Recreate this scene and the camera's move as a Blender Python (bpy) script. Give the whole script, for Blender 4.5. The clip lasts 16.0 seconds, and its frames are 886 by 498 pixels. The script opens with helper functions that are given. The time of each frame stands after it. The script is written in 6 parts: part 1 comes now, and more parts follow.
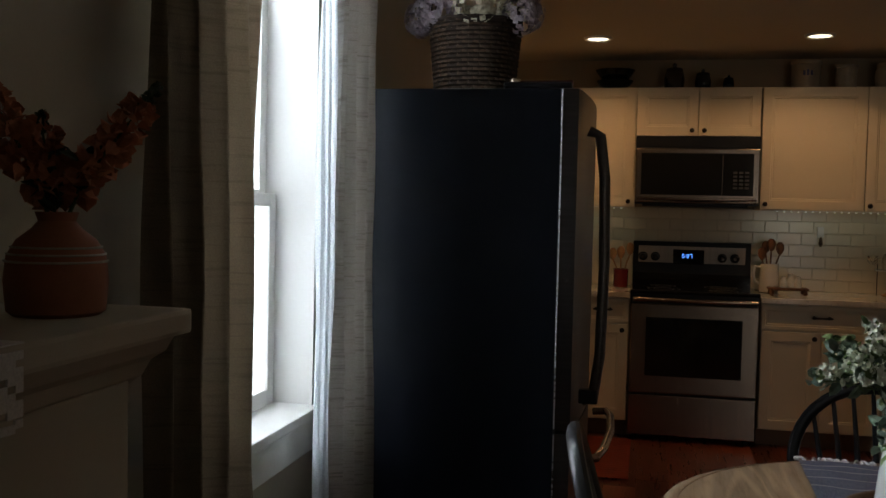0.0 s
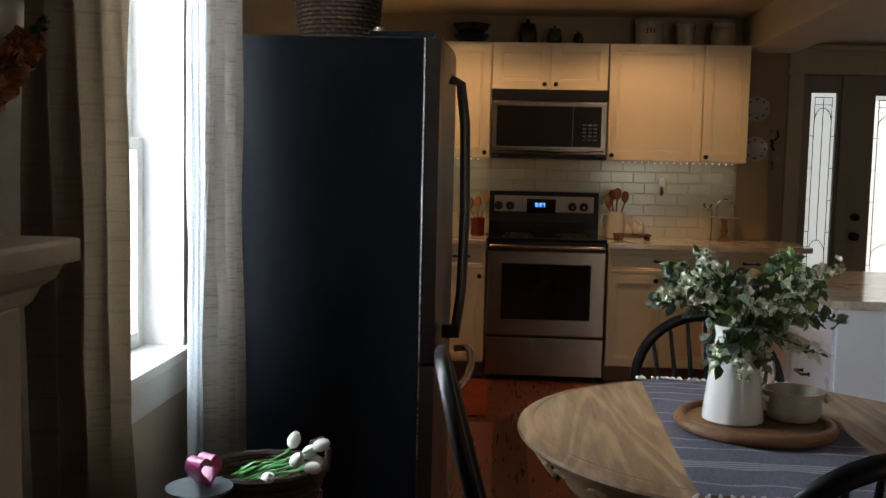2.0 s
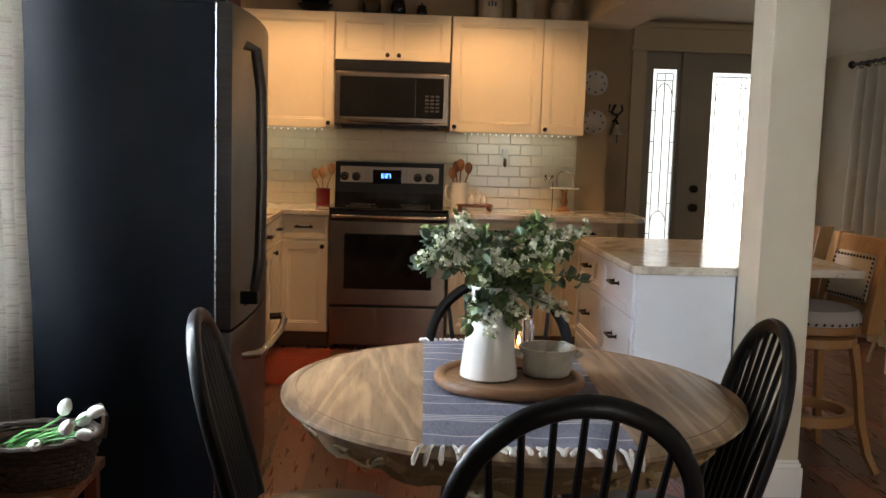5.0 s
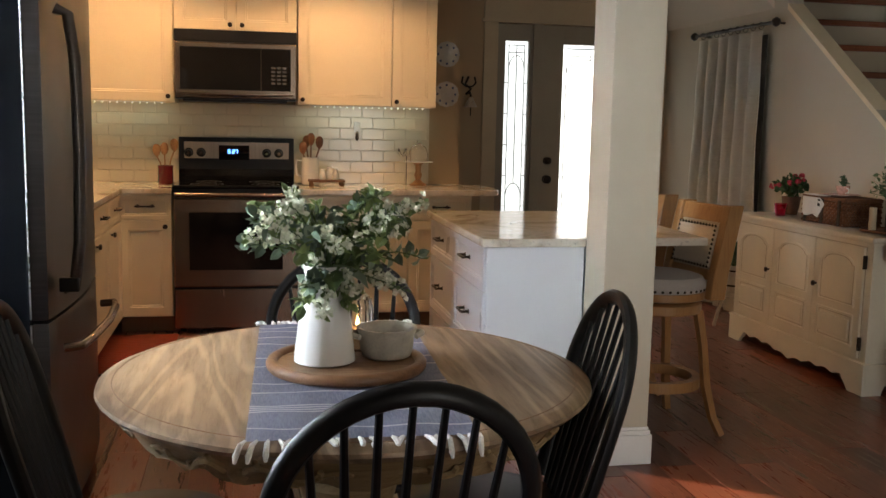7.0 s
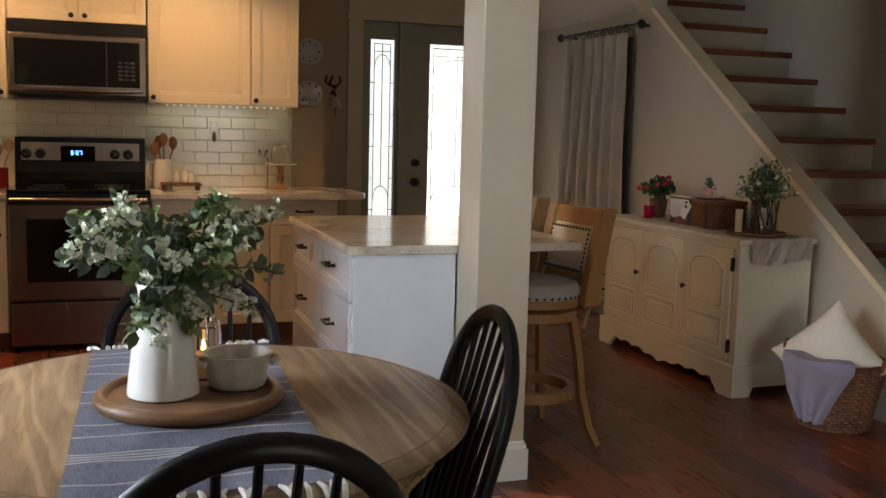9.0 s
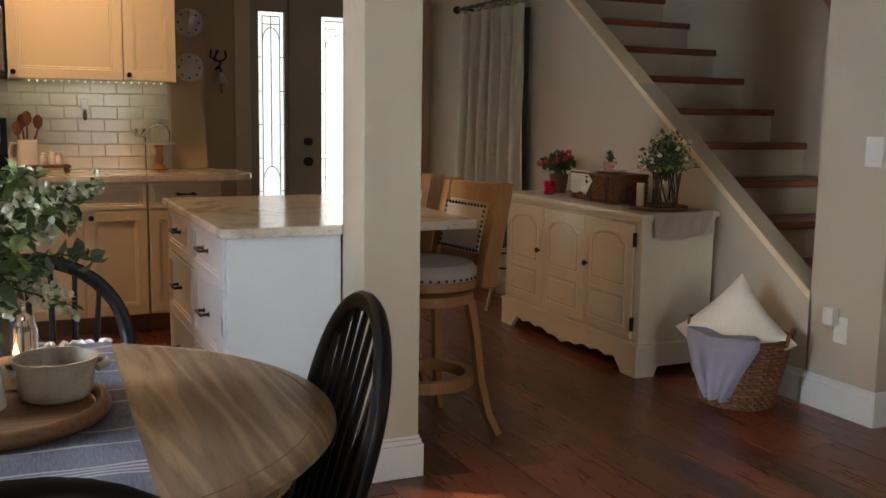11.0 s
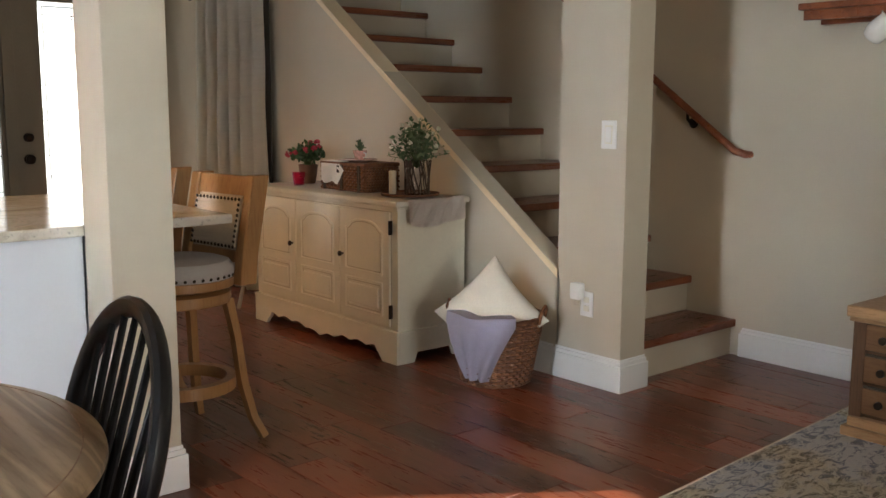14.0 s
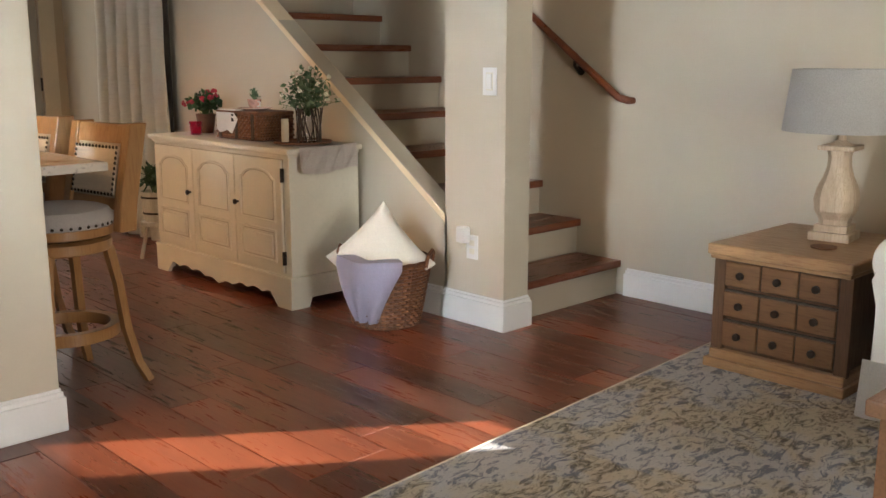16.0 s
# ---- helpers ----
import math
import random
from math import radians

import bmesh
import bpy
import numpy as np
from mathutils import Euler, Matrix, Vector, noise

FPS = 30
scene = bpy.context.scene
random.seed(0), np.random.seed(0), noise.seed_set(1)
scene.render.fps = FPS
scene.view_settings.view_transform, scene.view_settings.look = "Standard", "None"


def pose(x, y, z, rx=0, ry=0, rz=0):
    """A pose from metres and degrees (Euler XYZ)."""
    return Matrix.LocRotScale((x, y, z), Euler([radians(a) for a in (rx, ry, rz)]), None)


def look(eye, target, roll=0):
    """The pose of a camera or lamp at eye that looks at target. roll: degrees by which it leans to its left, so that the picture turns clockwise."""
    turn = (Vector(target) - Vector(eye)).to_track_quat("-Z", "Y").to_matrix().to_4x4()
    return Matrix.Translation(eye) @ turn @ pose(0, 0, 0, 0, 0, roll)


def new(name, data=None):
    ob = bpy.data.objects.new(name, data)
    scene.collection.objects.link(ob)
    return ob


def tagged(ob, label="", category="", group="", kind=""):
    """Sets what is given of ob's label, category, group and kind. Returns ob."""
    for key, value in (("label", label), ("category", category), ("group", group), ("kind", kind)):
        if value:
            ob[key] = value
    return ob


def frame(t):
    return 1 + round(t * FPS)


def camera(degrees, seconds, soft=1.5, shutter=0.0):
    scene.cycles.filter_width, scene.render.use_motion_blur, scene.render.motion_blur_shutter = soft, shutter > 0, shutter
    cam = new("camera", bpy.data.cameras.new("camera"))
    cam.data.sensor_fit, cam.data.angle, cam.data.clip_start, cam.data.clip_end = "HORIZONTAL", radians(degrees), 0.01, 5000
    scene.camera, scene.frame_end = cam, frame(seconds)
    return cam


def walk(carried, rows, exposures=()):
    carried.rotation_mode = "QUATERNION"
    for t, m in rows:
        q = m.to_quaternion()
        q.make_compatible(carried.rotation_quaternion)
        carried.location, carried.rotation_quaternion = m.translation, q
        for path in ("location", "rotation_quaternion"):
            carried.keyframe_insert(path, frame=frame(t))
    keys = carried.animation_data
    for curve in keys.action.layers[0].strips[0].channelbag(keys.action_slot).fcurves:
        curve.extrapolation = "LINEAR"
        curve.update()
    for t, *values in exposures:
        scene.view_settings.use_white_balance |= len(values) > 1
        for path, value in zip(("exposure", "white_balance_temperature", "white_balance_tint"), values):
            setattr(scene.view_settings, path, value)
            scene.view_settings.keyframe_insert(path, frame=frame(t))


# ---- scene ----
cam = camera(49.6, 16.0)
PATH = [
    (0, (0.089, -6.628, 1.396), (-0.327, -4.673, 1.311), 1.3),
    (0.5, (0.083, -6.677, 1.392), (-0.257, -4.709, 1.298), 1.1),
    (1, (0.071, -6.722, 1.378), (-0.191, -4.741, 1.279), 1.3),
    (1.5, (0.073, -6.742, 1.363), (-0.111, -4.755, 1.221), 1.3),
    (2, (0.077, -6.769, 1.356), (-0.04, -4.779, 1.188), 1.3),
    (2.5, (0.097, -6.79, 1.35), (0.022, -4.799, 1.172), 1.0),
    (3, (0.152, -6.806, 1.351), (0.111, -4.815, 1.165), 1.0),
    (5.5, (0.414, -6.809, 1.336), (0.573, -4.828, 1.106), 1.5),
    (6, (0.432, -6.785, 1.331), (0.651, -4.813, 1.08), 1.1),
    (6.5, (0.458, -6.748, 1.33), (0.774, -4.791, 1.063), 1.1),
    (7, (0.47, -6.686, 1.33), (0.862, -4.742, 1.071), 1.2),
    (7.5, (0.468, -6.617, 1.329), (0.928, -4.686, 1.083), 1.3),
    (8, (0.457, -6.557, 1.319), (0.984, -4.641, 1.09), 1.2),
    (8.5, (0.473, -6.513, 1.319), (1.082, -4.621, 1.094), 1.4),
    (9, (0.538, -6.453, 1.32), (1.194, -4.58, 1.072), 1.5),
    (11.5, (0.718, -6.172, 1.273), (1.65, -4.425, 0.992), 0.5),
    (12, (0.718, -6.128, 1.276), (1.775, -4.451, 1.01), -0.1),
    (12.5, (0.714, -6.096, 1.27), (1.851, -4.47, 1.012), -0.4),
    (13, (0.716, -6.085, 1.269), (1.895, -4.493, 1.0), -0.2),
    (13.5, (0.704, -6.094, 1.268), (1.939, -4.545, 0.99), 0.2),
    (14, (0.692, -6.109, 1.262), (1.975, -4.603, 0.97), 0.2),
    (14.5, (0.691, -6.135, 1.256), (2.017, -4.671, 0.945), 0.2),
    (15, (0.722, -6.205, 1.25), (2.08, -4.772, 0.923), -0.1),
    (15.5, (0.767, -6.302, 1.253), (2.113, -4.869, 0.888), -0.1),
    (16, (0.794, -6.356, 1.251), (2.158, -4.947, 0.86), -0.0),
]
walk(cam, [(t, look(eye, target, roll)) for t, eye, target, roll in PATH],
     [(0, -1.22), (0.5, -0.95), (1.0, -0.68), (2.0, -0.2), (3.2, 0.4), (5.5, 0.88), (7, 0.92), (9, 0.62), (12.5, 0.85), (14.5, 1.48), (16, 1.87)])

# ---- world and light ----
world = bpy.data.worlds.new("world")
scene.world = world
world.use_nodes = True
_sky = world.node_tree.nodes.new("ShaderNodeTexSky")
_sky.sky_type, _sky.sun_disc = "NISHITA", False
_sky.sun_elevation, _sky.sun_rotation = radians(25), radians(125.6)
world.node_tree.links.new(_sky.outputs[0], world.node_tree.nodes["Background"].inputs[0])
world.node_tree.nodes["Background"].inputs[1].default_value = 0.06

SUN_WAY = Vector((-0.81, 0.58, -0.466))
sun = new("sun", bpy.data.lights.new("sun", "SUN"))
sun.data.energy, sun.data.angle, sun.data.color = 5.0, radians(0.6), (1.0, 0.96, 0.90)
sun.matrix_world = look((12, -12, 6), Vector((12, -12, 6)) + SUN_WAY)


def area(name, eye, target, sx, sy, power, color):
    lamp = new(name, bpy.data.lights.new(name, "AREA"))
    lamp.data.shape, lamp.data.size, lamp.data.size_y = "RECTANGLE", sx, sy
    lamp.data.energy, lamp.data.color = power, color
    lamp.matrix_world = look(eye, target)
    return lamp


# daylight standing in the openings
area("window_daylight", (-1.16, -4.27, 1.55), (2, -4.4, 1.2), 0.9, 1.4, 62, (0.80, 0.90, 1.0))
area("patio_daylight", (2.05, -8.48, 1.2), (2.6, -4.0, 0.9), 1.0, 1.9, 20, (1.0, 0.97, 0.93))
area("entrance_daylight", (3.33, 1.29, 1.15), (3.33, -4.0, 0.95), 0.52, 1.65, 1.8, (1.0, 0.95, 0.86))


def spot(name, x, y, z, power):
    lamp = new(name, bpy.data.lights.new(name, "SPOT"))
    lamp.data.energy, lamp.data.color = power, (1.0, 0.55, 0.24)
    lamp.data.spot_size, lamp.data.spot_blend, lamp.data.shadow_soft_size = radians(156), 0.4, 0.10
    lamp.location = (x, y, z)
    return lamp


DOWNLIGHTS = [(-0.23, -0.86), (1.006, -0.86)]
for lx, ly in DOWNLIGHTS:
    spot("downlight_beam", lx, ly - 0.20, 2.40, 34)
area("cabinet_strip_glow", (1.22, -0.12, 1.425), (1.22, -0.12, 0), 0.85, 0.03, 0.25, (0.90, 1.0, 0.80))
area("cabinet_strip_glow", (-0.35, -0.12, 1.425), (-0.35, -0.12, 0), 0.6, 0.03, 0.18, (0.84, 1.0, 0.78))


# ---- materials ----
def node_mat(name):
    m = bpy.data.materials.new(name)
    m.use_nodes = True
    nt = m.node_tree
    return m, nt, nt.nodes["Principled BSDF"]


def mapped(nt, scale, coord="Object"):
    tc, mp = nt.nodes.new("ShaderNodeTexCoord"), nt.nodes.new("ShaderNodeMapping")
    mp.inputs["Scale"].default_value = scale if isinstance(scale, tuple) else (scale,) * 3
    nt.links.new(tc.outputs[coord], mp.inputs[0])
    return mp.outputs[0]


def noise_of(nt, vec, scale, detail=4.0, rough=0.55, distort=0.0):
    n = nt.nodes.new("ShaderNodeTexNoise")
    n.inputs["Scale"].default_value, n.inputs["Detail"].default_value = scale, detail
    n.inputs["Roughness"].default_value, n.inputs["Distortion"].default_value = rough, distort
    nt.links.new(vec, n.inputs["Vector"])
    return n.outputs["Fac"]


def ramp(nt, fac, stops):
    r = nt.nodes.new("ShaderNodeValToRGB")
    while len(r.color_ramp.elements) < len(stops):
        r.color_ramp.elements.new(0.5)
    for e, (p, c) in zip(r.color_ramp.elements, stops):
        e.position, e.color = p, (*c, 1)
    nt.links.new(fac, r.inputs[0])
    return r.outputs[0]


def mix(nt, a, b, fac, mode="MIX"):
    x = nt.nodes.new("ShaderNodeMix")
    x.data_type, x.blend_type = "RGBA", mode
    for sock, v in ((x.inputs["Factor"], fac), (x.inputs["A"], a), (x.inputs["B"], b)):
        if isinstance(v, (int, float)):
            sock.default_value = v
        elif isinstance(v, tuple):
            sock.default_value = (*v, 1)
        else:
            nt.links.new(v, sock)
    return x.outputs["Result"]


def bump(nt, bsdf, height, strength=0.2, dist=0.01):
    b = nt.nodes.new("ShaderNodeBump")
    b.inputs["Strength"].default_value, b.inputs["Distance"].default_value = strength, dist
    nt.links.new(height, b.inputs["Height"])
    nt.links.new(b.outputs[0], bsdf.inputs["Normal"])


def shade(c, k):
    return tuple(min(1.0, v * k) for v in c)


def paint(name, color, rough=0.5, var=0.06, scale=3.0, fine=60.0, bump_by=0.05, metal=0.0, coat=0.0):
    """A plain coating with faint blotches, brush grain and uneven gloss."""
    m, nt, p = node_mat(name)
    vec = mapped(nt, 1.0)
    big, small = noise_of(nt, vec, scale, 3), noise_of(nt, vec, fine, 3)
    col = ramp(nt, big, [(0.3, shade(color, 1 - var)), (0.7, shade(color, 1 + var))])
    col = mix(nt, col, shade(color, 1 - 2 * var), ramp(nt, small, [(0.45, (0, 0, 0)), (0.8, (0.5, 0.5, 0.5))]))
    nt.links.new(col, p.inputs["Base Color"])
    r = ramp(nt, big, [(0.2, (rough * 0.85,) * 3), (0.8, (min(1, rough * 1.15),) * 3)])
    nt.links.new(r, p.inputs["Roughness"])
    p.inputs["Metallic"].default_value, p.inputs["Coat Weight"].default_value = metal, coat
    if bump_by:
        bump(nt, p, small, bump_by, 0.004)
    return m


def wood(name, dark, light, scale=1.0, axis="X", rough=0.45, ring=9.0, distort=6.0, per_object=0.0, coat=0.0, bump_by=0.12, streak=0.75):
    """Long grain along one axis: streaks, broad cathedral figure and pores."""
    m, nt, p = node_mat(name)
    s = {"X": (0.35, 4, 4), "Y": (4, 0.35, 4), "Z": (4, 4, 0.35)}[axis]
    base = mapped(nt, tuple(v * scale for v in s))
    if per_object:
        oi = nt.nodes.new("ShaderNodeObjectInfo")
        add = nt.nodes.new("ShaderNodeVectorMath")
        add.operation = "MULTIPLY_ADD"
        add.inputs[1].default_value = (31, 17, 23)
        nt.links.new(oi.outputs["Random"], add.inputs[0])
        nt.links.new(base, add.inputs[2])
        base = add.outputs[0]
    fig = noise_of(nt, base, 1.3, 3, 0.5, 0.6)
    wv = nt.nodes.new("ShaderNodeMath")
    wv.operation = "MULTIPLY"
    wv.inputs[1].default_value = ring * distort
    nt.links.new(fig, wv.inputs[0])
    sn = nt.nodes.new("ShaderNodeMath")
    sn.operation = "SINE"
    nt.links.new(wv.outputs[0], sn.inputs[0])
    mid = shade(tuple((a + b) / 2 for a, b in zip(dark, light)), 1.0)
    col = ramp(nt, sn.outputs[0], [(0.0, mid), (1.0, light)])
    fine = noise_of(nt, base, 14, 6, 0.7)
    col = mix(nt, col, dark, ramp(nt, fine, [(0.48, (0, 0, 0)), (0.72, (streak,) * 3)]))
    if per_object:
        hsv = nt.nodes.new("ShaderNodeHueSaturation")
        mr = nt.nodes.new("ShaderNodeMapRange")
        mr.inputs["To Min"].default_value, mr.inputs["To Max"].default_value = 1 - per_object, 1 + per_object
        nt.links.new(oi.outputs["Random"], mr.inputs["Value"])
        nt.links.new(mr.outputs[0], hsv.inputs["Value"])
        nt.links.new(col, hsv.inputs["Color"])
        col = hsv.outputs[0]
    nt.links.new(col, p.inputs["Base Color"])
    nt.links.new(ramp(nt, fine, [(0.3, (rough * 0.8,) * 3), (0.8, (min(1, rough * 1.3),) * 3)]), p.inputs["Roughness"])
    p.inputs["Coat Weight"].default_value = coat
    bump(nt, p, fine, bump_by, 0.004)
    return m


def cloth(name, color, stripe=None, rough=0.9, scale=1.0, axis="Z", see=0.0, amount=0.7):
    """Woven cloth with slubs and, where given, darker slub streaks across it."""
    m, nt, p = node_mat(name)
    s = {"Z": (3, 3, 60), "X": (60, 3, 3), "Y": (3, 60, 3)}[axis]
    slub = noise_of(nt, mapped(nt, tuple(v * scale for v in s)), 1.4, 5, 0.65)
    weave = noise_of(nt, mapped(nt, 260.0 * scale), 1.0, 2)
    col = ramp(nt, weave, [(0.3, shade(color, 0.86)), (0.7, shade(color, 1.08))])
    if stripe:
        col = mix(nt, col, stripe, ramp(nt, slub, [(0.52, (0, 0, 0)), (0.66, (amount,) * 3)]))
    nt.links.new(col, p.inputs["Base Color"])
    p.inputs["Roughness"].default_value = rough
    p.inputs["Sheen Weight"].default_value = 0.15
    bump(nt, p, weave, 0.25, 0.002)
    if see:
        tr, ms = nt.nodes.new("ShaderNodeBsdfTranslucent"), nt.nodes.new("ShaderNodeMixShader")
        nt.links.new(col, tr.inputs["Color"])
        ms.inputs[0].default_value = see
        nt.links.new(p.outputs[0], ms.inputs[1])
        nt.links.new(tr.outputs[0], ms.inputs[2])
        nt.links.new(ms.outputs[0], nt.nodes["Material Output"].inputs[0])
    return m


def metal(name, color, rough=0.3, brush=(2, 2, 160), amount=0.12):
    m, nt, p = node_mat(name)
    g = noise_of(nt, mapped(nt, brush), 1.0, 4, 0.6)
    b = noise_of(nt, mapped(nt, 3.0), 1.0, 3)
    nt.links.new(ramp(nt, g, [(0.3, shade(color, 1 - amount)), (0.7, shade(color, 1 + amount))]), p.inputs["Base Color"])
    nt.links.new(mix(nt, ramp(nt, g, [(0.2, (rough * 0.8,) * 3), (0.8, (rough * 1.2,) * 3)]), (rough * 1.5,) * 3, b), p.inputs["Roughness"])
    p.inputs["Metallic"].default_value = 1.0
    return m


def granite(name):
    m, nt, p = node_mat(name)
    vec = mapped(nt, 1.0)
    vein = noise_of(nt, vec, 3.0, 6, 0.6, 1.8)
    speck = noise_of(nt, vec, 55, 5, 0.7)
    col = ramp(nt, vein, [(0.25, (0.33, 0.27, 0.20)), (0.45, (0.62, 0.57, 0.48)), (0.6, (0.72, 0.69, 0.62)), (0.75, (0.40, 0.37, 0.33))])
    col = mix(nt, col, (0.12, 0.12, 0.11), ramp(nt, speck, [(0.55, (0, 0, 0)), (0.72, (0.7, 0.7, 0.7))]))
    nt.links.new(col, p.inputs["Base Color"])
    p.inputs["Roughness"].default_value = 0.12
    return m


def glow(name, color, strength):
    m, nt, p = node_mat(name)
    p.inputs["Base Color"].default_value = (*color, 1)
    p.inputs["Emission Color"].default_value, p.inputs["Emission Strength"].default_value = (*color, 1), strength
    return m


def glass(name, color=(1, 1, 1), rough=0.0):
    m, nt, p = node_mat(name)
    p.inputs["Base Color"].default_value, p.inputs["Roughness"].default_value = (*color, 1), rough
    p.inputs["Transmission Weight"].default_value, p.inputs["IOR"].default_value = 1.0, 1.45
    return m


def leafy(name, dark, light, rough=0.55):
    m, nt, p = node_mat(name)
    geo = nt.nodes.new("ShaderNodeNewGeometry")
    n = noise_of(nt, mapped(nt, 40.0), 1.0, 3)
    col = ramp(nt, geo.outputs["Random Per Island"], [(0.0, dark), (1.0, light)])
    col = mix(nt, col, shade(light, 1.25), ramp(nt, n, [(0.5, (0, 0, 0)), (0.8, (0.35,) * 3)]))
    nt.links.new(col, p.inputs["Base Color"])
    p.inputs["Roughness"].default_value = rough
    p.inputs["Subsurface Weight"].default_value = 0.0
    return m


def wicker(name, dark, light):
    m, nt, p = node_mat(name)
    n = noise_of(nt, mapped(nt, 35.0), 1.0, 5, 0.7)
    geo = nt.nodes.new("ShaderNodeNewGeometry")
    col = mix(nt, ramp(nt, n, [(0.3, dark), (0.7, light)]), shade(dark, 0.7), geo.outputs["Random Per Island"])
    nt.links.new(col, p.inputs["Base Color"])
    p.inputs["Roughness"].default_value = 0.6
    bump(nt, p, n, 0.4, 0.004)
    return m


WALL = paint("wall_paint", (0.53, 0.47, 0.365), 0.75, 0.03, 1.2, 140, 0.08)
KWALL = paint("kitchen_wall_paint", (0.42, 0.32, 0.20), 0.75, 0.04, 1.2, 140, 0.08)
CEIL = paint("ceiling_paint", (0.56, 0.49, 0.39), 0.85, 0.03, 1.5, 120, 0.1)
TRIM = paint("white_trim_paint", (0.78, 0.77, 0.74), 0.35, 0.03, 2, 80, 0.03)
CAB = paint("cream_cabinet_paint", (0.74, 0.66, 0.50), 0.40, 0.03, 3, 90, 0.03)
WCAB = paint("white_cabinet_paint", (0.68, 0.70, 0.75), 0.30, 0.02, 3, 90, 0.02)
SBPAINT = paint("antique_cream_paint", (0.76, 0.72, 0.60), 0.42, 0.05, 4, 70, 0.05)
GLAZE = paint("antiquing_glaze", (0.47, 0.40, 0.28), 0.5, 0.2, 12, 80, 0.1)
# warm light from above the stair is put into this cap colour
CAPLIT = paint("warm_lit_cap_paint", (0.80, 0.67, 0.46), 0.5, 0.05, 3, 90, 0.05)
# near-black that paints shade into gaps and recesses
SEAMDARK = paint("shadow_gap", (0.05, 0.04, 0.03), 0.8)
BLACKPAINT = paint("satin_black_paint", (0.008, 0.008, 0.009), 0.34, 0.2, 6, 120, 0.05)
BLACKPAINT.node_tree.nodes["Principled BSDF"].inputs["Specular IOR Level"].default_value = 0.3
FRSIDE = paint("matte_charcoal_steel", (0.004, 0.005, 0.0075), 0.42, 0.1, 4, 300, 0.12)
FRSIDE.node_tree.nodes["Principled BSDF"].inputs["Specular IOR Level"].default_value = 0.13
STEEL = metal("brushed_steel", (0.30, 0.24, 0.19), 0.20, (160, 2, 2))
DARKSTEEL = metal("dark_brushed_steel", (0.10, 0.09, 0.085), 0.26, (2, 2, 160))
PLATESTEEL = metal("pale_brushed_steel", (0.46, 0.41, 0.35), 0.40, (160, 2, 2))
# very pale steel that draws the highlight along the fridge door gap
EDGEGLINT = metal("edge_highlight_steel", (0.80, 0.82, 0.85), 0.22, (2, 2, 160))
BLACKGLASS = paint("black_oven_glass", (0.008, 0.008, 0.009), 0.08, 0.1, 5, 50, 0.0)
IRON = paint("dark_bronze_hardware", (0.025, 0.018, 0.013), 0.4, 0.2, 20, 150, 0.1, 0.6)
GRANITE = granite("pale_granite")
TILE = paint("cream_glazed_tile", (0.66, 0.60, 0.47), 0.15, 0.04, 5, 40, 0.02)
GROUT = paint("grey_grout", (0.60, 0.545, 0.43), 0.9)
FLOORWOOD = wood("hand_scraped_floor_wood", (0.036, 0.009, 0.005), (0.185, 0.047, 0.020), 0.8, "Y", 0.30, 1.0, 5.0, 0.42, 0.12, 0.10, 0.24)
FLOORGAP = paint("floor_joint", (0.09, 0.05, 0.03), 0.8)
TREAD = wood("tread_wood", (0.085, 0.024, 0.012), (0.28, 0.092, 0.040), 1.2, "X", 0.3, 1.5, 4, 0, 0, 0.1, 0.5)
TABLETOP = wood("washed_oak_top", (0.085, 0.048, 0.025), (0.35, 0.24, 0.145), 0.75, "Y", 0.42, 9.0, 8.0, 0, 0.0, 0.05, 0.60)
TABLEBASE = wood("washed_oak_base", (0.17, 0.105, 0.048), (0.40, 0.285, 0.15), 2.0, "X", 0.5, 2.2, 4.0)
TRAYWOOD = wood("brown_tray_wood", (0.10, 0.045, 0.020), (0.30, 0.155, 0.075), 2, "X", 0.4, 2, 4)
STOOLWOOD = wood("honey_oak", (0.23, 0.105, 0.034), (0.48, 0.265, 0.10), 2, "Z", 0.35, 2, 4, 0, 0.1)
# darker pine with the shade below the side table top put into it
SHADEPINE = wood("shadowed_pine", (0.05, 0.022, 0.009), (0.16, 0.08, 0.032), 2, "Z", 0.5, 2, 4)
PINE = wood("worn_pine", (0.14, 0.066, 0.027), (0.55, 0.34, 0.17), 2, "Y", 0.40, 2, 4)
LINEN = cloth("natural_linen", (0.58, 0.50, 0.38), (0.45, 0.38, 0.28))
SEATLINEN = cloth("grey_linen_seat", (0.42, 0.39, 0.36))
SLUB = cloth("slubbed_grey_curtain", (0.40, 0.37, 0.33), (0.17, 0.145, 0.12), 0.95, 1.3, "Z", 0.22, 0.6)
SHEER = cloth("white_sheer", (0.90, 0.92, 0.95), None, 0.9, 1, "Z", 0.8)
# same cloth as the other curtain, with shade put into a darker colour
SLUBSHADE = cloth("shaded_slubbed_curtain", (0.27, 0.22, 0.16), (0.14, 0.11, 0.08), 0.95, 1.3, "Z", 0.022, 0.5)
DRAPE = cloth("oatmeal_drape", (0.80, 0.77, 0.68), (0.66, 0.63, 0.54), 0.95, 1, "Z", 0.0, 0.5)
LAV = cloth("lavender_throw", (0.56, 0.53, 0.66))
WHITECLOTH = cloth("white_napkin", (0.78, 0.76, 0.72))
PILLOW = cloth("ivory_pillow", (0.76, 0.71, 0.60))
PINKCLOTH = cloth("pale_pink_runner", (0.80, 0.73, 0.67), (0.74, 0.61, 0.57))
CERAMIC = paint("white_glazed_ceramic", (0.74, 0.73, 0.70), 0.12, 0.02, 5, 60, 0.0)
STONEWARE = paint("speckled_stoneware", (0.50, 0.46, 0.38), 0.3, 0.15, 30, 160, 0.1)
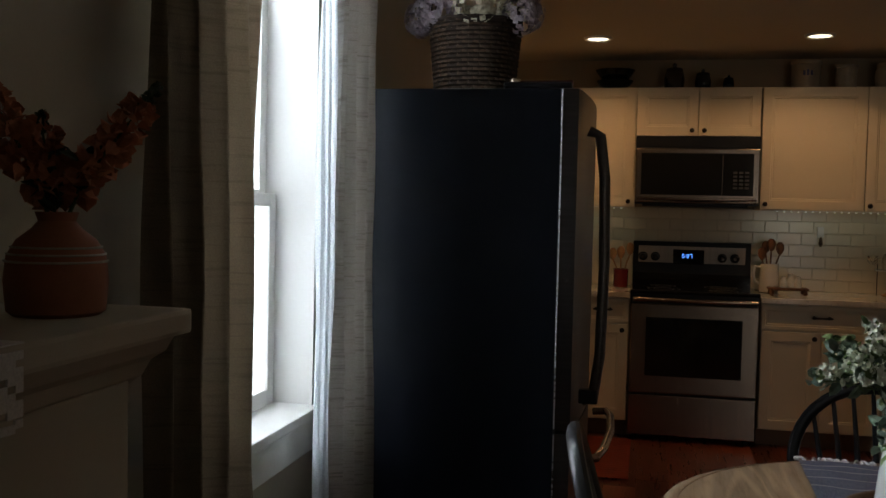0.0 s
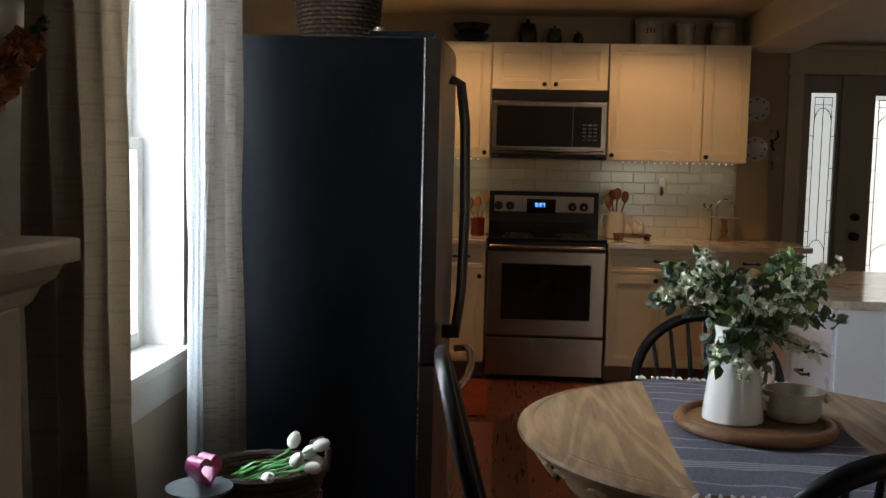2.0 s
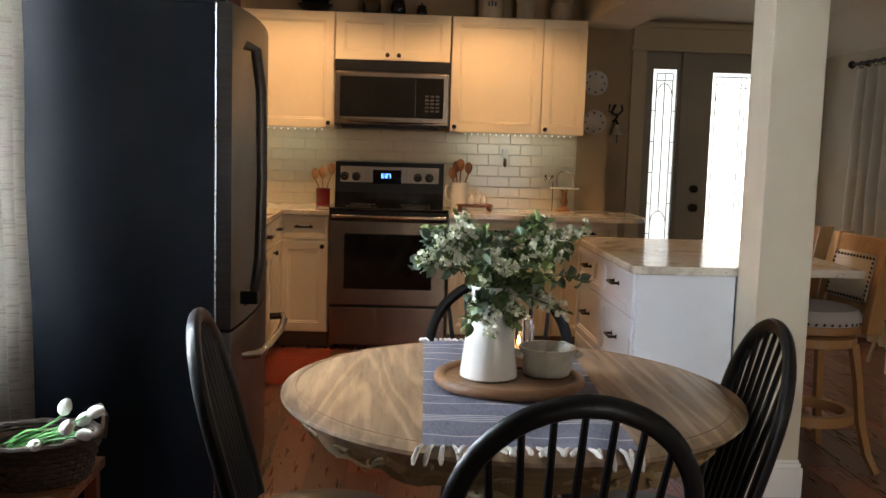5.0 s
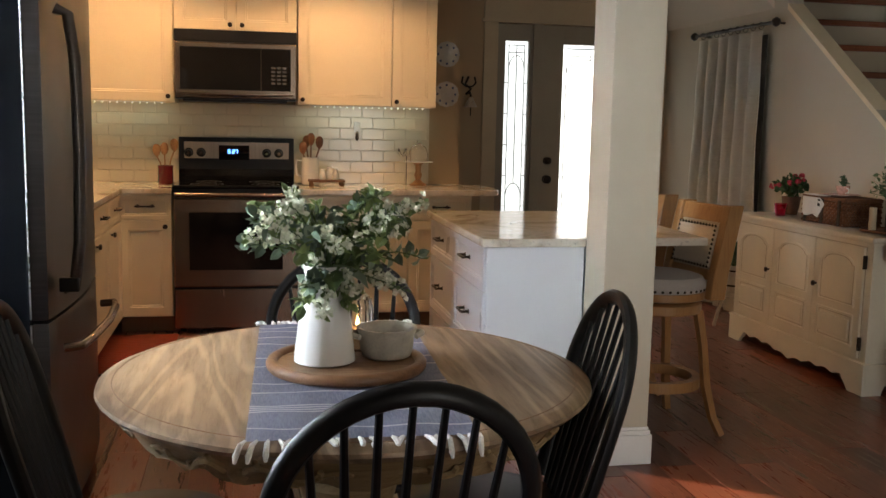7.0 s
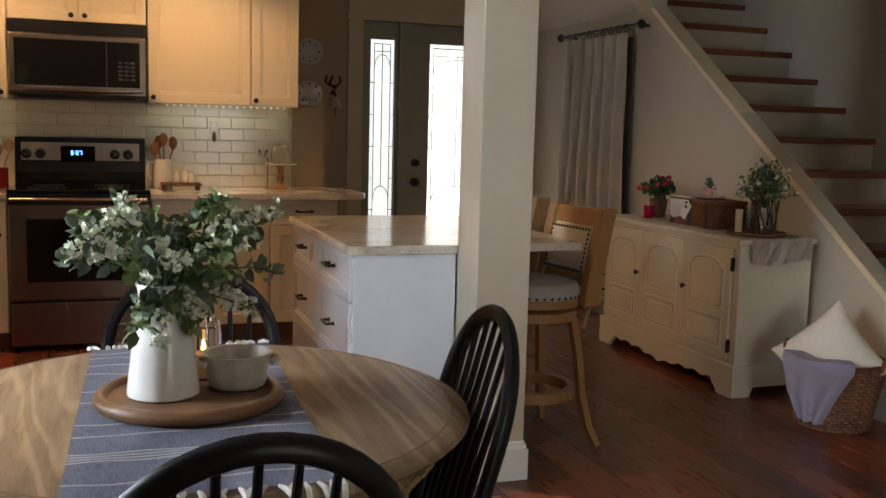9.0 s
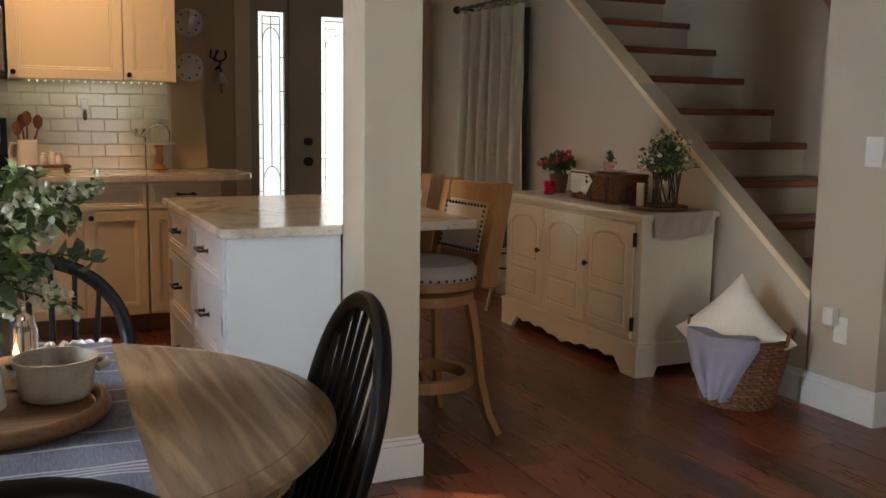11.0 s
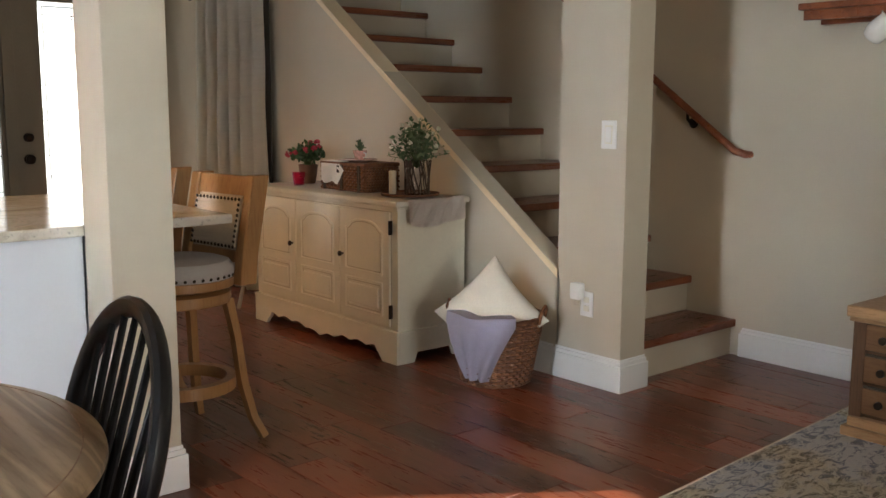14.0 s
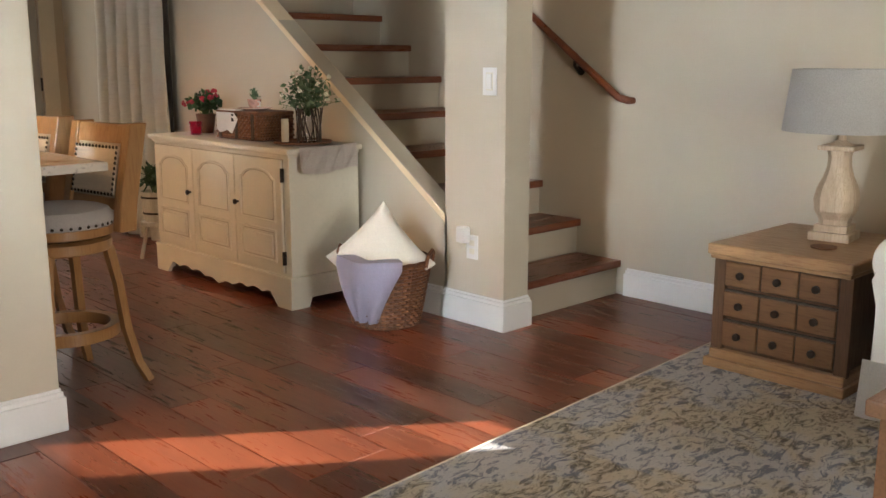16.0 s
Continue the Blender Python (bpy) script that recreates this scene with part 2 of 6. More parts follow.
LEAF = leafy("eucalyptus_leaf", (0.05, 0.085, 0.025), (0.25, 0.33, 0.12))
LEAFGREY = leafy("grey_green_leaf", (0.07, 0.11, 0.075), (0.21, 0.27, 0.19))
BLOOM = leafy("white_bloom", (0.58, 0.62, 0.44), (0.86, 0.86, 0.74))
STEM = paint("green_stem", (0.07, 0.12, 0.04), 0.6)
WICKER = wicker("brown_wicker", (0.12, 0.042, 0.017), (0.36, 0.155, 0.06))
DWICKER = wicker("dark_wicker", (0.035, 0.020, 0.012), (0.13, 0.075, 0.04))
GLASS = glass("clear_glass")
SKYGLOW = glow("daylight_backdrop", (0.90, 0.96, 1.0), 4.5)
PORCHGLOW = glow("porch_backdrop", (0.95, 0.98, 0.97), 0.62)
LAMPGLOW = glow("warm_lamp_disc", (1.0, 0.86, 0.62), 8.0)
LEDGLOW = glow("led_dot", (0.86, 1.0, 0.78), 2.2)
REDMAT = cloth("rust_red_mat", (0.42, 0.075, 0.030), (0.25, 0.04, 0.02))
TERRA = paint("terracotta", (0.36, 0.13, 0.065), 0.55, 0.1, 10, 80, 0.1)


# ---- mesh helpers ----
def part(name, bm, material, parent, label="", smooth=False):
    me = bpy.data.meshes.new(name)
    bmesh.ops.recalc_face_normals(bm, faces=bm.faces)
    bm.to_mesh(me)
    bm.free()
    me.materials.append(material)
    if smooth:
        for f in me.polygons:
            f.use_smooth = True
        me.set_sharp_from_angle(angle=radians(40))
    ob = new(name, me)
    ob.parent = parent
    if label:
        tagged(ob, label)
    return ob


def thing(name, label, category, x=0, y=0, z=0, rz=0, group="", kind=""):
    ob = new(name)
    ob.empty_display_size = 0.1
    ob.matrix_basis = pose(x, y, z, 0, 0, rz)
    return tagged(ob, label, category, group, kind)


def lone(name, bm, material, label, category, x=0, y=0, z=0, rz=0, group="", kind="", smooth=False):
    ob = part(name, bm, material, None, "", smooth)
    ob.matrix_basis = pose(x, y, z, 0, 0, rz)
    return tagged(ob, label, category, group, kind)


def box(x0, x1, y0, y1, z0, z1, bev=0.0, bm=None, seg=2, m=None):
    bm = bm or bmesh.new()
    vs = [bm.verts.new((x, y, z)) for x in (x0, x1) for y in (y0, y1) for z in (z0, z1)]
    fs = [bm.faces.new([vs[i] for i in q]) for q in ((0, 1, 3, 2), (4, 6, 7, 5), (0, 4, 5, 1), (2, 3, 7, 6), (0, 2, 6, 4), (1, 5, 7, 3))]
    if m is not None:
        bmesh.ops.transform(bm, matrix=m, verts=vs)
    if bev:
        es = list({e for f in fs for e in f.edges})
        bmesh.ops.bevel(bm, geom=es, offset=bev, segments=seg, affect="EDGES", profile=0.6)
    return bm


def lathe(prof, seg=32, bm=None, m=None):
    """Turned form: prof is a row of (radius, height) from bottom to top."""
    bm = bm or bmesh.new()
    rings, vs = [], []
    for r, z in prof:
        ring = [bm.verts.new((max(r, 1e-4) * math.cos(a), max(r, 1e-4) * math.sin(a), z)) for a in (2 * math.pi * k / seg for k in range(seg))]
        rings.append(ring)
        vs += ring
    for a, b in zip(rings, rings[1:]):
        for k in range(seg):
            bm.faces.new((a[k], a[(k + 1) % seg], b[(k + 1) % seg], b[k]))
    bm.faces.new(rings[0][::-1])
    bm.faces.new(rings[-1])
    if m is not None:
        bmesh.ops.transform(bm, matrix=m, verts=vs)
    return bm


def tube(pts, r, seg=8, bm=None, flat=1.0):
    """A rod along points; r is one radius or a row of radii."""
    bm = bm or bmesh.new()
    pts = [Vector(p) for p in pts]
    rs = r if isinstance(r, (list, tuple)) else [r] * len(pts)
    rings, up = [], None
    for i, p in enumerate(pts):
        d = (pts[min(i + 1, len(pts) - 1)] - pts[max(i - 1, 0)]).normalized()
        if up is None:
            up = d.orthogonal().normalized()
        side = d.cross(up).normalized()
        up = side.cross(d).normalized()
        rings.append([bm.verts.new(p + rs[i] * (math.cos(a) * up + flat * math.sin(a) * side)) for a in (2 * math.pi * k / seg for k in range(seg))])
    for a, b in zip(rings, rings[1:]):
        for k in range(seg):
            bm.faces.new((a[k], a[(k + 1) % seg], b[(k + 1) % seg], b[k]))
    bm.faces.new(rings[0][::-1])
    bm.faces.new(rings[-1])
    return bm


def prism(poly, axis, a, b, bm=None, bev=0.0):
    """A flat outline (two coordinates in order) pushed from a to b along an axis."""
    bm = bm or bmesh.new()

    def at(p, v):
        return {"x": (v, *p), "y": (p[0], v, p[1]), "z": (*p, v)}[axis]

    lo, hi = [bm.verts.new(at(p, a)) for p in poly], [bm.verts.new(at(p, b)) for p in poly]
    fs = [bm.faces.new(lo[::-1]), bm.faces.new(hi)]
    for k in range(len(poly)):
        fs.append(bm.faces.new((lo[k], lo[(k + 1) % len(poly)], hi[(k + 1) % len(poly)], hi[k])))
    if bev:
        es = [e for f in fs[:2] for e in f.edges]
        bmesh.ops.bevel(bm, geom=es, offset=bev, segments=2, affect="EDGES", profile=0.6)
    return bm


def arc(cx, cy, r, a0, a1, n):
    return [(cx + r * math.cos(radians(a0 + (a1 - a0) * k / n)), cy + r * math.sin(radians(a0 + (a1 - a0) * k / n))) for k in range(n + 1)]


def sheet(fn, nu, nv, bm=None, thick=0.0):
    """A draped surface: fn(u, v) gives a place for u, v from 0 to 1."""
    bm = bm or bmesh.new()
    g = [[bm.verts.new(fn(i / nu, j / nv)) for j in range(nv + 1)] for i in range(nu + 1)]
    fs = [bm.faces.new((g[i][j], g[i + 1][j], g[i + 1][j + 1], g[i][j + 1])) for i in range(nu) for j in range(nv)]
    if thick:
        bmesh.ops.solidify(bm, geom=fs, thickness=thick)
    return bm


def structure(name, bm, material, label="", smooth=False):
    ob = part(name, bm, material, None, "", smooth)
    return tagged(ob, label, "", "", "structure")


# ---- the shell ----
XL, XR, XS = -0.92, 4.98, 3.985      # window wall, stair wall, knee wall
HC = 2.42                            # ceiling
floor = structure("floor", box(XL - 0.2, XR + 0.12, -9.3, 1.3, -0.12, -0.006), FLOORGAP, "dark reddish hand-scraped wood plank floor")
ceiling = structure("ceiling", box(XL - 0.2, XS, -9.3, 1.3, HC, HC + 0.1), CEIL, "painted ceiling with recessed lights")
structure("ceiling_stairwell", box(XS, XR + 0.12, -9.3, 4.0, 4.9, 5.0), CEIL)
structure("ceiling_living", box(XS, XR + 0.12, -9.3, -3.6, HC, HC + 0.1), CEIL)

# back wall of the kitchen, then the step back to the entrance door
structure("wall_north", box(XL - 0.2, 1.92, 0.0, 0.14, 0, HC), KWALL, "tan painted kitchen wall")
structure("wall_step", box(1.78, 1.92, 0.14, 1.17, 0, HC), KWALL)
WY = 1.17
bm = box(1.78, 2.47, WY, WY + 0.16, 0, HC)
box(3.80, XS, WY, WY + 0.16, 0, HC, bm=bm)
box(2.47, 3.80, WY, WY + 0.16, 2.17, HC, bm=bm)
structure("wall_entrance", bm, KWALL, "tan painted wall round the entrance door")

# window wall with its deep opening
WX0, WX1, WZ0, WZ1 = -4.72, -3.80, 0.775, 2.32
bm = box(XL - 0.2, XL, -9.3, WX0, 0, HC)
box(XL - 0.2, XL, WX1, 0.0, 0, HC, bm=bm)
box(XL - 0.2, XL, WX0, WX1, 0, WZ0 - 0.03, bm=bm)
box(XL - 0.2, XL, WX0, WX1, WZ1, HC, bm=bm)
structure("wall_west", bm, WALL, "pale painted wall with a tall window")

# stair wall, end wall of the stair, wall behind with the patio opening
EY0, EY1, EZ0, EZ1 = -5.93, -5.50, 1.06, 1.84     # opening the low sun comes through
bm = box(XR, XR + 0.12, EY1, 4.0, 0, 4.9)
box(XR, XR + 0.12, -9.3, EY0, 0, 4.9, bm=bm)
box(XR, XR + 0.12, EY0, EY1, 0, EZ0, bm=bm)
box(XR, XR + 0.12, EY0, EY1, EZ1, 4.9, bm=bm)
structure("wall_east", bm, WALL, "cream painted stair wall")
structure("wall_stair_end", box(XS, XR, 3.3, 3.42, 0, 4.9), WALL)
# unseen walls behind the camera, added to keep patio daylight off the fridge
structure("wall_south", box(XL - 0.2, 1.45, -7.45, -7.3, 0, HC), WALL)
structure("wall_return", box(1.45, 1.57, -8.5, -7.3, 0, HC), WALL)
bm = box(2.6, XR, -8.65, -8.5, 0, HC)
box(1.45, 2.6, -8.65, -8.5, 2.2, HC, bm=bm)
box(1.45, 2.6, -8.65, -8.5, 0, 0.12, bm=bm)
structure("wall_patio", bm, WALL)
structure("wall_upper", box(XS - 0.12, XS, -9.3, 4.0, HC + 0.1, 4.9), WALL)
structure("wall_upper_south", box(XS, XR, -3.6, -3.48, HC, 4.9), WALL)

# knee wall under the stair with its sloping top, and the post at its foot
S0Y, S0Z, SLOPE = -3.076, 0.505, 0.705
top_y = S0Y + (2.17 - S0Z) / SLOPE
bm = prism([(S0Y - 0.01, 0), (WY, 0), (WY, HC), (top_y, HC), (top_y, 2.17), (S0Y - 0.01, S0Z)], "x", XS, XS + 0.11)
structure("wall_knee", bm, WALL, "cream painted knee wall under the stair")
n = Vector((0, -SLOPE, 1)).normalized()
capm = [(S0Y, S0Z - 0.035), (top_y, 2.135), (top_y, 2.173), (S0Y, S0Z + 0.003)]
# cap is painted warmer and brighter to look lit from above
structure("trim_stair_cap", prism(capm, "x", XS - 0.004, XS + 0.115, bev=0.003), CAPLIT, "cream sloping stair cap with warm light put into its colour")
structure("wall_post", box(XS, XS + 0.17, -3.46, S0Y, 0, HC), WALL, "cream painted wall end beside the stair")
# sloping underside over the entrance, closed by a small gable
bm = prism([(XS, 2.155), (XS, HC), (XS - 0.265, HC)], "y", -0.54, WY)
structure("ceiling_slope", bm, CEIL)

# post and beam between kitchen and living room
structure("wall_pillar", box(1.806, 2.014, -3.222, -3.005, 0, 2.19, 0.003), WALL, "cream painted square post")
structure("trim_beam", box(1.70, 2.05, -7.3, -0.0, 2.19, HC, 0.004), WALL, "boxed painted ceiling beam")


def skirting(name, x0, x1, y0, y1, h=0.15, t=0.016):
    """A moulded skirting board along a wall's foot, on the outside of the box given."""
    bm = box(x0 - t, x1 + t, y0 - t, y1 + t, 0, h - 0.03, 0.002)
    box(x0 - t * 0.6, x1 + t * 0.6, y0 - t * 0.6, y1 + t * 0.6, h - 0.03, h - 0.012, 0.002, bm=bm)
    box(x0 - t * 0.25, x1 + t * 0.25, y0 - t * 0.25, y1 + t * 0.25, h - 0.012, h, 0.002, bm=bm)
    return structure(name, bm, TRIM, "white moulded skirting board")


skirting("baseboard_pillar", 1.806, 2.014, -3.222, -3.005)
skirting("baseboard_post", XS, XS + 0.17, -3.46, S0Y)
skirting("baseboard_knee", XS, XS + 0.1, S0Y + 0.02, 0.9)
skirting("baseboard_east", XR, XR + 0.1, -9.0, -3.45)
skirting("baseboard_west", XL - 0.1, XL, -5.2, -3.75, 0.15)


# ---- stair ----
RISE, RUN = 0.190, 0.277
stair = thing("staircase", "straight stair with dark wood treads and painted risers", "staircase", 0, 0, 0)
for k in range(17):
    z, yn = RISE * (k + 1), -3.41 + RUN * k
    bm = box(XS + 0.112 if k > 0 else XS + 0.172, XR - 0.002, yn + 0.03, yn + 0.045, z - RISE, z - 0.040)
    part("riser", bm, WALL, stair)
    x0 = XS + 0.113 if yn > S0Y - 0.05 else XS + 0.173
    part("tread", box(x0, XR - 0.003, yn, yn + RUN + 0.03, z - 0.040, z, 0.008), TREAD, stair, "dark red-brown wood tread")


# ---- window, door ----
def window():
    w = thing("window_1", "white sash window in a deep bright reveal", "window", kind="structure")
    xs = XL - 0.17
    bm = box(xs, XL + 0.03, WX0 - 0.06, WX1 + 0.06, WZ0 - 0.03, WZ0, 0.004)
    part("window_sill", bm, TRIM, w)
    part("apron", box(XL, XL + 0.02, WX0 - 0.05, WX1 + 0.05, WZ0 - 0.13, WZ0 - 0.03, 0.003), TRIM, w)
    for y0, y1 in ((WX0 - 0.001, WX0 + 0.012), (WX1 - 0.012, WX1 + 0.001)):
        part("reveal", box(XL - 0.198, XL + 0.004, y0, y1, WZ0, WZ1), TRIM, w)
    part("reveal_head", box(XL - 0.198, XL + 0.004, WX0, WX1, WZ1 - 0.012, WZ1 + 0.002), TRIM, w)
    ym, zm = (WX0 + WX1) / 2, 1.41
    for tag, x, z0, z1 in (("upper_sash", xs - 0.005, zm - 0.02, WZ1 - 0.012), ("lower_sash", xs + 0.03, WZ0, zm + 0.02)):
        bm = bmesh.new()
        for y0, y1 in ((WX0 + 0.012, WX0 + 0.06), (WX1 - 0.06, WX1 - 0.012)):
            box(x - 0.015, x + 0.015, y0, y1, z0, z1, 0.003, bm=bm)
        for a, b in ((z0, z0 + 0.05), (z1 - 0.04, z1)):
            box(x - 0.0148, x + 0.0148, WX0 + 0.06, WX1 - 0.06, a, b, 0.003, bm=bm)
        s = part(tag, bm, TRIM, w)
        g = part("pane", box(x - 0.002, x + 0.002, WX0 + 0.058, WX1 - 0.058, z0 + 0.048, z1 - 0.038), GLASS, s)
        g.visible_shadow = False
    part("lock", box(xs + 0.02, xs + 0.06, ym - 0.03, ym + 0.03, zm + 0.021, zm + 0.035, 0.003), STEEL, w)


window()
structure("backdrop_window", box(-3.0, -2.95, -6.5, -1.5, -1, 4.5), SKYGLOW)
structure("backdrop_door", box(1.2, 5.2, 2.6, 2.65, -1, 3.2), PORCHGLOW)


def entrance():
    d = thing("door_1", "grey-painted entrance door with leaded glass, closed", "door", kind="structure")
    y = WY
    GREY = paint("taupe_door_paint", (0.30, 0.27, 0.21), 0.45)
    # frame and casing
    bm = bmesh.new()
    for x0, x1 in ((2.36, 2.48), (3.79, 3.91)):
        box(x0, x1, y - 0.022, y, 0, 2.17, 0.003, bm=bm)
    box(2.34, 3.93, y - 0.03, y, 2.17, 2.20, 0.003, bm=bm)
    box(2.36, 3.91, y - 0.022, y, 2.20, 2.36, 0.003, bm=bm)
    box(2.33, 3.94, y - 0.045, y, 2.36, 2.40, 0.005, bm=bm)
    part("casing", bm, paint("casing_paint", (0.52, 0.43, 0.29), 0.5), d)
    part("mullion", box(2.79, 2.872, y + 0.0, y + 0.10, 0, 2.17, 0.003), GREY, d)
    part("threshold", box(2.48, 3.80, y, y + 0.14, 0, 0.025, 0.003), IRON, d)
    # leaf and sidelight as frames round their glass
    def panel(name, x0, x1, gx0, gx1, gz0, gz1, z1):
        bm = bmesh.new()
        box(x0, gx0, y + 0.03, y + 0.075, 0.03, z1, 0.002, bm=bm)
        box(gx1, x1, y + 0.03, y + 0.075, 0.03, z1, 0.002, bm=bm)
        box(gx0, gx1, y + 0.031, y + 0.074, 0.03, gz0, 0.002, bm=bm)
        box(gx0, gx1, y + 0.031, y + 0.074, gz1, z1, 0.002, bm=bm)
        leaf = part(name, bm, GREY, d)
        g = part("glass", box(gx0, gx1, y + 0.05, y + 0.056, gz0, gz1), MILK, leaf)
        g.visible_shadow = False
        bm = bmesh.new()
        w, h = gx1 - gx0, gz1 - gz0
        cx = (gx0 + gx1) / 2
        r = 0.0035
        yy = y + 0.046
        ins = 0.035
        for xx in (gx0 + ins, gx1 - ins):
            tube([(xx, yy, gz0 + ins), (xx, yy, gz1 - ins)], r, 5, bm)
        for zz in (gz0 + ins, gz1 - ins, gz1 - ins - 0.06):
            tube([(gx0 + ins, yy, zz), (gx1 - ins, yy, zz)], r, 5, bm)
        for zz in [gz0 + h * q for q in (0.2, 0.35, 0.5, 0.65, 0.8)]:
            for xa, xb in ((gx0, gx0 + ins), (gx1 - ins, gx1)):
                tube([(xa, yy, zz), (xb, yy, zz)], r, 5, bm)
        for zz, s in ((gz1 - 0.24, 1), (gz0 + 0.42, 1)):
            tube([(px, yy, pz) for px, pz in [(cx + (w / 2 - ins) * math.cos(a), zz + 0.12 * s * math.sin(a)) for a in (math.pi * k / 12 for k in range(13))]], r, 5, bm)
        for xx in (cx - 0.02, cx + 0.02) if w > 0.3 else (cx,):
            tube([(xx, yy, gz0 + 0.54), (xx, yy, gz1 - ins)], r, 5, bm)
        part("lead_came", bm, IRON, leaf)
        return leaf

    MILK = glass("rippled_door_glass", (1, 1, 1), 0.15)
    panel("sidelight", 2.48, 2.79, 2.556, 2.762, 0.30, 2.03, 2.168)
    leaf = panel("door_leaf", 2.875, 3.79, 3.062, 3.60, 0.30, 2.015, 2.168)
    for z, r in ((0.878, 0.034), (1.036, 0.030)):
        m = pose(2.942, y + 0.03, z, 90, 0, 0)
        part("door_handle", lathe([(r * 1.0, 0), (r * 1.05, 0.006), (r * 0.5, 0.012), (r * 0.5, 0.03), (r * 0.95, 0.04), (r, 0.055), (r * 0.5, 0.066)], 20, None, m), IRON, leaf, "dark bronze knob", True)
    for z in (0.25, 1.05, 1.9):
        part("hinge", box(3.785, 3.80, y + 0.015, y + 0.03, z - 0.05, z + 0.05, 0.003), IRON, leaf)


entrance()


# ---- kitchen ----
def shaker(parent, name, axis, a0, a1, z0, z1, at, mat, rail=0.055, t=0.02, handle=None, knob=None):
    """A framed cabinet front. axis 'y': lies across x, faces -y at y=at; 'x+' faces +x; 'x-' faces -x."""
    if axis == "y":
        bm = box(a0, a1, at - t, at, z0, z1)
        out = Vector((0, -1, 0))
    elif axis == "x+":
        bm = box(at, at + t, a0, a1, z0, z1)
        out = Vector((1, 0, 0))
    else:
        bm = box(at - t, at, a0, a1, z0, z1)
        out = Vector((-1, 0, 0))
    bmesh.ops.recalc_face_normals(bm, faces=bm.faces)
    f = max(bm.faces, key=lambda q: q.normal.dot(out))
    edge = list(f.edges)
    for thick, depth in ((rail, 0.0), (0.003, -0.005), (0.008, 0.0), (0.004, -0.005)):
        bmesh.ops.inset_region(bm, faces=[f], thickness=thick, depth=depth, use_even_offset=True)
    bmesh.ops.bevel(bm, geom=edge, offset=0.0025, segments=2, affect="EDGES", profile=0.6)
    d = part(name, bm, mat, parent)

    def put(p, z, out):
        return (p, at - out, z) if axis == "y" else (at + out, p, z) if axis == "x+" else (at - out, p, z)

    if knob:
        bm = bmesh.new()
        p, z = knob
        tube([put(p, z, t), put(p, z, t + 0.012), put(p, z, t + 0.016), put(p, z, t + 0.026), put(p, z, t + 0.03)], [0.006, 0.006, 0.015, 0.015, 0.008], 12, bm)
        part("knob", bm, IRON, d, "dark bronze knob", True)
    if handle:
        p, z, L = handle
        bm = bmesh.new()
        for s in (-1, 1):
            tube([put(p + s * L * 0.36, z, t), put(p + s * L * 0.36, z, t + 0.006), put(p + s * L * 0.36, z, t + 0.03)], [0.011, 0.006, 0.006], 8, bm)
        tube([put(p - L / 2, z, t + 0.028), put(p - L * 0.38, z, t + 0.031), put(p, z, t + 0.033), put(p + L * 0.38, z, t + 0.031), put(p + L / 2, z, t + 0.028)], [0.004, 0.007, 0.005, 0.007, 0.004], 8, bm)
        part("handle", bm, IRON, d, "dark bronze bar handle", True)
    return d


UB, UT, UD = 1.432, 2.198, 0.31


def upper(x0, x1, z0, doors, label):
    c = thing("wall_cabinet", label, "cabinet", group="kitchen wall cabinets")
    part("body", box(x0 + 0.001, x1 - 0.001, -UD, -0.004, z0, UT), CAB, c)
    for a0, a1, k in doors:
        shaker(c, "door", "y", a0 + 0.003, a1 - 0.003, z0 + 0.003, UT - 0.003, -UD, CAB, knob=(k, z0 + 0.035))


upper(-0.62, 0.0, UB, [(-0.62, -0.005, -0.04)], "cream shaker wall cabinet beside the microwave")
upper(0.0, 0.765, 1.888, [(0.0, 0.383, 0.345), (0.383, 0.765, 0.42)], "short cream shaker wall cabinet above the microwave")
upper(0.77, 1.385, UB, [(0.77, 1.385, 0.80)], "wide cream shaker wall cabinet")
upper(1.385, 1.685, UB, [(1.385, 1.685, 1.415)], "narrow cream shaker wall cabinet at the end of the run")
CZ = 0.905


def base_unit(x0, x1, label, drawer=True, doors=1):
    c = thing("base_cabinet", label, "cabinet", group="kitchen base cabinets")
    part("body", box(x0, x1, -0.60, -0.004, 0.105, CZ - 0.036), CAB, c)
    part("toe_kick", box(x0, x1, -0.54, -0.1, 0.0, 0.105), paint("toe_kick_paint", (0.20, 0.12, 0.07), 0.6), c)
    shaker(c, "drawer", "y", x0 + 0.004, x1 - 0.004, 0.715, CZ - 0.045, -0.60, CAB, 0.02, 0.018, handle=((x0 + x1) / 2, 0.795, 0.12))
    w = (x1 - x0) / doors
    for k in range(doors):
        kx = x0 + w - 0.04 if (doors == 1 or k == 0) else x0 + w + 0.04
        shaker(c, "door", "y", x0 + w * k + 0.004, x0 + w * (k + 1) - 0.004, 0.112, 0.705, -0.60, CAB, knob=(kx, 0.67))


base_unit(-0.325, -0.006, "cream base cabinet with one drawer beside the range")
base_unit(0.772, 1.46, "cream base cabinet with a drawer and two doors", doors=2)
base_unit(1.462, 1.88, "cream base cabinet at the end of the counter")

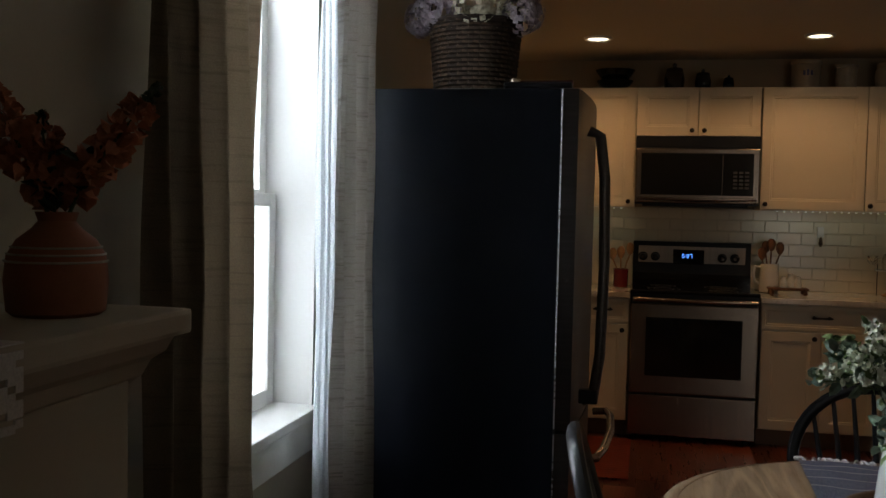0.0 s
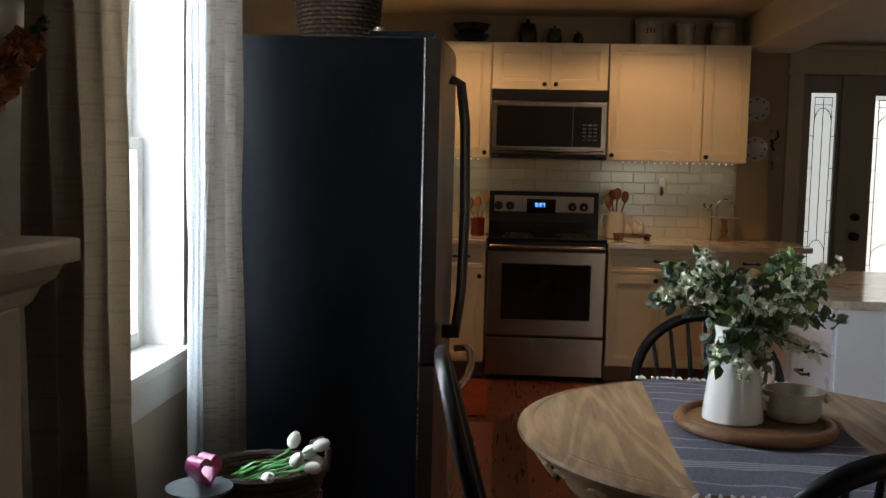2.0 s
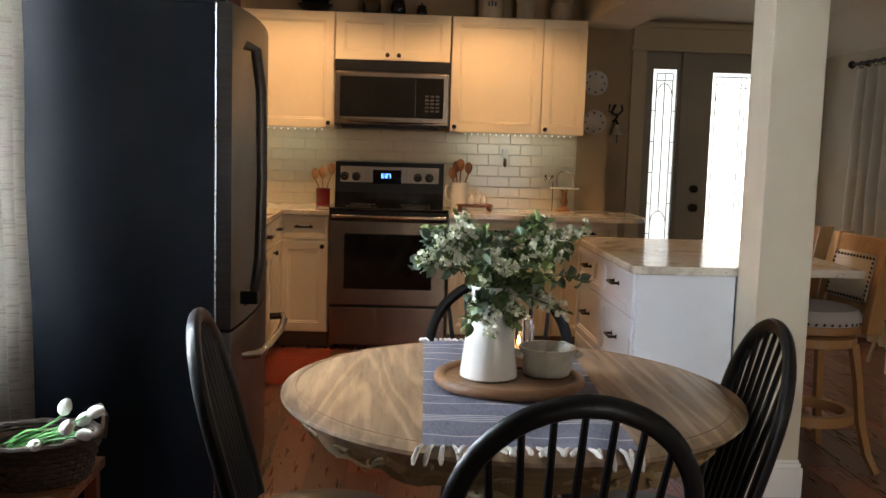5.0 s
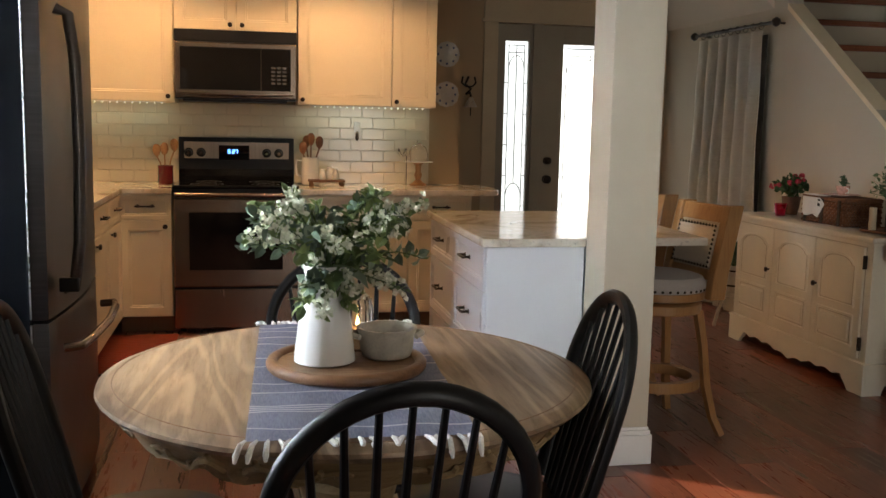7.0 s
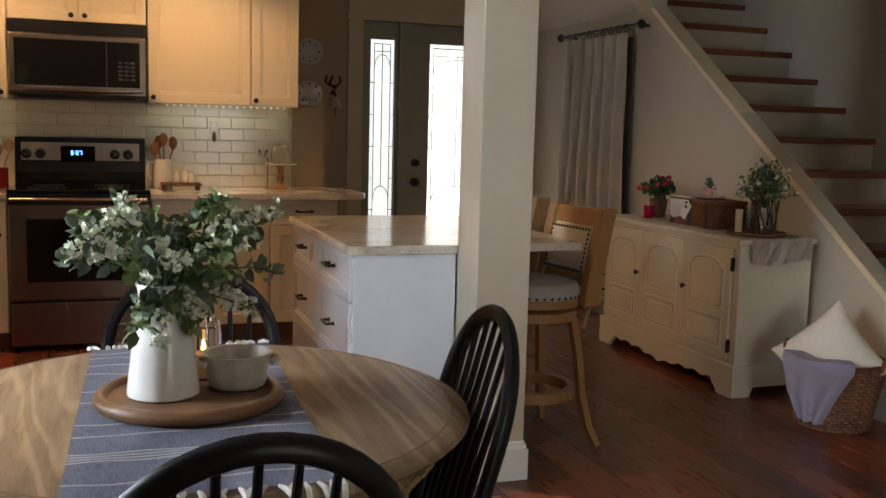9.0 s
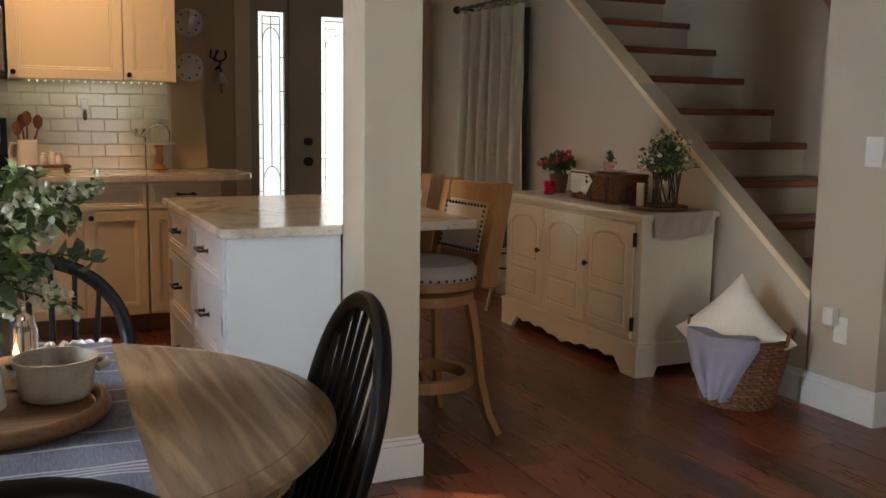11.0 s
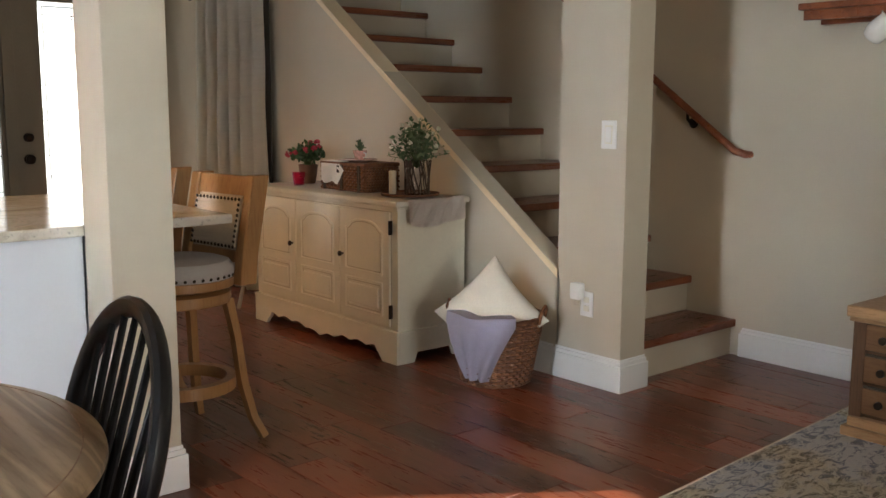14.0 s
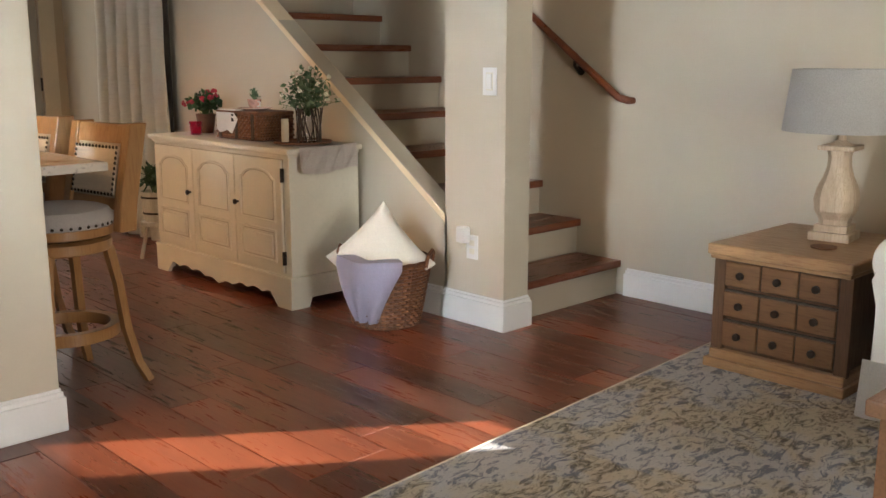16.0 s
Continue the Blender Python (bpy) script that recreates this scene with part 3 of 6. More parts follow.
# run along the window wall
for y0, y1 in ((-2.76, -2.2), (-2.198, -1.64), (-1.638, -1.1), (-1.098, -0.62)):
    c = thing("base_cabinet", "cream base cabinet along the window wall", "cabinet", group="kitchen base cabinets")
    part("body", box(-0.916, -0.325, y0, y1, 0.105, CZ - 0.036), CAB, c)
    # toe recess painted near black in place of its shade
    part("toe_kick", box(-0.8, -0.385, y0, y1, 0, 0.105), SEAMDARK, c)
    shaker(c, "drawer", "x+", y0 + 0.004, y1 - 0.004, 0.715, CZ - 0.045, -0.325, CAB, 0.02, 0.018, handle=((y0 + y1) / 2, 0.795, 0.12))
    shaker(c, "door", "x+", y0 + 0.004, y1 - 0.004, 0.112, 0.705, -0.325, CAB, knob=(y0 + 0.04, 0.67))
tagged(part("worktop", box(-0.916, -0.297, -2.78, -0.004, CZ - 0.035, CZ, 0.006), GRANITE, None), "pale granite worktop along the window wall", "worktop")
tagged(part("worktop", box(-0.296, -0.004, -0.645, -0.004, CZ - 0.035, CZ, 0.006), GRANITE, None), "short pale granite worktop beside the range", "worktop")
tagged(part("worktop", prism([(0.768, -0.645), (1.93, -0.645)] + arc(1.97, -0.545, 0.10, -90, 0, 6) + [(2.07, -0.12), (1.925, -0.004), (0.768, -0.004)], "z", CZ - 0.035, CZ, bev=0.005), GRANITE, None), "pale granite worktop with an overhanging rounded end", "worktop")


def cook_range():
    r = thing("cooking_range", "stainless steel electric range with black glass cooktop", "stove")
    part("body", box(0.0, 0.76, -0.62, -0.02, 0.03, 0.905, 0.004), BLACKPAINT, r)
    for fx in (0.05, 0.71):
        part("foot", lathe([(0.02, 0), (0.02, 0.031)], 10, None, pose(fx, -0.55, 0)), BLACKPAINT, r)
    part("cooktop", box(-0.003, 0.763, -0.645, -0.10, 0.905, 0.925, 0.006), BLACKGLASS, r, "black glass cooktop")
    part("drawer", box(0.004, 0.756, -0.655, -0.62, 0.035, 0.283, 0.006), STEEL, r, "brushed steel drawer")
    d = part("oven_door", box(0.004, 0.756, -0.66, -0.62, 0.295, 0.845, 0.008), STEEL, r, "brushed steel oven door")
    part("oven_window", box(0.095, 0.665, -0.664, -0.66, 0.40, 0.765, 0.0015), BLACKGLASS, d, "black oven glass")
    bm = bmesh.new()
    for a in (0.092, 0.663):
        box(a, a + 0.005, -0.666, -0.6605, 0.398, 0.767, bm=bm)
    for a in (0.398, 0.762):
        box(0.097, 0.663, -0.666, -0.6605, a, a + 0.005, bm=bm)
    part("window_trim", bm, STEEL, d)
    bm = tube([(0.02, -0.70, 0.872), (0.2, -0.715, 0.872), (0.38, -0.72, 0.872), (0.56, -0.715, 0.872), (0.74, -0.70, 0.872)], 0.014, 12)
    for x in (0.03, 0.73):
        box(x - 0.015, x + 0.015, -0.70, -0.64, 0.858, 0.886, 0.003, bm=bm)
    part("oven_handle", bm, STEEL, d, "steel bar handle", True)
    b = part("backguard", prism([(-0.10, 0.925), (-0.02, 0.925), (-0.02, 1.208), (-0.055, 1.208), (-0.085, 0.98)], "x", 0.0, 0.757, bev=0.003), BLACKPAINT, r, "black control panel surround")
    part("backguard_base", box(0.002, 0.756, -0.112, -0.101, 0.925, 1.0, 0.002), BLACKGLASS, r)
    tilt = pose(0, -0.0705, 1.105, 8.1, 0, 0)
    part("panel_plate", box(0.035, 0.722, -0.008, 0.0, -0.075, 0.075, 0.003, None, 2, tilt), PLATESTEEL, b, "brushed steel control plate")
    part("display", box(0.26, 0.46, -0.012, 0.004, -0.045, 0.055, 0.002, None, 2, tilt), BLACKGLASS, b)
    part("clock", digits("5:27", 0.32, tilt), glow("blue_digits", (0.12, 0.35, 1.0), 5.0), b)
    for x in (0.065, 0.145, 0.575, 0.655):
        m = tilt @ pose(x, -0.008, 0.005, 90, 0, 0)
        k = part("knob", lathe([(0.030, 0), (0.030, 0.006), (0.022, 0.008), (0.020, 0.030), (0.014, 0.034)], 20, None, m), BLACKPAINT, b, "black control knob", True)
        part("knob_face", lathe([(0.011, 0.0341), (0.011, 0.0355)], 14, None, m), STEEL, k)
    part("logo_bar", box(0.345, 0.405, -0.0095, 0.002, -0.062, -0.054, 0, None, 2, tilt), DARKSTEEL, b)
    for x, y, rr in ((0.2, -0.5, 0.10), (0.56, -0.5, 0.085), (0.2, -0.24, 0.08), (0.56, -0.24, 0.10)):
        for q in (1.0, 0.6):
            part("burner_ring", tube([(x + rr * q * math.cos(2 * math.pi * k / 24), y + rr * q * math.sin(2 * math.pi * k / 24), 0.9252) for k in range(25)], 0.0012, 4), DARKSTEEL, r)


def digits(text, x, m):
    bm = bmesh.new()
    on = {"5": "afgcd", "2": "abged", "7": "abc"}
    w, h, t = 0.014, 0.026, 0.003
    for c in text:
        if c == ":":
            box(x, x + t, -0.0135, -0.0125, h * 0.25, h * 0.25 + t, 0, bm, 2, m)
            box(x, x + t, -0.0135, -0.0125, h * 0.7, h * 0.7 + t, 0, bm, 2, m)
            x += 0.008
            continue
        segs = {"a": (0, w, h - t, h), "g": (0, w, h / 2 - t / 2, h / 2 + t / 2), "d": (0, w, 0, t), "f": (0, t, h / 2, h), "b": (w - t, w, h / 2, h), "e": (0, t, 0, h / 2), "c": (w - t, w, 0, h / 2)}
        for s in on[c]:
            a = segs[s]
            box(x + a[0], x + a[1], -0.0135, -0.0125, a[2], a[3], 0, bm, 2, m)
        x += 0.021
    return bm


cook_range()


def microwave():
    r = thing("microwave", "stainless over-the-range microwave with black glass door", "microwave")
    z0, z1 = 1.455, 1.885
    part("body", box(0.002, 0.762, -0.36, -0.01, z0, z1), BLACKPAINT, r)
    part("vent", box(0.002, 0.762, -0.385, -0.36, z1 - 0.075, z1, 0.004), BLACKPAINT, r, "black slotted vent")
    d = part("door", box(0.004, 0.76, -0.40, -0.36, z0 + 0.008, z1 - 0.078, 0.008), STEEL, r, "brushed steel door frame")
    part("window", box(0.038, 0.535, -0.404, -0.40, z0 + 0.058, z1 - 0.108, 0.002), BLACKGLASS, d)
    part("control_panel", box(0.538, 0.722, -0.4045, -0.40, z0 + 0.058, z1 - 0.108, 0.002), BLACKGLASS, d)
    bm = bmesh.new()
    for i in range(3):
        for j in range(5):
            box(0.60 + i * 0.035, 0.625 + i * 0.035, -0.4052, -0.4046, z0 + 0.10 + j * 0.024, z0 + 0.113 + j * 0.024, bm=bm)
    part("button", bm, paint("dim_button", (0.035, 0.035, 0.035), 0.4), d)
    bm = tube([(0.02, -0.405, z0 + 0.036), (0.2, -0.418, z0 + 0.03), (0.38, -0.422, z0 + 0.028), (0.56, -0.418, z0 + 0.03), (0.74, -0.405, z0 + 0.036)], 0.011, 10, None, 1.2)
    part("handle", bm, STEEL, d, "curved steel grip bar", True)
    part("underside", box(0.05, 0.70, -0.34, -0.06, z0 - 0.014, z0, 0.003), BLACKPAINT, r)


microwave()


def fridge():
    f = thing("refrigerator", "black-sided stainless bottom-freezer refrigerator", "refrigerator", -0.027, 0.018)
    y0, y1 = -3.72, -2.82
    part("body", box(-0.885, -0.150, y0, y1, 0.02, 1.768, 0.006), FRSIDE, f, "matte charcoal cabinet")
    for tag, z0, z1 in (("fridge_door", 0.722, 1.768), ("freezer_drawer", 0.06, 0.712)):
        prof = [(-0.145, y0 + 0.002)] + [(-0.098 + 0.024 * math.sin(math.pi * k / 14), y0 + 0.004 + (y1 - y0 - 0.008) * k / 14) for k in range(15)] + [(-0.145, y1 - 0.002)]
        d = part(tag, prism(prof, "z", z0, z1, bev=0.006), DARKSTEEL, f, "curved dark brushed steel door", True)
        # added strip: the reflection at the door gap, modelled as a bright part
        part("edge_strip", box(-0.1492, -0.1455, y0 - 0.003, y0 + 0.012, z0 + 0.004, z1 - 0.004, 0.001), EDGEGLINT, d, "bright strip standing in for the highlight at the door gap")
        if tag == "fridge_door":
            yy = y0 + 0.09
            pts = [(-0.07, yy, 0.80), (-0.035, yy, 0.815), (-0.018, yy, 0.95), (-0.012, yy, 1.22), (-0.018, yy, 1.50), (-0.035, yy, 1.63), (-0.07, yy, 1.645)]
            part("handle", tube(pts, 0.014, 10, None, 1.3), DARKSTEEL, d, "long curved bar handle", True)
            part("handle_foot", box(-0.08, -0.02, yy - 0.018, yy + 0.018, 0.795, 0.84, 0.006), BLACKPAINT, d)
        else:
            pts = [(-0.07, y0 + 0.08, 0.62), (-0.02, y0 + 0.085, 0.625), (0.0, y0 + 0.2, 0.63), (0.012, y0 + 0.45, 0.63), (0.0, y1 - 0.2, 0.63), (-0.02, y1 - 0.085, 0.625), (-0.07, y1 - 0.08, 0.62)]
            part("handle", tube(pts, 0.014, 10), STEEL, d, "steel bow handle", True)
    part("hinge_cover", box(-0.33, -0.12, y0 + 0.01, y0 + 0.05, 1.768, 1.788, 0.005), BLACKPAINT, f)
    part("hinge_cover", lathe([(0.018, 0), (0.018, 0.03)], 12, None, pose(-0.30, y0 + 0.04, 1.770)), STEEL, f)
    part("grille", box(-0.165, -0.12, y0 + 0.02, y1 - 0.02, 0.0, 0.055, 0.003), BLACKPAINT, f)


fridge()


def island():
    c = thing("kitchen_island", "white kitchen island with drawers and dark handles", "kitchen island")
    x0, x1, y0, y1 = 1.405, 1.803, -2.985, -1.82
    CZ = 0.880
    part("body", box(x0, x1, y0 + 0.004, y1, 0.105, CZ - 0.036), WCAB, c)
    part("toe_kick", box(x0 + 0.06, x1, y0 + 0.01, y1, 0, 0.105), WCAB, c)
    part("end_panel", box(x0 - 0.01, x1, y0 - 0.012, y0 + 0.004, 0.0, CZ - 0.036, 0.002), WCAB, c, "smooth white end panel")
    w = (y1 - y0 - 0.01) / 2
    for k in range(2):
        a, b = y0 + 0.012 + w * k, y0 + 0.008 + w * (k + 1)
        for z0, z1 in ((0.662, 0.850), (0.385, 0.654), (0.115, 0.377)):
            shaker(c, "drawer", "x-", a, b, z0, z1, x0, WCAB, 0.035, 0.02, handle=((a + b) / 2, (z0 + z1) / 2 + 0.012, 0.12))
    t = tagged(part("worktop", prism([(1.37, -3.018), (1.802, -3.018), (1.802, -2.995), (2.345, -2.995), (2.345, -1.78), (1.37, -1.78)], "z", CZ - 0.035, CZ, bev=0.008), GRANITE, None), "pale veined granite island worktop with breakfast bar", "worktop")
    b = thing("bar_wall", "painted half wall carrying the breakfast bar", "half wall")
    part("panel", box(1.86, 1.98, -2.97, -1.82, 0, CZ - 0.036), WCAB, b)


island()


# ---- dining table and chairs ----
TX, TY, TR, TZ = 0.692, -4.509, 0.560, 0.76


def round_table():
    t = thing("dining_table", "round weathered oak dining table with carved apron", "table", TX, TY, 0)
    part("tabletop", lathe([(TR - 0.06, TZ - 0.032), (TR - 0.012, TZ - 0.03), (TR, TZ - 0.018), (TR - 0.002, TZ - 0.010), (TR - 0.022, TZ - 0.002), (TR - 0.03, TZ)], 96), TABLETOP, t, "grained oak top with a rounded edge", True)
    part("border", tube([((TR - 0.036) * math.cos(2 * math.pi * k / 120), (TR - 0.036) * math.sin(2 * math.pi * k / 120), TZ - 0.0004) for k in range(121)], 0.0016, 5), TRAYWOOD, t, "dark inlaid border line", True)
    # carved apron with a scalloped lower edge
    bm = bmesh.new()
    n = 144
    lo, hi, inn = [], [], []
    for k in range(n):
        a = 2 * math.pi * k / n
        s = 0.012 * abs(math.sin(a * 6)) + 0.005 * math.sin(a * 24)
        r = TR - 0.085 + 0.005 * math.sin(a * 36)
        lo.append(bm.verts.new((r * math.cos(a), r * math.sin(a), TZ - 0.112 + s)))
        hi.append(bm.verts.new(((TR - 0.03) * math.cos(a), (TR - 0.03) * math.sin(a), TZ - 0.032)))
        inn.append(bm.verts.new(((TR - 0.115) * math.cos(a), (TR - 0.115) * math.sin(a), TZ - 0.112 + s)))
    for k in range(n):
        j = (k + 1) % n
        bm.faces.new((lo[k], lo[j], hi[j], hi[k]))
        bm.faces.new((inn[k], inn[j], lo[j], lo[k]))
    part("apron", bm, TABLEBASE, t, "carved honey-toned apron", True)
    for q in range(6):
        bm = bmesh.new()
        a0 = 2 * math.pi * q / 6
        for s in (-1, 1):
            pts = []
            for k in range(22):
                u = k / 21
                a = a0 + s * (0.04 + 0.40 * u)
                z = TZ - 0.074 + 0.019 * math.sin(u * 9) * (1 - 0.4 * u)
                r = TR - 0.028 - 0.69 * (TZ - 0.032 - z)
                pts.append((r * math.cos(a), r * math.sin(a), z))
            tube(pts, [0.010 - 0.006 * k / 21 for k in range(22)], 6, bm)
            for k in range(3, 20, 3):
                p = Vector(pts[k])
                curl = Vector((p.x, p.y, 0)).normalized() * 0.010 + Vector((0, 0, 0.014))
                tube([p, p + curl * (1 if k % 2 else -1), p + 1.15 * curl * (1 if k % 2 else -1)], [0.008, 0.006, 0.001], 5, bm)
        lathe([(0.002, 0), (0.024, 0.004), (0.016, 0.012), (0.004, 0.016)], 10, bm, Matrix.Translation(((TR - 0.066) * math.cos(a0), (TR - 0.066) * math.sin(a0), TZ - 0.078)) @ pose(0, 0, 0, 0, 90, math.degrees(a0)))
        part("carving", bm, TABLEBASE, t, "", True)
    part("pedestal", lathe([(0.14, 0.10), (0.15, 0.16), (0.10, 0.22), (0.075, 0.30), (0.10, 0.42), (0.12, 0.50), (0.08, 0.56), (0.09, 0.60), (0.20, 0.66), (0.20, 0.70)], 32), TABLEBASE, t, "", True)
    for q in range(4):
        a = math.pi / 4 + math.pi / 2 * q
        c, s = math.cos(a), math.sin(a)
        part("leg", tube([(0.08 * c, 0.08 * s, 0.20), (0.22 * c, 0.22 * s, 0.19), (0.34 * c, 0.34 * s, 0.09), (0.42 * c, 0.42 * s, 0.028), (0.45 * c, 0.45 * s, 0.028)], [0.05, 0.05, 0.04, 0.032, 0.028], 10), TABLEBASE, t, "", True)


round_table()


def windsor(x, y, rz, label, hw=0.207, hh=0.28, r2=0.205):
    """Hoop-back chair; its sitter would look along +y."""
    c = thing("dining_chair", label, "chair", x, y, 0, rz, "black chairs round the dining table")
    seat = [(0.21 * math.cos(a) * (1.0 - 0.10 * max(0, -math.sin(a))), 0.205 * math.sin(a)) for a in (2 * math.pi * k / 32 for k in range(32))]
    part("seat", prism(seat, "z", 0.425, 0.46, bev=0.012), BLACKPAINT, c, "", True)
    lean = 0.27

    def on(u, h):   # place on the leaning back plane, u across, h above the seat
        return (u, -0.165 - lean * h, 0.455 + h)

    hoop = [on(-hw * 0.88, 0), on(-hw * 0.97, hh * 0.43), on(-hw, hh * 0.86)] + [on(hw * math.cos(a), hh + r2 * math.sin(a)) for a in (math.pi * (1 - k / 20) for k in range(21))] + [on(hw, hh * 0.86), on(hw * 0.97, hh * 0.43), on(hw * 0.88, 0)]
    part("hoop", tube(hoop, 0.0155, 10, None, 1.25), BLACKPAINT, c, "", True)
    for k in range(7):
        u = hw * (-0.66 + 0.22 * k)
        top = hh + r2 * math.sqrt(max(0, 1 - (u * 1.12 / hw) ** 2))
        part("spindle", tube([on(u * 0.86, 0), on(u * 0.95, top * 0.4), on(u * 1.12, top)], [0.0075, 0.0095, 0.006], 8), BLACKPAINT, c, "", True)
    for sx in (-1, 1):
        for sy in (-1, 1):
            part("leg", tube([(0.13 * sx, 0.12 * sy, 0.43), (0.155 * sx, 0.145 * sy, 0.30), (0.175 * sx, 0.165 * sy, 0.20), (0.205 * sx, 0.195 * sy, 0.0)], [0.014, 0.021, 0.019, 0.012], 10), BLACKPAINT, c, "", True)
        part("stretcher", tube([(0.172 * sx, -0.16, 0.2), (0.172 * sx, 0, 0.2), (0.172 * sx, 0.16, 0.2)], [0.009, 0.014, 0.009], 8), BLACKPAINT, c, "", True)
    part("stretcher", tube([(-0.17, 0, 0.2), (0, 0, 0.2), (0.17, 0, 0.2)], [0.009, 0.014, 0.009], 8), BLACKPAINT, c, "", True)


windsor(0.248, -4.625, -86, "black hoop-back chair beside the refrigerator side of the table")
windsor(1.006, -4.61, 85, "black hoop-back chair beside the cream post")
windsor(0.681, -5.056, 4, "black hoop-back chair with its back to the room")
windsor(0.779, -3.875, 184, "navy black hoop-back chair on the kitchen side of the table", 0.235, 0.22, 0.215)


# ---- things on the dining table ----
def runner():
    W = 0.212
    m, nt, p = node_mat("blue_striped_runner")
    tc = nt.nodes.new("ShaderNodeTexCoord")
    sep = nt.nodes.new("ShaderNodeSeparateXYZ")
    nt.links.new(tc.outputs["Object"], sep.inputs[0])
    # narrow white stripes across, in groups
    def stripe(at, half):
        a = nt.nodes.new("ShaderNodeMath")
        a.operation, a.inputs[1].default_value, a.inputs[2].default_value = "COMPARE", at, half
        nt.links.new(sep.outputs["Y"], a.inputs[0])
        return a.outputs[0]
    tot = None
    for at in [-0.44, -0.335, -0.322, -0.309, -0.296, -0.20, -0.13, 0.02, 0.10, 0.24, 0.32, 0.39, 0.44, 0.49]:
        s = stripe(at, 0.0035)
        if tot is None:
            tot = s
        else:
            q = nt.nodes.new("ShaderNodeMath")
            q.operation = "MAXIMUM"
            nt.links.new(tot, q.inputs[0])
            nt.links.new(s, q.inputs[1])
            tot = q.outputs[0]
    weave = noise_of(nt, mapped(nt, (300, 40, 40)), 1.0, 4)
    blot = noise_of(nt, mapped(nt, 9.0), 1.0, 3)
    col = ramp(nt, weave, [(0.3, (0.20, 0.21, 0.30)), (0.7, (0.36, 0.37, 0.47))])
    col = mix(nt, col, (0.40, 0.40, 0.50), ramp(nt, blot, [(0.4, (0, 0, 0)), (0.8, (0.5,) * 3)]))
    col = mix(nt, col, (0.72, 0.70, 0.72), tot)
    nt.links.new(col, p.inputs["Base Color"])
    p.inputs["Roughness"].default_value = 0.9
    bump(nt, p, weave, 0.3, 0.002)
    r = thing("table_runner", "blue-grey striped cotton table runner with white tassels", "table runner", TX - 0.005, TY, TZ, -2)

    def f(u, v):
        x, y = (u - 0.5) * 2 * W, -0.51 + 0.995 * v
        z = 0.004 + 0.0022 * math.sin(x * 40 + y * 13) * math.sin(y * 31) + 0.0015 * noise.noise((x * 9, y * 9, 0))
        rr = math.hypot(x, y)
        if rr > TR:
            z -= (rr - TR) * 1.5
        return (x, y, z)
    part("cloth", sheet(f, 30, 70, None, 0.0022), m, r, "", True)
    rnd = random.Random(4)
    FR = cloth("white_fringe", (0.76, 0.74, 0.70))
    for e, yy, d in ((-1, -0.51, -1), (1, 0.485, 1)):
        bm = bmesh.new()
        for k in range(22 if e < 0 else 26):
            x = -W + 2 * W * k / (21 if e < 0 else 25)
            L = rnd.uniform(0.030, 0.048) * (1.0 if e < 0 else 0.4)
            dx = rnd.uniform(-0.02, 0.02)
            rr0 = math.hypot(x, yy)
            drop = -0.018 if rr0 > TR - 0.03 else 0.0
            tube([(x, yy, 0.005), (x + dx * 0.5, yy + d * L * 0.5, 0.008 + drop * 0.2), (x + dx, yy + d * L * 0.8, 0.004 + drop), (x + dx * 1.1, yy + d * L, 0.003 + drop * 1.5)], [0.003, 0.005, 0.006, 0.003], 6, bm)
        part("fringe", bm, FR, r, "white knotted tassels", True)


runner()
TRX, TRY = 0.685, -4.522
tray = thing("serving_tray", "round brown wooden tray on the runner", "tray", TRX, TRY, TZ + 0.006)
part("base", lathe([(0.12, 0.0), (0.162, 0.003), (0.164, 0.016), (0.0, 0.0162)], 64), TRAYWOOD, tray, "", True)
part("rim", tube([(0.171 * math.cos(2 * math.pi * k / 64), 0.171 * math.sin(2 * math.pi * k / 64), 0.014) for k in range(65)], 0.014, 10), TRAYWOOD, tray, "rounded raised rim", True)
TT = TZ + 0.0225

PX, PY = 0.634, -4.520
lone("pitcher", lathe([(0.064, 0.0), (0.070, 0.004), (0.070, 0.012), (0.061, 0.09), (0.050, 0.17), (0.045, 0.20), (0.050, 0.225), (0.047, 0.225), (0.040, 0.20), (0.032, 0.19)], 48), CERAMIC, "tall white ceramic pitcher holding greenery", "pitcher", PX, PY, TT, smooth=True)


def leaf_at(bm, p, d, up, L, W):
    """One folded leaf of six corners from p along d."""
    d = d.normalized()
    s = d.cross(up).normalized() if d.cross(up).length > 1e-3 else d.orthogonal().normalized()
    n = s.cross(d)
    a, b = p + d * L * 0.35, p + d * L * 0.7
    v = [bm.verts.new(q) for q in (p, a + s * W * 0.5 + n * W * 0.18, b + s * W * 0.42 + n * W * 0.12, p + d * L - n * L * 0.12, b - s * W * 0.42 + n * W * 0.12, a - s * W * 0.5 + n * W * 0.18)]
    w = [bm.verts.new(q) for q in (a, b)]
    for f in ((0, 1, 6), (1, 2, 7, 6), (2, 3, 7), (3, 4, 7), (4, 5, 6, 7), (5, 0, 6)):
        bm.faces.new([(v + w)[i] for i in f])


def rand_dir(rnd):
    return Vector((rnd.gauss(0, 1), rnd.gauss(0, 1), rnd.gauss(0, 1))).normalized()


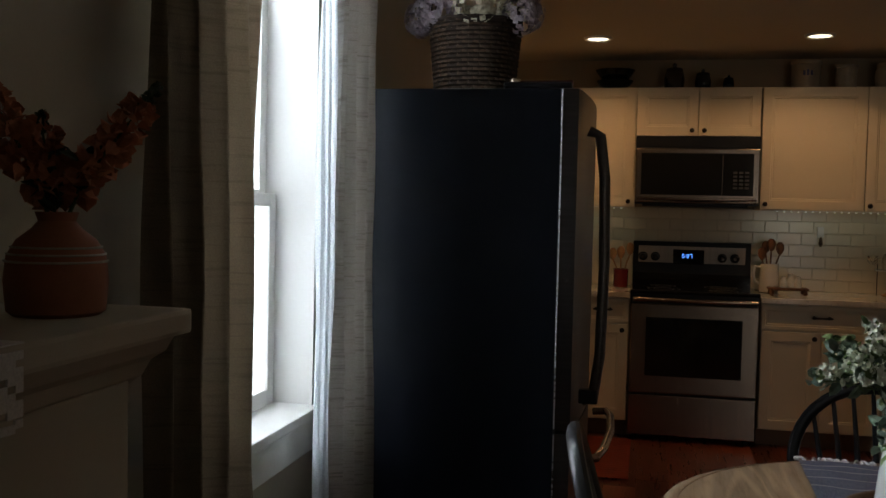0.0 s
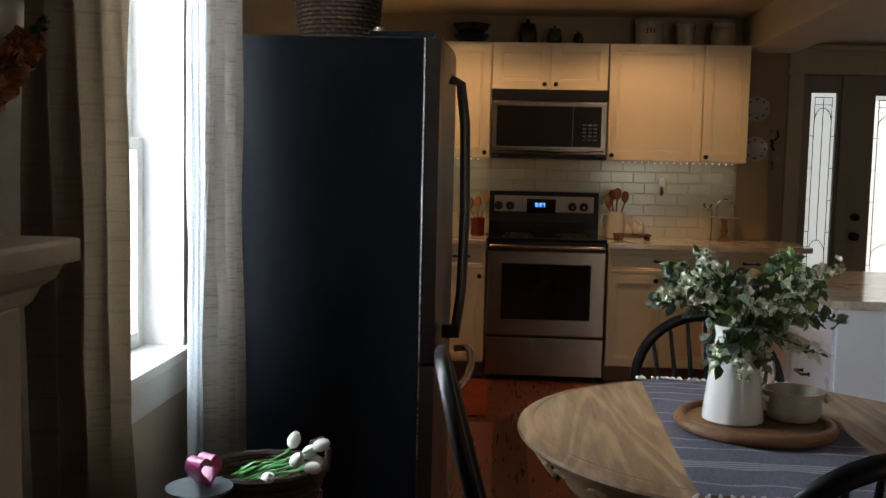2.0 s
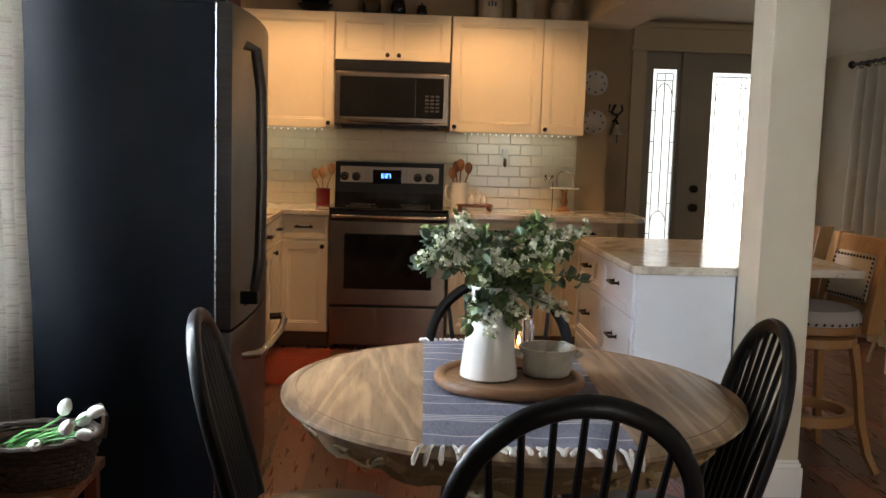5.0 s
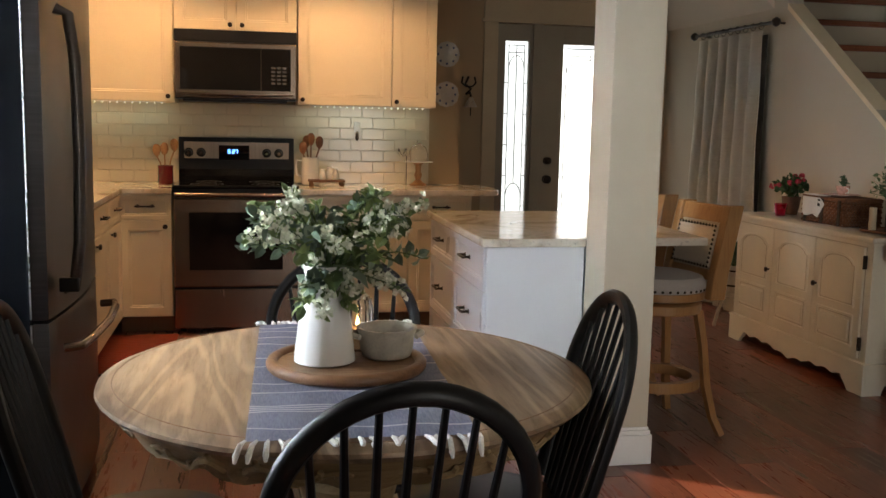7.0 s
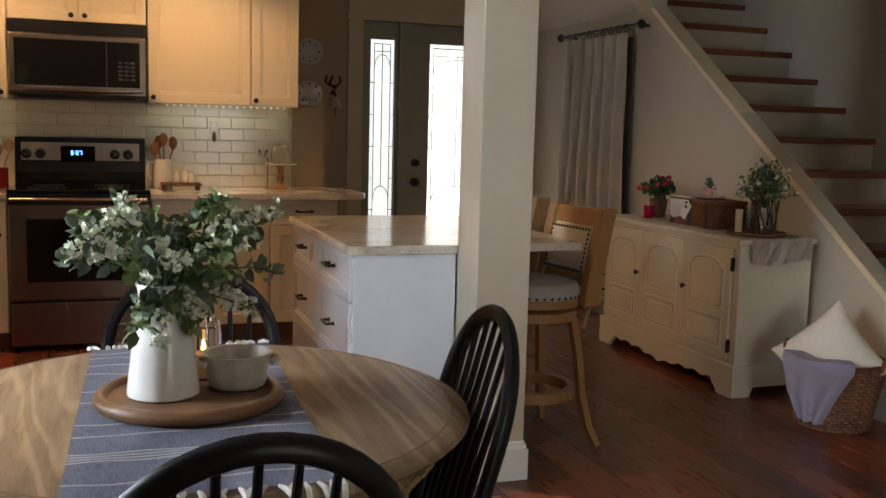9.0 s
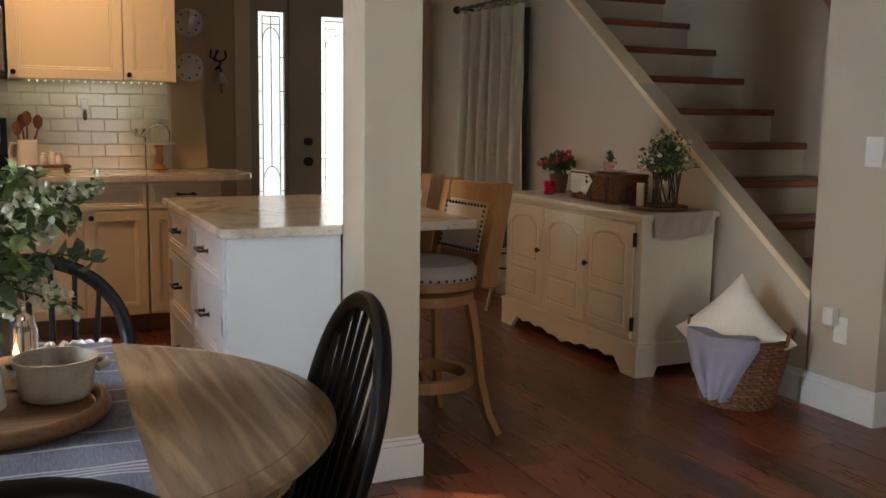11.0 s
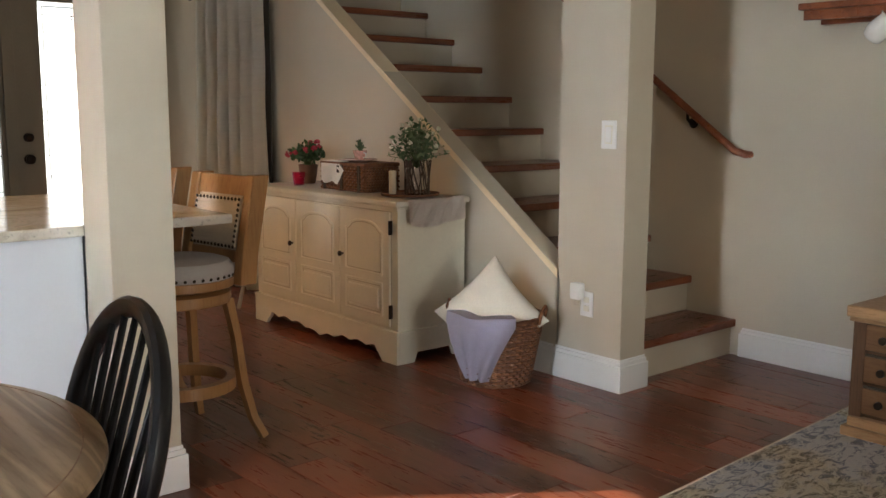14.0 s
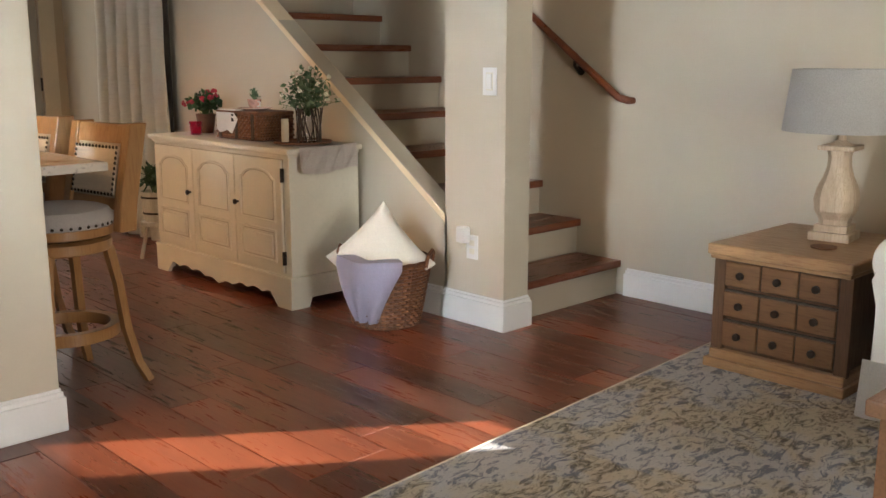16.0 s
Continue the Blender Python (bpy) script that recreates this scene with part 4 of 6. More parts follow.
def bouquet():
    rnd = random.Random(11)
    b = thing("eucalyptus_bouquet", "arrangement of eucalyptus and small white blossom", "flowers", PX, PY, TT + 0.19)
    green, grey, bloom, stem = bmesh.new(), bmesh.new(), bmesh.new(), bmesh.new()
    for k in range(72):
        a = 2 * math.pi * k * 0.618 + rnd.uniform(-0.2, 0.2)
        out = 0.05 + 0.175 * math.sqrt(rnd.random())
        h = 0.235 * (1 - (out / 0.34) ** 2) * rnd.uniform(0.55, 1.0) - (0.02 if out > 0.2 else 0)
        if rnd.random() < 0.30:
            h = rnd.uniform(-0.06, 0.05)
            out = rnd.uniform(0.07, 0.17)
        tip = Vector((out * math.cos(a) * 0.98 + 0.02, out * math.sin(a) * 0.9, h))
        if k % 9 == 0:   # a few sprigs stand clear of the rest
            tip = tip * 1.14
        pts = [Vector((0.018 * math.cos(a), 0.018 * math.sin(a), -0.03)), Vector((tip.x * 0.35, tip.y * 0.35, 0.03 + h * 0.5)), Vector((tip.x * 0.75, tip.y * 0.75, 0.015 + h * 0.88)), tip]
        tube(pts, [0.0022, 0.002, 0.0016, 0.001], 5, stem)
        kind = rnd.random()
        for j in range(15):
            u = 0.28 + 0.72 * j / 14
            q = u * 3
            i = min(2, int(q))
            p = pts[i].lerp(pts[i + 1], q - i)
            d = (rand_dir(rnd) + 0.7 * (pts[i + 1] - pts[i]).normalized()).normalized()
            if kind < 0.27:
                leaf_at(green, p, d, Vector((0, 0, 1)) + 0.6 * rand_dir(rnd), rnd.uniform(0.022, 0.042), rnd.uniform(0.015, 0.027))
                leaf_at(green, p, -d + Vector((0, 0, 0.5)), rand_dir(rnd), rnd.uniform(0.014, 0.028), rnd.uniform(0.009, 0.016))
            elif kind < 0.42:
                leaf_at(grey, p, d, rand_dir(rnd), rnd.uniform(0.024, 0.040), rnd.uniform(0.022, 0.034))
                leaf_at(green, p, rand_dir(rnd), rand_dir(rnd), 0.018, 0.011)
            else:
                leaf_at(green, p, d, rand_dir(rnd), rnd.uniform(0.014, 0.026), rnd.uniform(0.008, 0.014))
                if u > 0.58:
                    for _ in range(2):
                        c = p + rand_dir(rnd) * 0.014
                        for _ in range(3):
                            leaf_at(bloom, c, rand_dir(rnd), rand_dir(rnd), 0.014, 0.012)
    for k in range(9):   # broad leaves hanging over the lip
        a = -1.9 + 0.45 * k
        base = Vector((0.03 * math.cos(a), 0.03 * math.sin(a), 0.03))
        leaf_at(green if k % 3 else grey, base, Vector((math.cos(a), math.sin(a), rnd.uniform(-0.8, 0.4))), Vector((0, 0, 1)), rnd.uniform(0.07, 0.10), rnd.uniform(0.04, 0.055))
    part("stem", stem, STEM, b)
    tagged(part("leaf", green, LEAF, b, "mid-green small leaves"), kind="stuff")
    tagged(part("round_leaf", grey, LEAFGREY, b, "grey-green round leaves"), kind="stuff")
    tagged(part("blossom", bloom, BLOOM, b, "white blossom clusters"), kind="stuff")


bouquet()
bw = thing("stoneware_bowl", "speckled cream stoneware bowl with lug handles", "bowl", 0.782, -4.490, TT)
part("bowl", lathe([(0.048, 0.0), (0.056, 0.004), (0.062, 0.02), (0.064, 0.05), (0.070, 0.066), (0.072, 0.072), (0.066, 0.072), (0.060, 0.06), (0.056, 0.02), (0.0, 0.012)], 48), STONEWARE, bw, "", True)
for s in (-1, 1):
    part("lug", tube([(0.066 * s, -0.025, 0.052), (0.082 * s, -0.012, 0.056), (0.084 * s, 0.0, 0.056), (0.082 * s, 0.012, 0.056), (0.066 * s, 0.025, 0.052)], 0.007, 8), STONEWARE, bw, "", True)
cj = thing("candle_jar", "lit candle in a clear glass jar", "candle", 0.722, -4.405, TT)
part("jar", lathe([(0.036, 0.0), (0.038, 0.003), (0.038, 0.10), (0.034, 0.115), (0.034, 0.125), (0.031, 0.125), (0.031, 0.115), (0.035, 0.10), (0.035, 0.006), (0.0, 0.005)], 32), GLASS, cj, "", True)
part("wax", lathe([(0.033, 0.007), (0.033, 0.055), (0.0, 0.053)], 24), paint("candle_wax", (0.62, 0.38, 0.20), 0.5), cj, "pale orange wax", True)
part("flame", lathe([(0.001, 0.056), (0.005, 0.064), (0.003, 0.074), (0.0005, 0.082)], 10), glow("flame", (1.0, 0.55, 0.18), 7.0), cj, "", True)


# ---- by the window ----
def drape(name, label, mat, fn, nu, nv, rings=0):
    t = thing(name, label, "curtain", group="")
    part("panel", sheet(fn, nu, nv, None, 0.003), mat, t, "", True)
    return t


def pleat(y0, y1, x, amp, n, seed, ztop, zbot, flare=0.0):
    def f(u, v):
        z = zbot + (ztop - zbot) * v
        w = 1 + flare * (1 - v)
        yc = (y0 + y1) / 2
        y = yc + (y0 - yc + (y1 - y0) * u) * w
        ph = 2 * math.pi * n * u + 0.5 * math.sin(3 * z + seed)
        return (x + amp * math.sin(ph) * (0.75 + 0.25 * math.sin(z * 1.7 + seed)) + 0.008 * noise.noise((u * 7, z * 2.5, seed)), y + 0.012 * math.cos(ph), z)
    return f


# this panel wears the darkened cloth, as its room side gets little light
drape("curtain", "slubbed grey striped curtain hanging beside the window", SLUBSHADE, pleat(-5.04, -4.55, -0.80, 0.045, 4, 1.0, 2.36, 0.02), 96, 60)
drape("curtain", "slubbed grey striped curtain beside the refrigerator", SLUB, pleat(-4.13, -3.79, -0.745, 0.040, 3.5, 2.3, 2.36, 0.02), 72, 60)
drape("sheer_curtain", "bright white sheer curtain edge in the window light", SHEER, pleat(-4.15, -4.01, -0.79, 0.016, 2.5, 0.4, 2.36, 0.05), 24, 60)
rod = thing("curtain_rod", "dark metal curtain rod above the window", "curtain rod")
part("pole", tube([(-0.79, -5.1, 2.37), (-0.77, -3.7, 2.37)], 0.011, 10), IRON, rod, "", True)
for y in (-5.05, -3.74):
    part("bracket", tube([(XL, y, 2.37), (-0.78, y, 2.37)], 0.007, 8), IRON, rod, "", True)


def mantelpiece():
    m = thing("mantelpiece", "cream painted fireplace surround with moulded shelf", "mantelpiece")
    y1 = -5.232
    part("surround", box(XL, -0.705, -6.9, y1 - 0.05, 0, 1.15, 0.004), WALL, m)
    part("pilaster", box(-0.707, -0.685, -5.62, y1 - 0.06, 0, 1.12, 0.004), WALL, m)
    part("cornice", prism([(-0.707, 1.105), (-0.68, 1.125), (-0.665, 1.15), (-0.64, 1.165), (-0.625, 1.19), (XL, 1.19), (XL, 1.105)], "y", -6.9, y1 - 0.03), WALL, m)
    part("shelf", box(XL, -0.61, -6.95, y1, 1.19, 1.23, 0.008), WALL, m)
    return m


mantelpiece()
MZ = 1.23
v = thing("stoneware_vase", "terracotta brown ringed vase on the mantel", "vase", -0.745, -5.39, MZ)
part("body", lathe([(0.060, 0), (0.068, 0.006), (0.072, 0.05), (0.068, 0.085), (0.055, 0.108), (0.034, 0.125), (0.026, 0.135), (0.030, 0.148), (0.024, 0.148), (0.018, 0.13), (0.01, 0.12)], 48), TERRA, v, "", True)
for z, r in ((0.078, 0.0702), (0.088, 0.0672), (0.098, 0.062)):
    part("ring", tube([(r * math.cos(2 * math.pi * k / 40), r * math.sin(2 * math.pi * k / 40), z) for k in range(41)], 0.0018, 5), STONEWARE, v, "", True)


def stock_flowers():
    rnd = random.Random(5)
    t = thing("stock_flowers", "faded coral flower spikes in the vase", "flowers", -0.745, -5.39, MZ + 0.10)
    pet, lf, st = bmesh.new(), bmesh.new(), bmesh.new()
    for tip in ((-0.11, -0.04, 0.255), (0.125, 0.06, 0.235), (-0.05, 0.03, 0.19)):
        tip = Vector(tip)
        pts = [Vector((0, 0, 0)), Vector((tip.x * 0.25, tip.y * 0.25, tip.z * 0.4)), Vector((tip.x * 0.65, tip.y * 0.65, tip.z * 0.72)), tip]
        tube(pts, [0.003, 0.003, 0.002, 0.0015], 6, st)
        for k in range(34):
            u = 0.32 + 0.68 * k / 33
            q = u * 3
            i = min(2, int(q))
            p = pts[i].lerp(pts[i + 1], q - i)
            size = 0.022 * (1.15 - u)
            for _ in range(5):
                d = rand_dir(rnd)
                (leaf_at(pet, p + d * 0.012, d, rand_dir(rnd), 0.012 + size, 0.014 + size) if u < 0.86 else leaf_at(lf, p, d, rand_dir(rnd), 0.014, 0.010))
        for _ in range(10):
            leaf_at(lf, pts[0].lerp(pts[1], rnd.random()) + Vector((0, 0, 0.04)), rand_dir(rnd) + Vector((0, 0, 0.4)), rand_dir(rnd), 0.04, 0.014)
    part("stem", st, STEM, t)
    tagged(part("petal", pet, leafy("coral_petal", (0.40, 0.13, 0.06), (0.62, 0.26, 0.14)), t, "coral orange petals"), kind="stuff")
    tagged(part("leaf", lf, leafy("dark_leaf", (0.02, 0.035, 0.02), (0.05, 0.08, 0.04)), t, "dark green leaves"), kind="stuff")


stock_flowers()


def lace():
    bm = bmesh.new()
    y0, y1 = -6.3, -5.66
    n, mrow = 46, 9
    for i in range(n):
        for j in range(mrow):
            y, z = y0 + (y1 - y0) * (i + 0.5) / n, MZ - 0.012 - j * 0.0095
            if (i * 3 + j * 5) % 4 == 0 and 0 < j < mrow - 1:
                continue
            w = (y1 - y0) / n * 0.5
            zz = z - (0.008 * abs(math.sin(i * 0.9)) if j == mrow - 1 else 0)
            box(-0.608, -0.605, y - w, y + w, zz - 0.005, zz + 0.005, bm=bm)
    t = thing("lace_runner", "white lace runner hanging over the mantel edge", "lace runner")
    part("top", box(-0.88, -0.604, y0, y1, MZ + 0.001, MZ + 0.003), WHITECLOTH, t)
    tagged(part("edge", bm, WHITECLOTH, t), kind="stuff")


lace()


# stool with tulip basket and a small cake stand
st = thing("low_bench", "small dark wooden bench under the window", "bench", -0.63, -4.36, 0)
part("top", box(-0.20, 0.22, -0.28, 0.26, 0.40, 0.43, 0.006), TREAD, st)
for sx in (-0.17, 0.19):
    for sy in (-0.25, 0.23):
        part("leg", box(sx - 0.018, sx + 0.018, sy - 0.018, sy + 0.018, 0, 0.40, 0.003), TREAD, st)


def woven(name, label, x, y, z, r0, r1, h, mat, oval=1.0, rows=12, n=26, rz=0, category="basket", handles=(), hoop=0.0):
    """Basket of upright stakes with strands woven in and out."""
    t = thing(name, label, category, x, y, z, rz)
    for k in range(rows):
        zz = h * (k + 0.5) / rows
        r = r0 + (r1 - r0) * (zz / h)
        pts = []
        for i in range(n * 2 + 1):
            a = math.pi * i / n
            rr = r + 0.004 * (1 if (i + k) % 2 else -1)
            pts.append((rr * math.cos(a), rr * oval * math.sin(a), zz))
        part("strand", tube(pts, h / rows * 0.56, 5), mat, t, "", True)
    bm = bmesh.new()
    for i in range(n):
        a = 2 * math.pi * i / n
        tube([(r0 * math.cos(a), r0 * oval * math.sin(a), 0.0), (r1 * math.cos(a), r1 * oval * math.sin(a), h)], 0.004, 5, bm)
    part("stake", bm, mat, t)
    part("rim", tube([(r1 * math.cos(2 * math.pi * i / 40), r1 * oval * math.sin(2 * math.pi * i / 40), h + 0.003 * (i % 2)) for i in range(41)], 0.010, 8), mat, t, "", True)
    part("base", lathe([(r0 * 0.98, 0.0), (r0 * 0.98, 0.012)], 32, None, Matrix.Diagonal((1, oval, 1, 1))), mat, t)
    for a in handles:
        a = radians(a)
        cx, cy = r1 * math.cos(a), r1 * oval * math.sin(a)
        tx, ty = -math.sin(a), math.cos(a)
        part("handle", tube([(cx - 0.05 * tx, cy - 0.05 * ty, h - 0.02), (cx * 1.05 - 0.045 * tx, cy * 1.05 - 0.045 * ty, h + 0.035), (cx * 1.08, cy * 1.08, h + 0.055), (cx * 1.05 + 0.045 * tx, cy * 1.05 + 0.045 * ty, h + 0.035), (cx + 0.05 * tx, cy + 0.05 * ty, h - 0.02)], 0.009, 8), mat, t, "", True)
    if hoop:
        part("handle", tube([(r1 * math.cos(math.pi * k / 16), 0, h + hoop * math.sin(math.pi * k / 16)) for k in range(17)], 0.010, 8), mat, t, "", True)
    return t


woven("tulip_basket", "dark woven basket holding white tulips", -0.54, -4.29, 0.43, 0.13, 0.165, 0.115, DWICKER, 0.8, 8, 22, 20, handles=(20,))


def tulips():
    t = thing("tulip_bunch", "bunch of white tulips with bright green leaves", "flowers", -0.555, -4.30, 0.515)
    GT = leafy("tulip_leaf", (0.05, 0.22, 0.05), (0.10, 0.34, 0.08))
    WT = paint("tulip_petal", (0.78, 0.78, 0.72), 0.5)
    heads = [((0.10, -0.02, 0.10), 20), ((0.15, 0.03, 0.085), 70), ((0.11, -0.05, 0.06), 40), ((0.14, -0.03, 0.045), 80), ((0.05, -0.09, 0.03), 60), ((0.12, 0.04, 0.055), 50)]
    for (x, y, z), tilt in heads:
        part("stem", tube([(-0.10, 0, -0.03), (0.3 * x, 0.4 * y, z * 0.5), (x * 0.8, y * 0.8, z * 0.8), (x, y, z)], 0.003, 6), GT, t, "", True)
        m = Matrix.Translation((x, y, z)) @ pose(0, 0, 0, 0, tilt, math.degrees(math.atan2(y, x)))
        part("bloom", lathe([(0.004, -0.004), (0.014, 0.004), (0.018, 0.018), (0.015, 0.032), (0.007, 0.043), (0.003, 0.040)], 14, None, m), WT, t, "white tulip head", True)
    bm, rnd = bmesh.new(), random.Random(2)
    for k in range(14):
        leaf_at(bm, Vector((-0.08 + 0.01 * k, rnd.uniform(-0.03, 0.03), 0.0)), Vector((0.9, rnd.uniform(-0.5, 0.5), rnd.uniform(0.1, 0.8))), Vector((0, 0, 1)), rnd.uniform(0.08, 0.13), 0.022)
    part("leaf", bm, GT, t)


tulips()
cs = thing("pedestal_stand", "grey-blue enamel pedestal plate on a bench", "cake stand", -0.645, -4.50, 0.43)
part("plate", lathe([(0.055, 0), (0.06, 0.006), (0.015, 0.02), (0.013, 0.10), (0.03, 0.115), (0.078, 0.122), (0.082, 0.130), (0.0, 0.128)], 40), paint("grey_enamel", (0.09, 0.12, 0.13), 0.35), cs, "", True)
hb = bmesh.new()
pts = []
for k in range(41):
    a = 2 * math.pi * k / 40
    pts.append((0.0022 * 16 * math.sin(a) ** 3, 0, 0.048 + 0.0024 * (13 * math.cos(a) - 5 * math.cos(2 * a) - 2 * math.cos(3 * a) - math.cos(4 * a))))
rings = []
for k in range(40):
    p = Vector(pts[k])
    d = (Vector(pts[(k + 1) % 40]) - Vector(pts[(k - 1) % 40])).normalized()
    w = Vector((d.z, 0, -d.x)) * 0.004
    rings.append([hb.verts.new(p + w * a + Vector((0, 0.024 * b, 0))) for a, b in ((-1, -1), (1, -1), (1, 1), (-1, 1))])
for k in range(40):
    for q in range(4):
        hb.faces.new((rings[k][q], rings[(k + 1) % 40][q], rings[(k + 1) % 40][(q + 1) % 4], rings[k][(q + 1) % 4]))
lone("heart_ornament", hb, paint("pink_enamel", (0.50, 0.07, 0.22), 0.3), "pink open heart ornament on a pedestal plate", "ornament", -0.635, -4.50, 0.558, 62)


# ---- on the refrigerator and cabinets ----
woven("flower_basket", "tall brown wicker basket on the refrigerator", -0.52, -3.30, 1.768, 0.13, 0.155, 0.27, DWICKER, 0.9, 18, 24, 0, hoop=0.30)


def hydrangeas():
    rnd = random.Random(8)
    t = thing("hydrangea_heads", "dried cream and mauve hydrangea heads in a basket", "flowers", -0.52, -3.30, 2.033)
    mats = (leafy("cream_petal", (0.55, 0.50, 0.36), (0.74, 0.70, 0.56)), leafy("mauve_petal", (0.30, 0.24, 0.28), (0.46, 0.40, 0.44)))
    for x, y, z, r, k in ((0.02, -0.10, 0.06, 0.085, 0), (0.10, 0.02, 0.08, 0.085, 0), (-0.13, -0.05, 0.06, 0.08, 1), (0.17, -0.04, 0.03, 0.07, 1), (-0.05, 0.08, 0.10, 0.09, 0), (-0.20, 0.02, 0.03, 0.06, 1)):
        bm = bmesh.new()
        for _ in range(150):
            d = rand_dir(rnd)
            c = Vector((x, y, z)) + d * r * rnd.uniform(0.8, 1.05)
            for q in range(4):
                a = math.pi / 2 * q
                s = d.orthogonal().normalized()
                e = s * math.cos(a) + d.cross(s) * math.sin(a)
                leaf_at(bm, c, e + d * 0.3, d, 0.014, 0.014)
        tagged(part("flower_head", bm, mats[k], t), kind="stuff")


hydrangeas()


def word_sign():
    s = thing("word_sign", "dark red wooden sign reading hello", "sign", -0.50, -3.12, 1.768)
    part("board", box(0.0, 0.31, -0.01, 0.012, 0, 0.10, 0.003), paint("dark_red_board", (0.10, 0.025, 0.018), 0.6), s)
    cu = bpy.data.curves.new("lettering", "FONT")
    cu.body, cu.size, cu.extrude, cu.shear = "hello", 0.105, 0.003, 0.25
    ob = new("lettering", cu)
    dg = bpy.context.evaluated_depsgraph_get()
    me = bpy.data.meshes.new_from_object(ob.evaluated_get(dg))
    bpy.data.objects.remove(ob)
    me.materials.clear()
    me.materials.append(TRIM)
    lt = new("lettering", me)
    lt.parent = s
    lt.matrix_basis = pose(0.03, -0.013, 0.022, 90, 0, 0)


word_sign()
UTZ = UT + 0.0005


def jar(name, label, x, prof, mat, lid=None, y=-0.17):
    t = thing(name, label, "jar", x, y, UTZ, group="crocks on the wall cabinets")
    part("body", lathe(prof, 32), mat, t, "", True)
    if lid:
        part("lid", lathe(lid, 24), mat, t, "", True)
    return t


BLK = paint("black_glaze", (0.012, 0.012, 0.014), 0.15)
CRK = paint("salt_glaze_crock", (0.42, 0.36, 0.27), 0.35, 0.1, 20, 120, 0.05)
jar("stacked_bowls", "dark enamel bowls stacked on the cabinet", -0.15, [(0.06, 0), (0.10, 0.03), (0.12, 0.06), (0.08, 0.062), (0.11, 0.10), (0.13, 0.13), (0.10, 0.13)], BLK)
for x, s in ((0.23, 1.0), (0.41, 0.78), (0.57, 0.55)):
    jar("black_canister", "black glazed canister with a knob lid", x, [(0.05 * s, 0), (0.062 * s, 0.01), (0.066 * s, 0.07 * s), (0.055 * s, 0.12 * s), (0.05 * s, 0.125 * s)], BLK, [(0.055 * s, 0.125 * s), (0.05 * s, 0.14 * s), (0.012 * s, 0.15 * s), (0.016 * s, 0.165 * s), (0.004, 0.175 * s)])
c1 = jar("stoneware_crock", "tall stoneware crock with blue mark", 1.04, [(0.075, 0), (0.085, 0.006), (0.088, 0.10), (0.088, 0.15), (0.095, 0.155), (0.094, 0.175), (0.08, 0.175), (0.078, 0.16)], CRK)
for k in range(3):
    part("mark", box(-0.03 + k * 0.022, -0.016 + k * 0.022, -0.0905, -0.086, 0.08, 0.11 + 0.006 * (k % 2), 0.001), paint("cobalt_mark", (0.05, 0.06, 0.16), 0.4), c1)
jar("stoneware_crock", "small grey stoneware crock", 1.28, [(0.055, 0), (0.062, 0.006), (0.064, 0.13), (0.07, 0.135), (0.07, 0.15), (0.058, 0.15)], CRK)
jar("stoneware_crock", "rounded stoneware jar with collar", 1.53, [(0.055, 0), (0.075, 0.03), (0.082, 0.08), (0.075, 0.12), (0.066, 0.13), (0.072, 0.14), (0.07, 0.16), (0.056, 0.16)], CRK)


# ---- on the kitchen worktops ----
def utensils(parent, n, seed, h, r, mat):
    rnd = random.Random(seed)
    for k in range(n):
        a = 2 * math.pi * k / n + rnd.random()
        x, y = r * math.cos(a), r * math.sin(a)
        L = h * rnd.uniform(0.85, 1.1)
        top = Vector((x * 2.6, y * 2.0, L))
        bm = tube([(x * 0.3, y * 0.3, 0.02), (x * 1.6, y * 1.4, L * 0.6), top - Vector((0, 0, 0.05))], [0.005, 0.005, 0.005], 6)
        lathe([(0.004, -0.055), (0.018, -0.04), (0.026, -0.015), (0.024, 0.01), (0.010, 0.028)], 14, bm, Matrix.Translation(top) @ Matrix.Diagonal((1.0, 0.35, 1, 1)))
        part("wooden_spoon", bm, mat, parent, "", True)


UTW = wood("spoon_wood", (0.20, 0.09, 0.04), (0.42, 0.24, 0.11), 3, "Z", 0.6, 2, 3)
UTD = wood("dark_spoon_wood", (0.07, 0.03, 0.015), (0.20, 0.09, 0.04), 3, "Z", 0.6, 2, 3)
uc = thing("utensil_crock", "dark red crock holding wooden spoons", "utensil crock", -0.075, -0.20, CZ)
part("crock", lathe([(0.044, 0), (0.048, 0.005), (0.048, 0.11), (0.052, 0.118), (0.045, 0.12), (0.042, 0.10)], 28), paint("red_glaze", (0.16, 0.012, 0.016), 0.15), uc, "", True)
utensils(uc, 3, 1, 0.25, 0.022, UTW)
wp = thing("utensil_pitcher", "white pitcher holding wooden spoons", "pitcher", 0.86, -0.20, CZ)
part("body", lathe([(0.05, 0), (0.058, 0.005), (0.06, 0.08), (0.054, 0.16), (0.056, 0.185), (0.05, 0.185), (0.046, 0.15)], 32), CERAMIC, wp, "", True)
part("handle", tube([(-0.052, 0, 0.16), (-0.088, 0, 0.165), (-0.098, 0, 0.12), (-0.088, 0, 0.07), (-0.056, 0, 0.055)], 0.008, 8), CERAMIC, wp, "", True)
utensils(wp, 4, 3, 0.30, 0.024, UTD)
tv = thing("wooden_trivet", "low wooden riser tray with turned feet", "riser", 0.96, -0.30, CZ)
part("board", box(-0.12, 0.12, -0.07, 0.07, 0.028, 0.042, 0.004), UTD, tv)
for sx in (-0.1, 0.1):
    for sy in (-0.05, 0.05):
        part("foot", lathe([(0.012, 0), (0.015, 0.012), (0.009, 0.028)], 10, None, pose(sx, sy, 0)), UTD, tv, "", True)
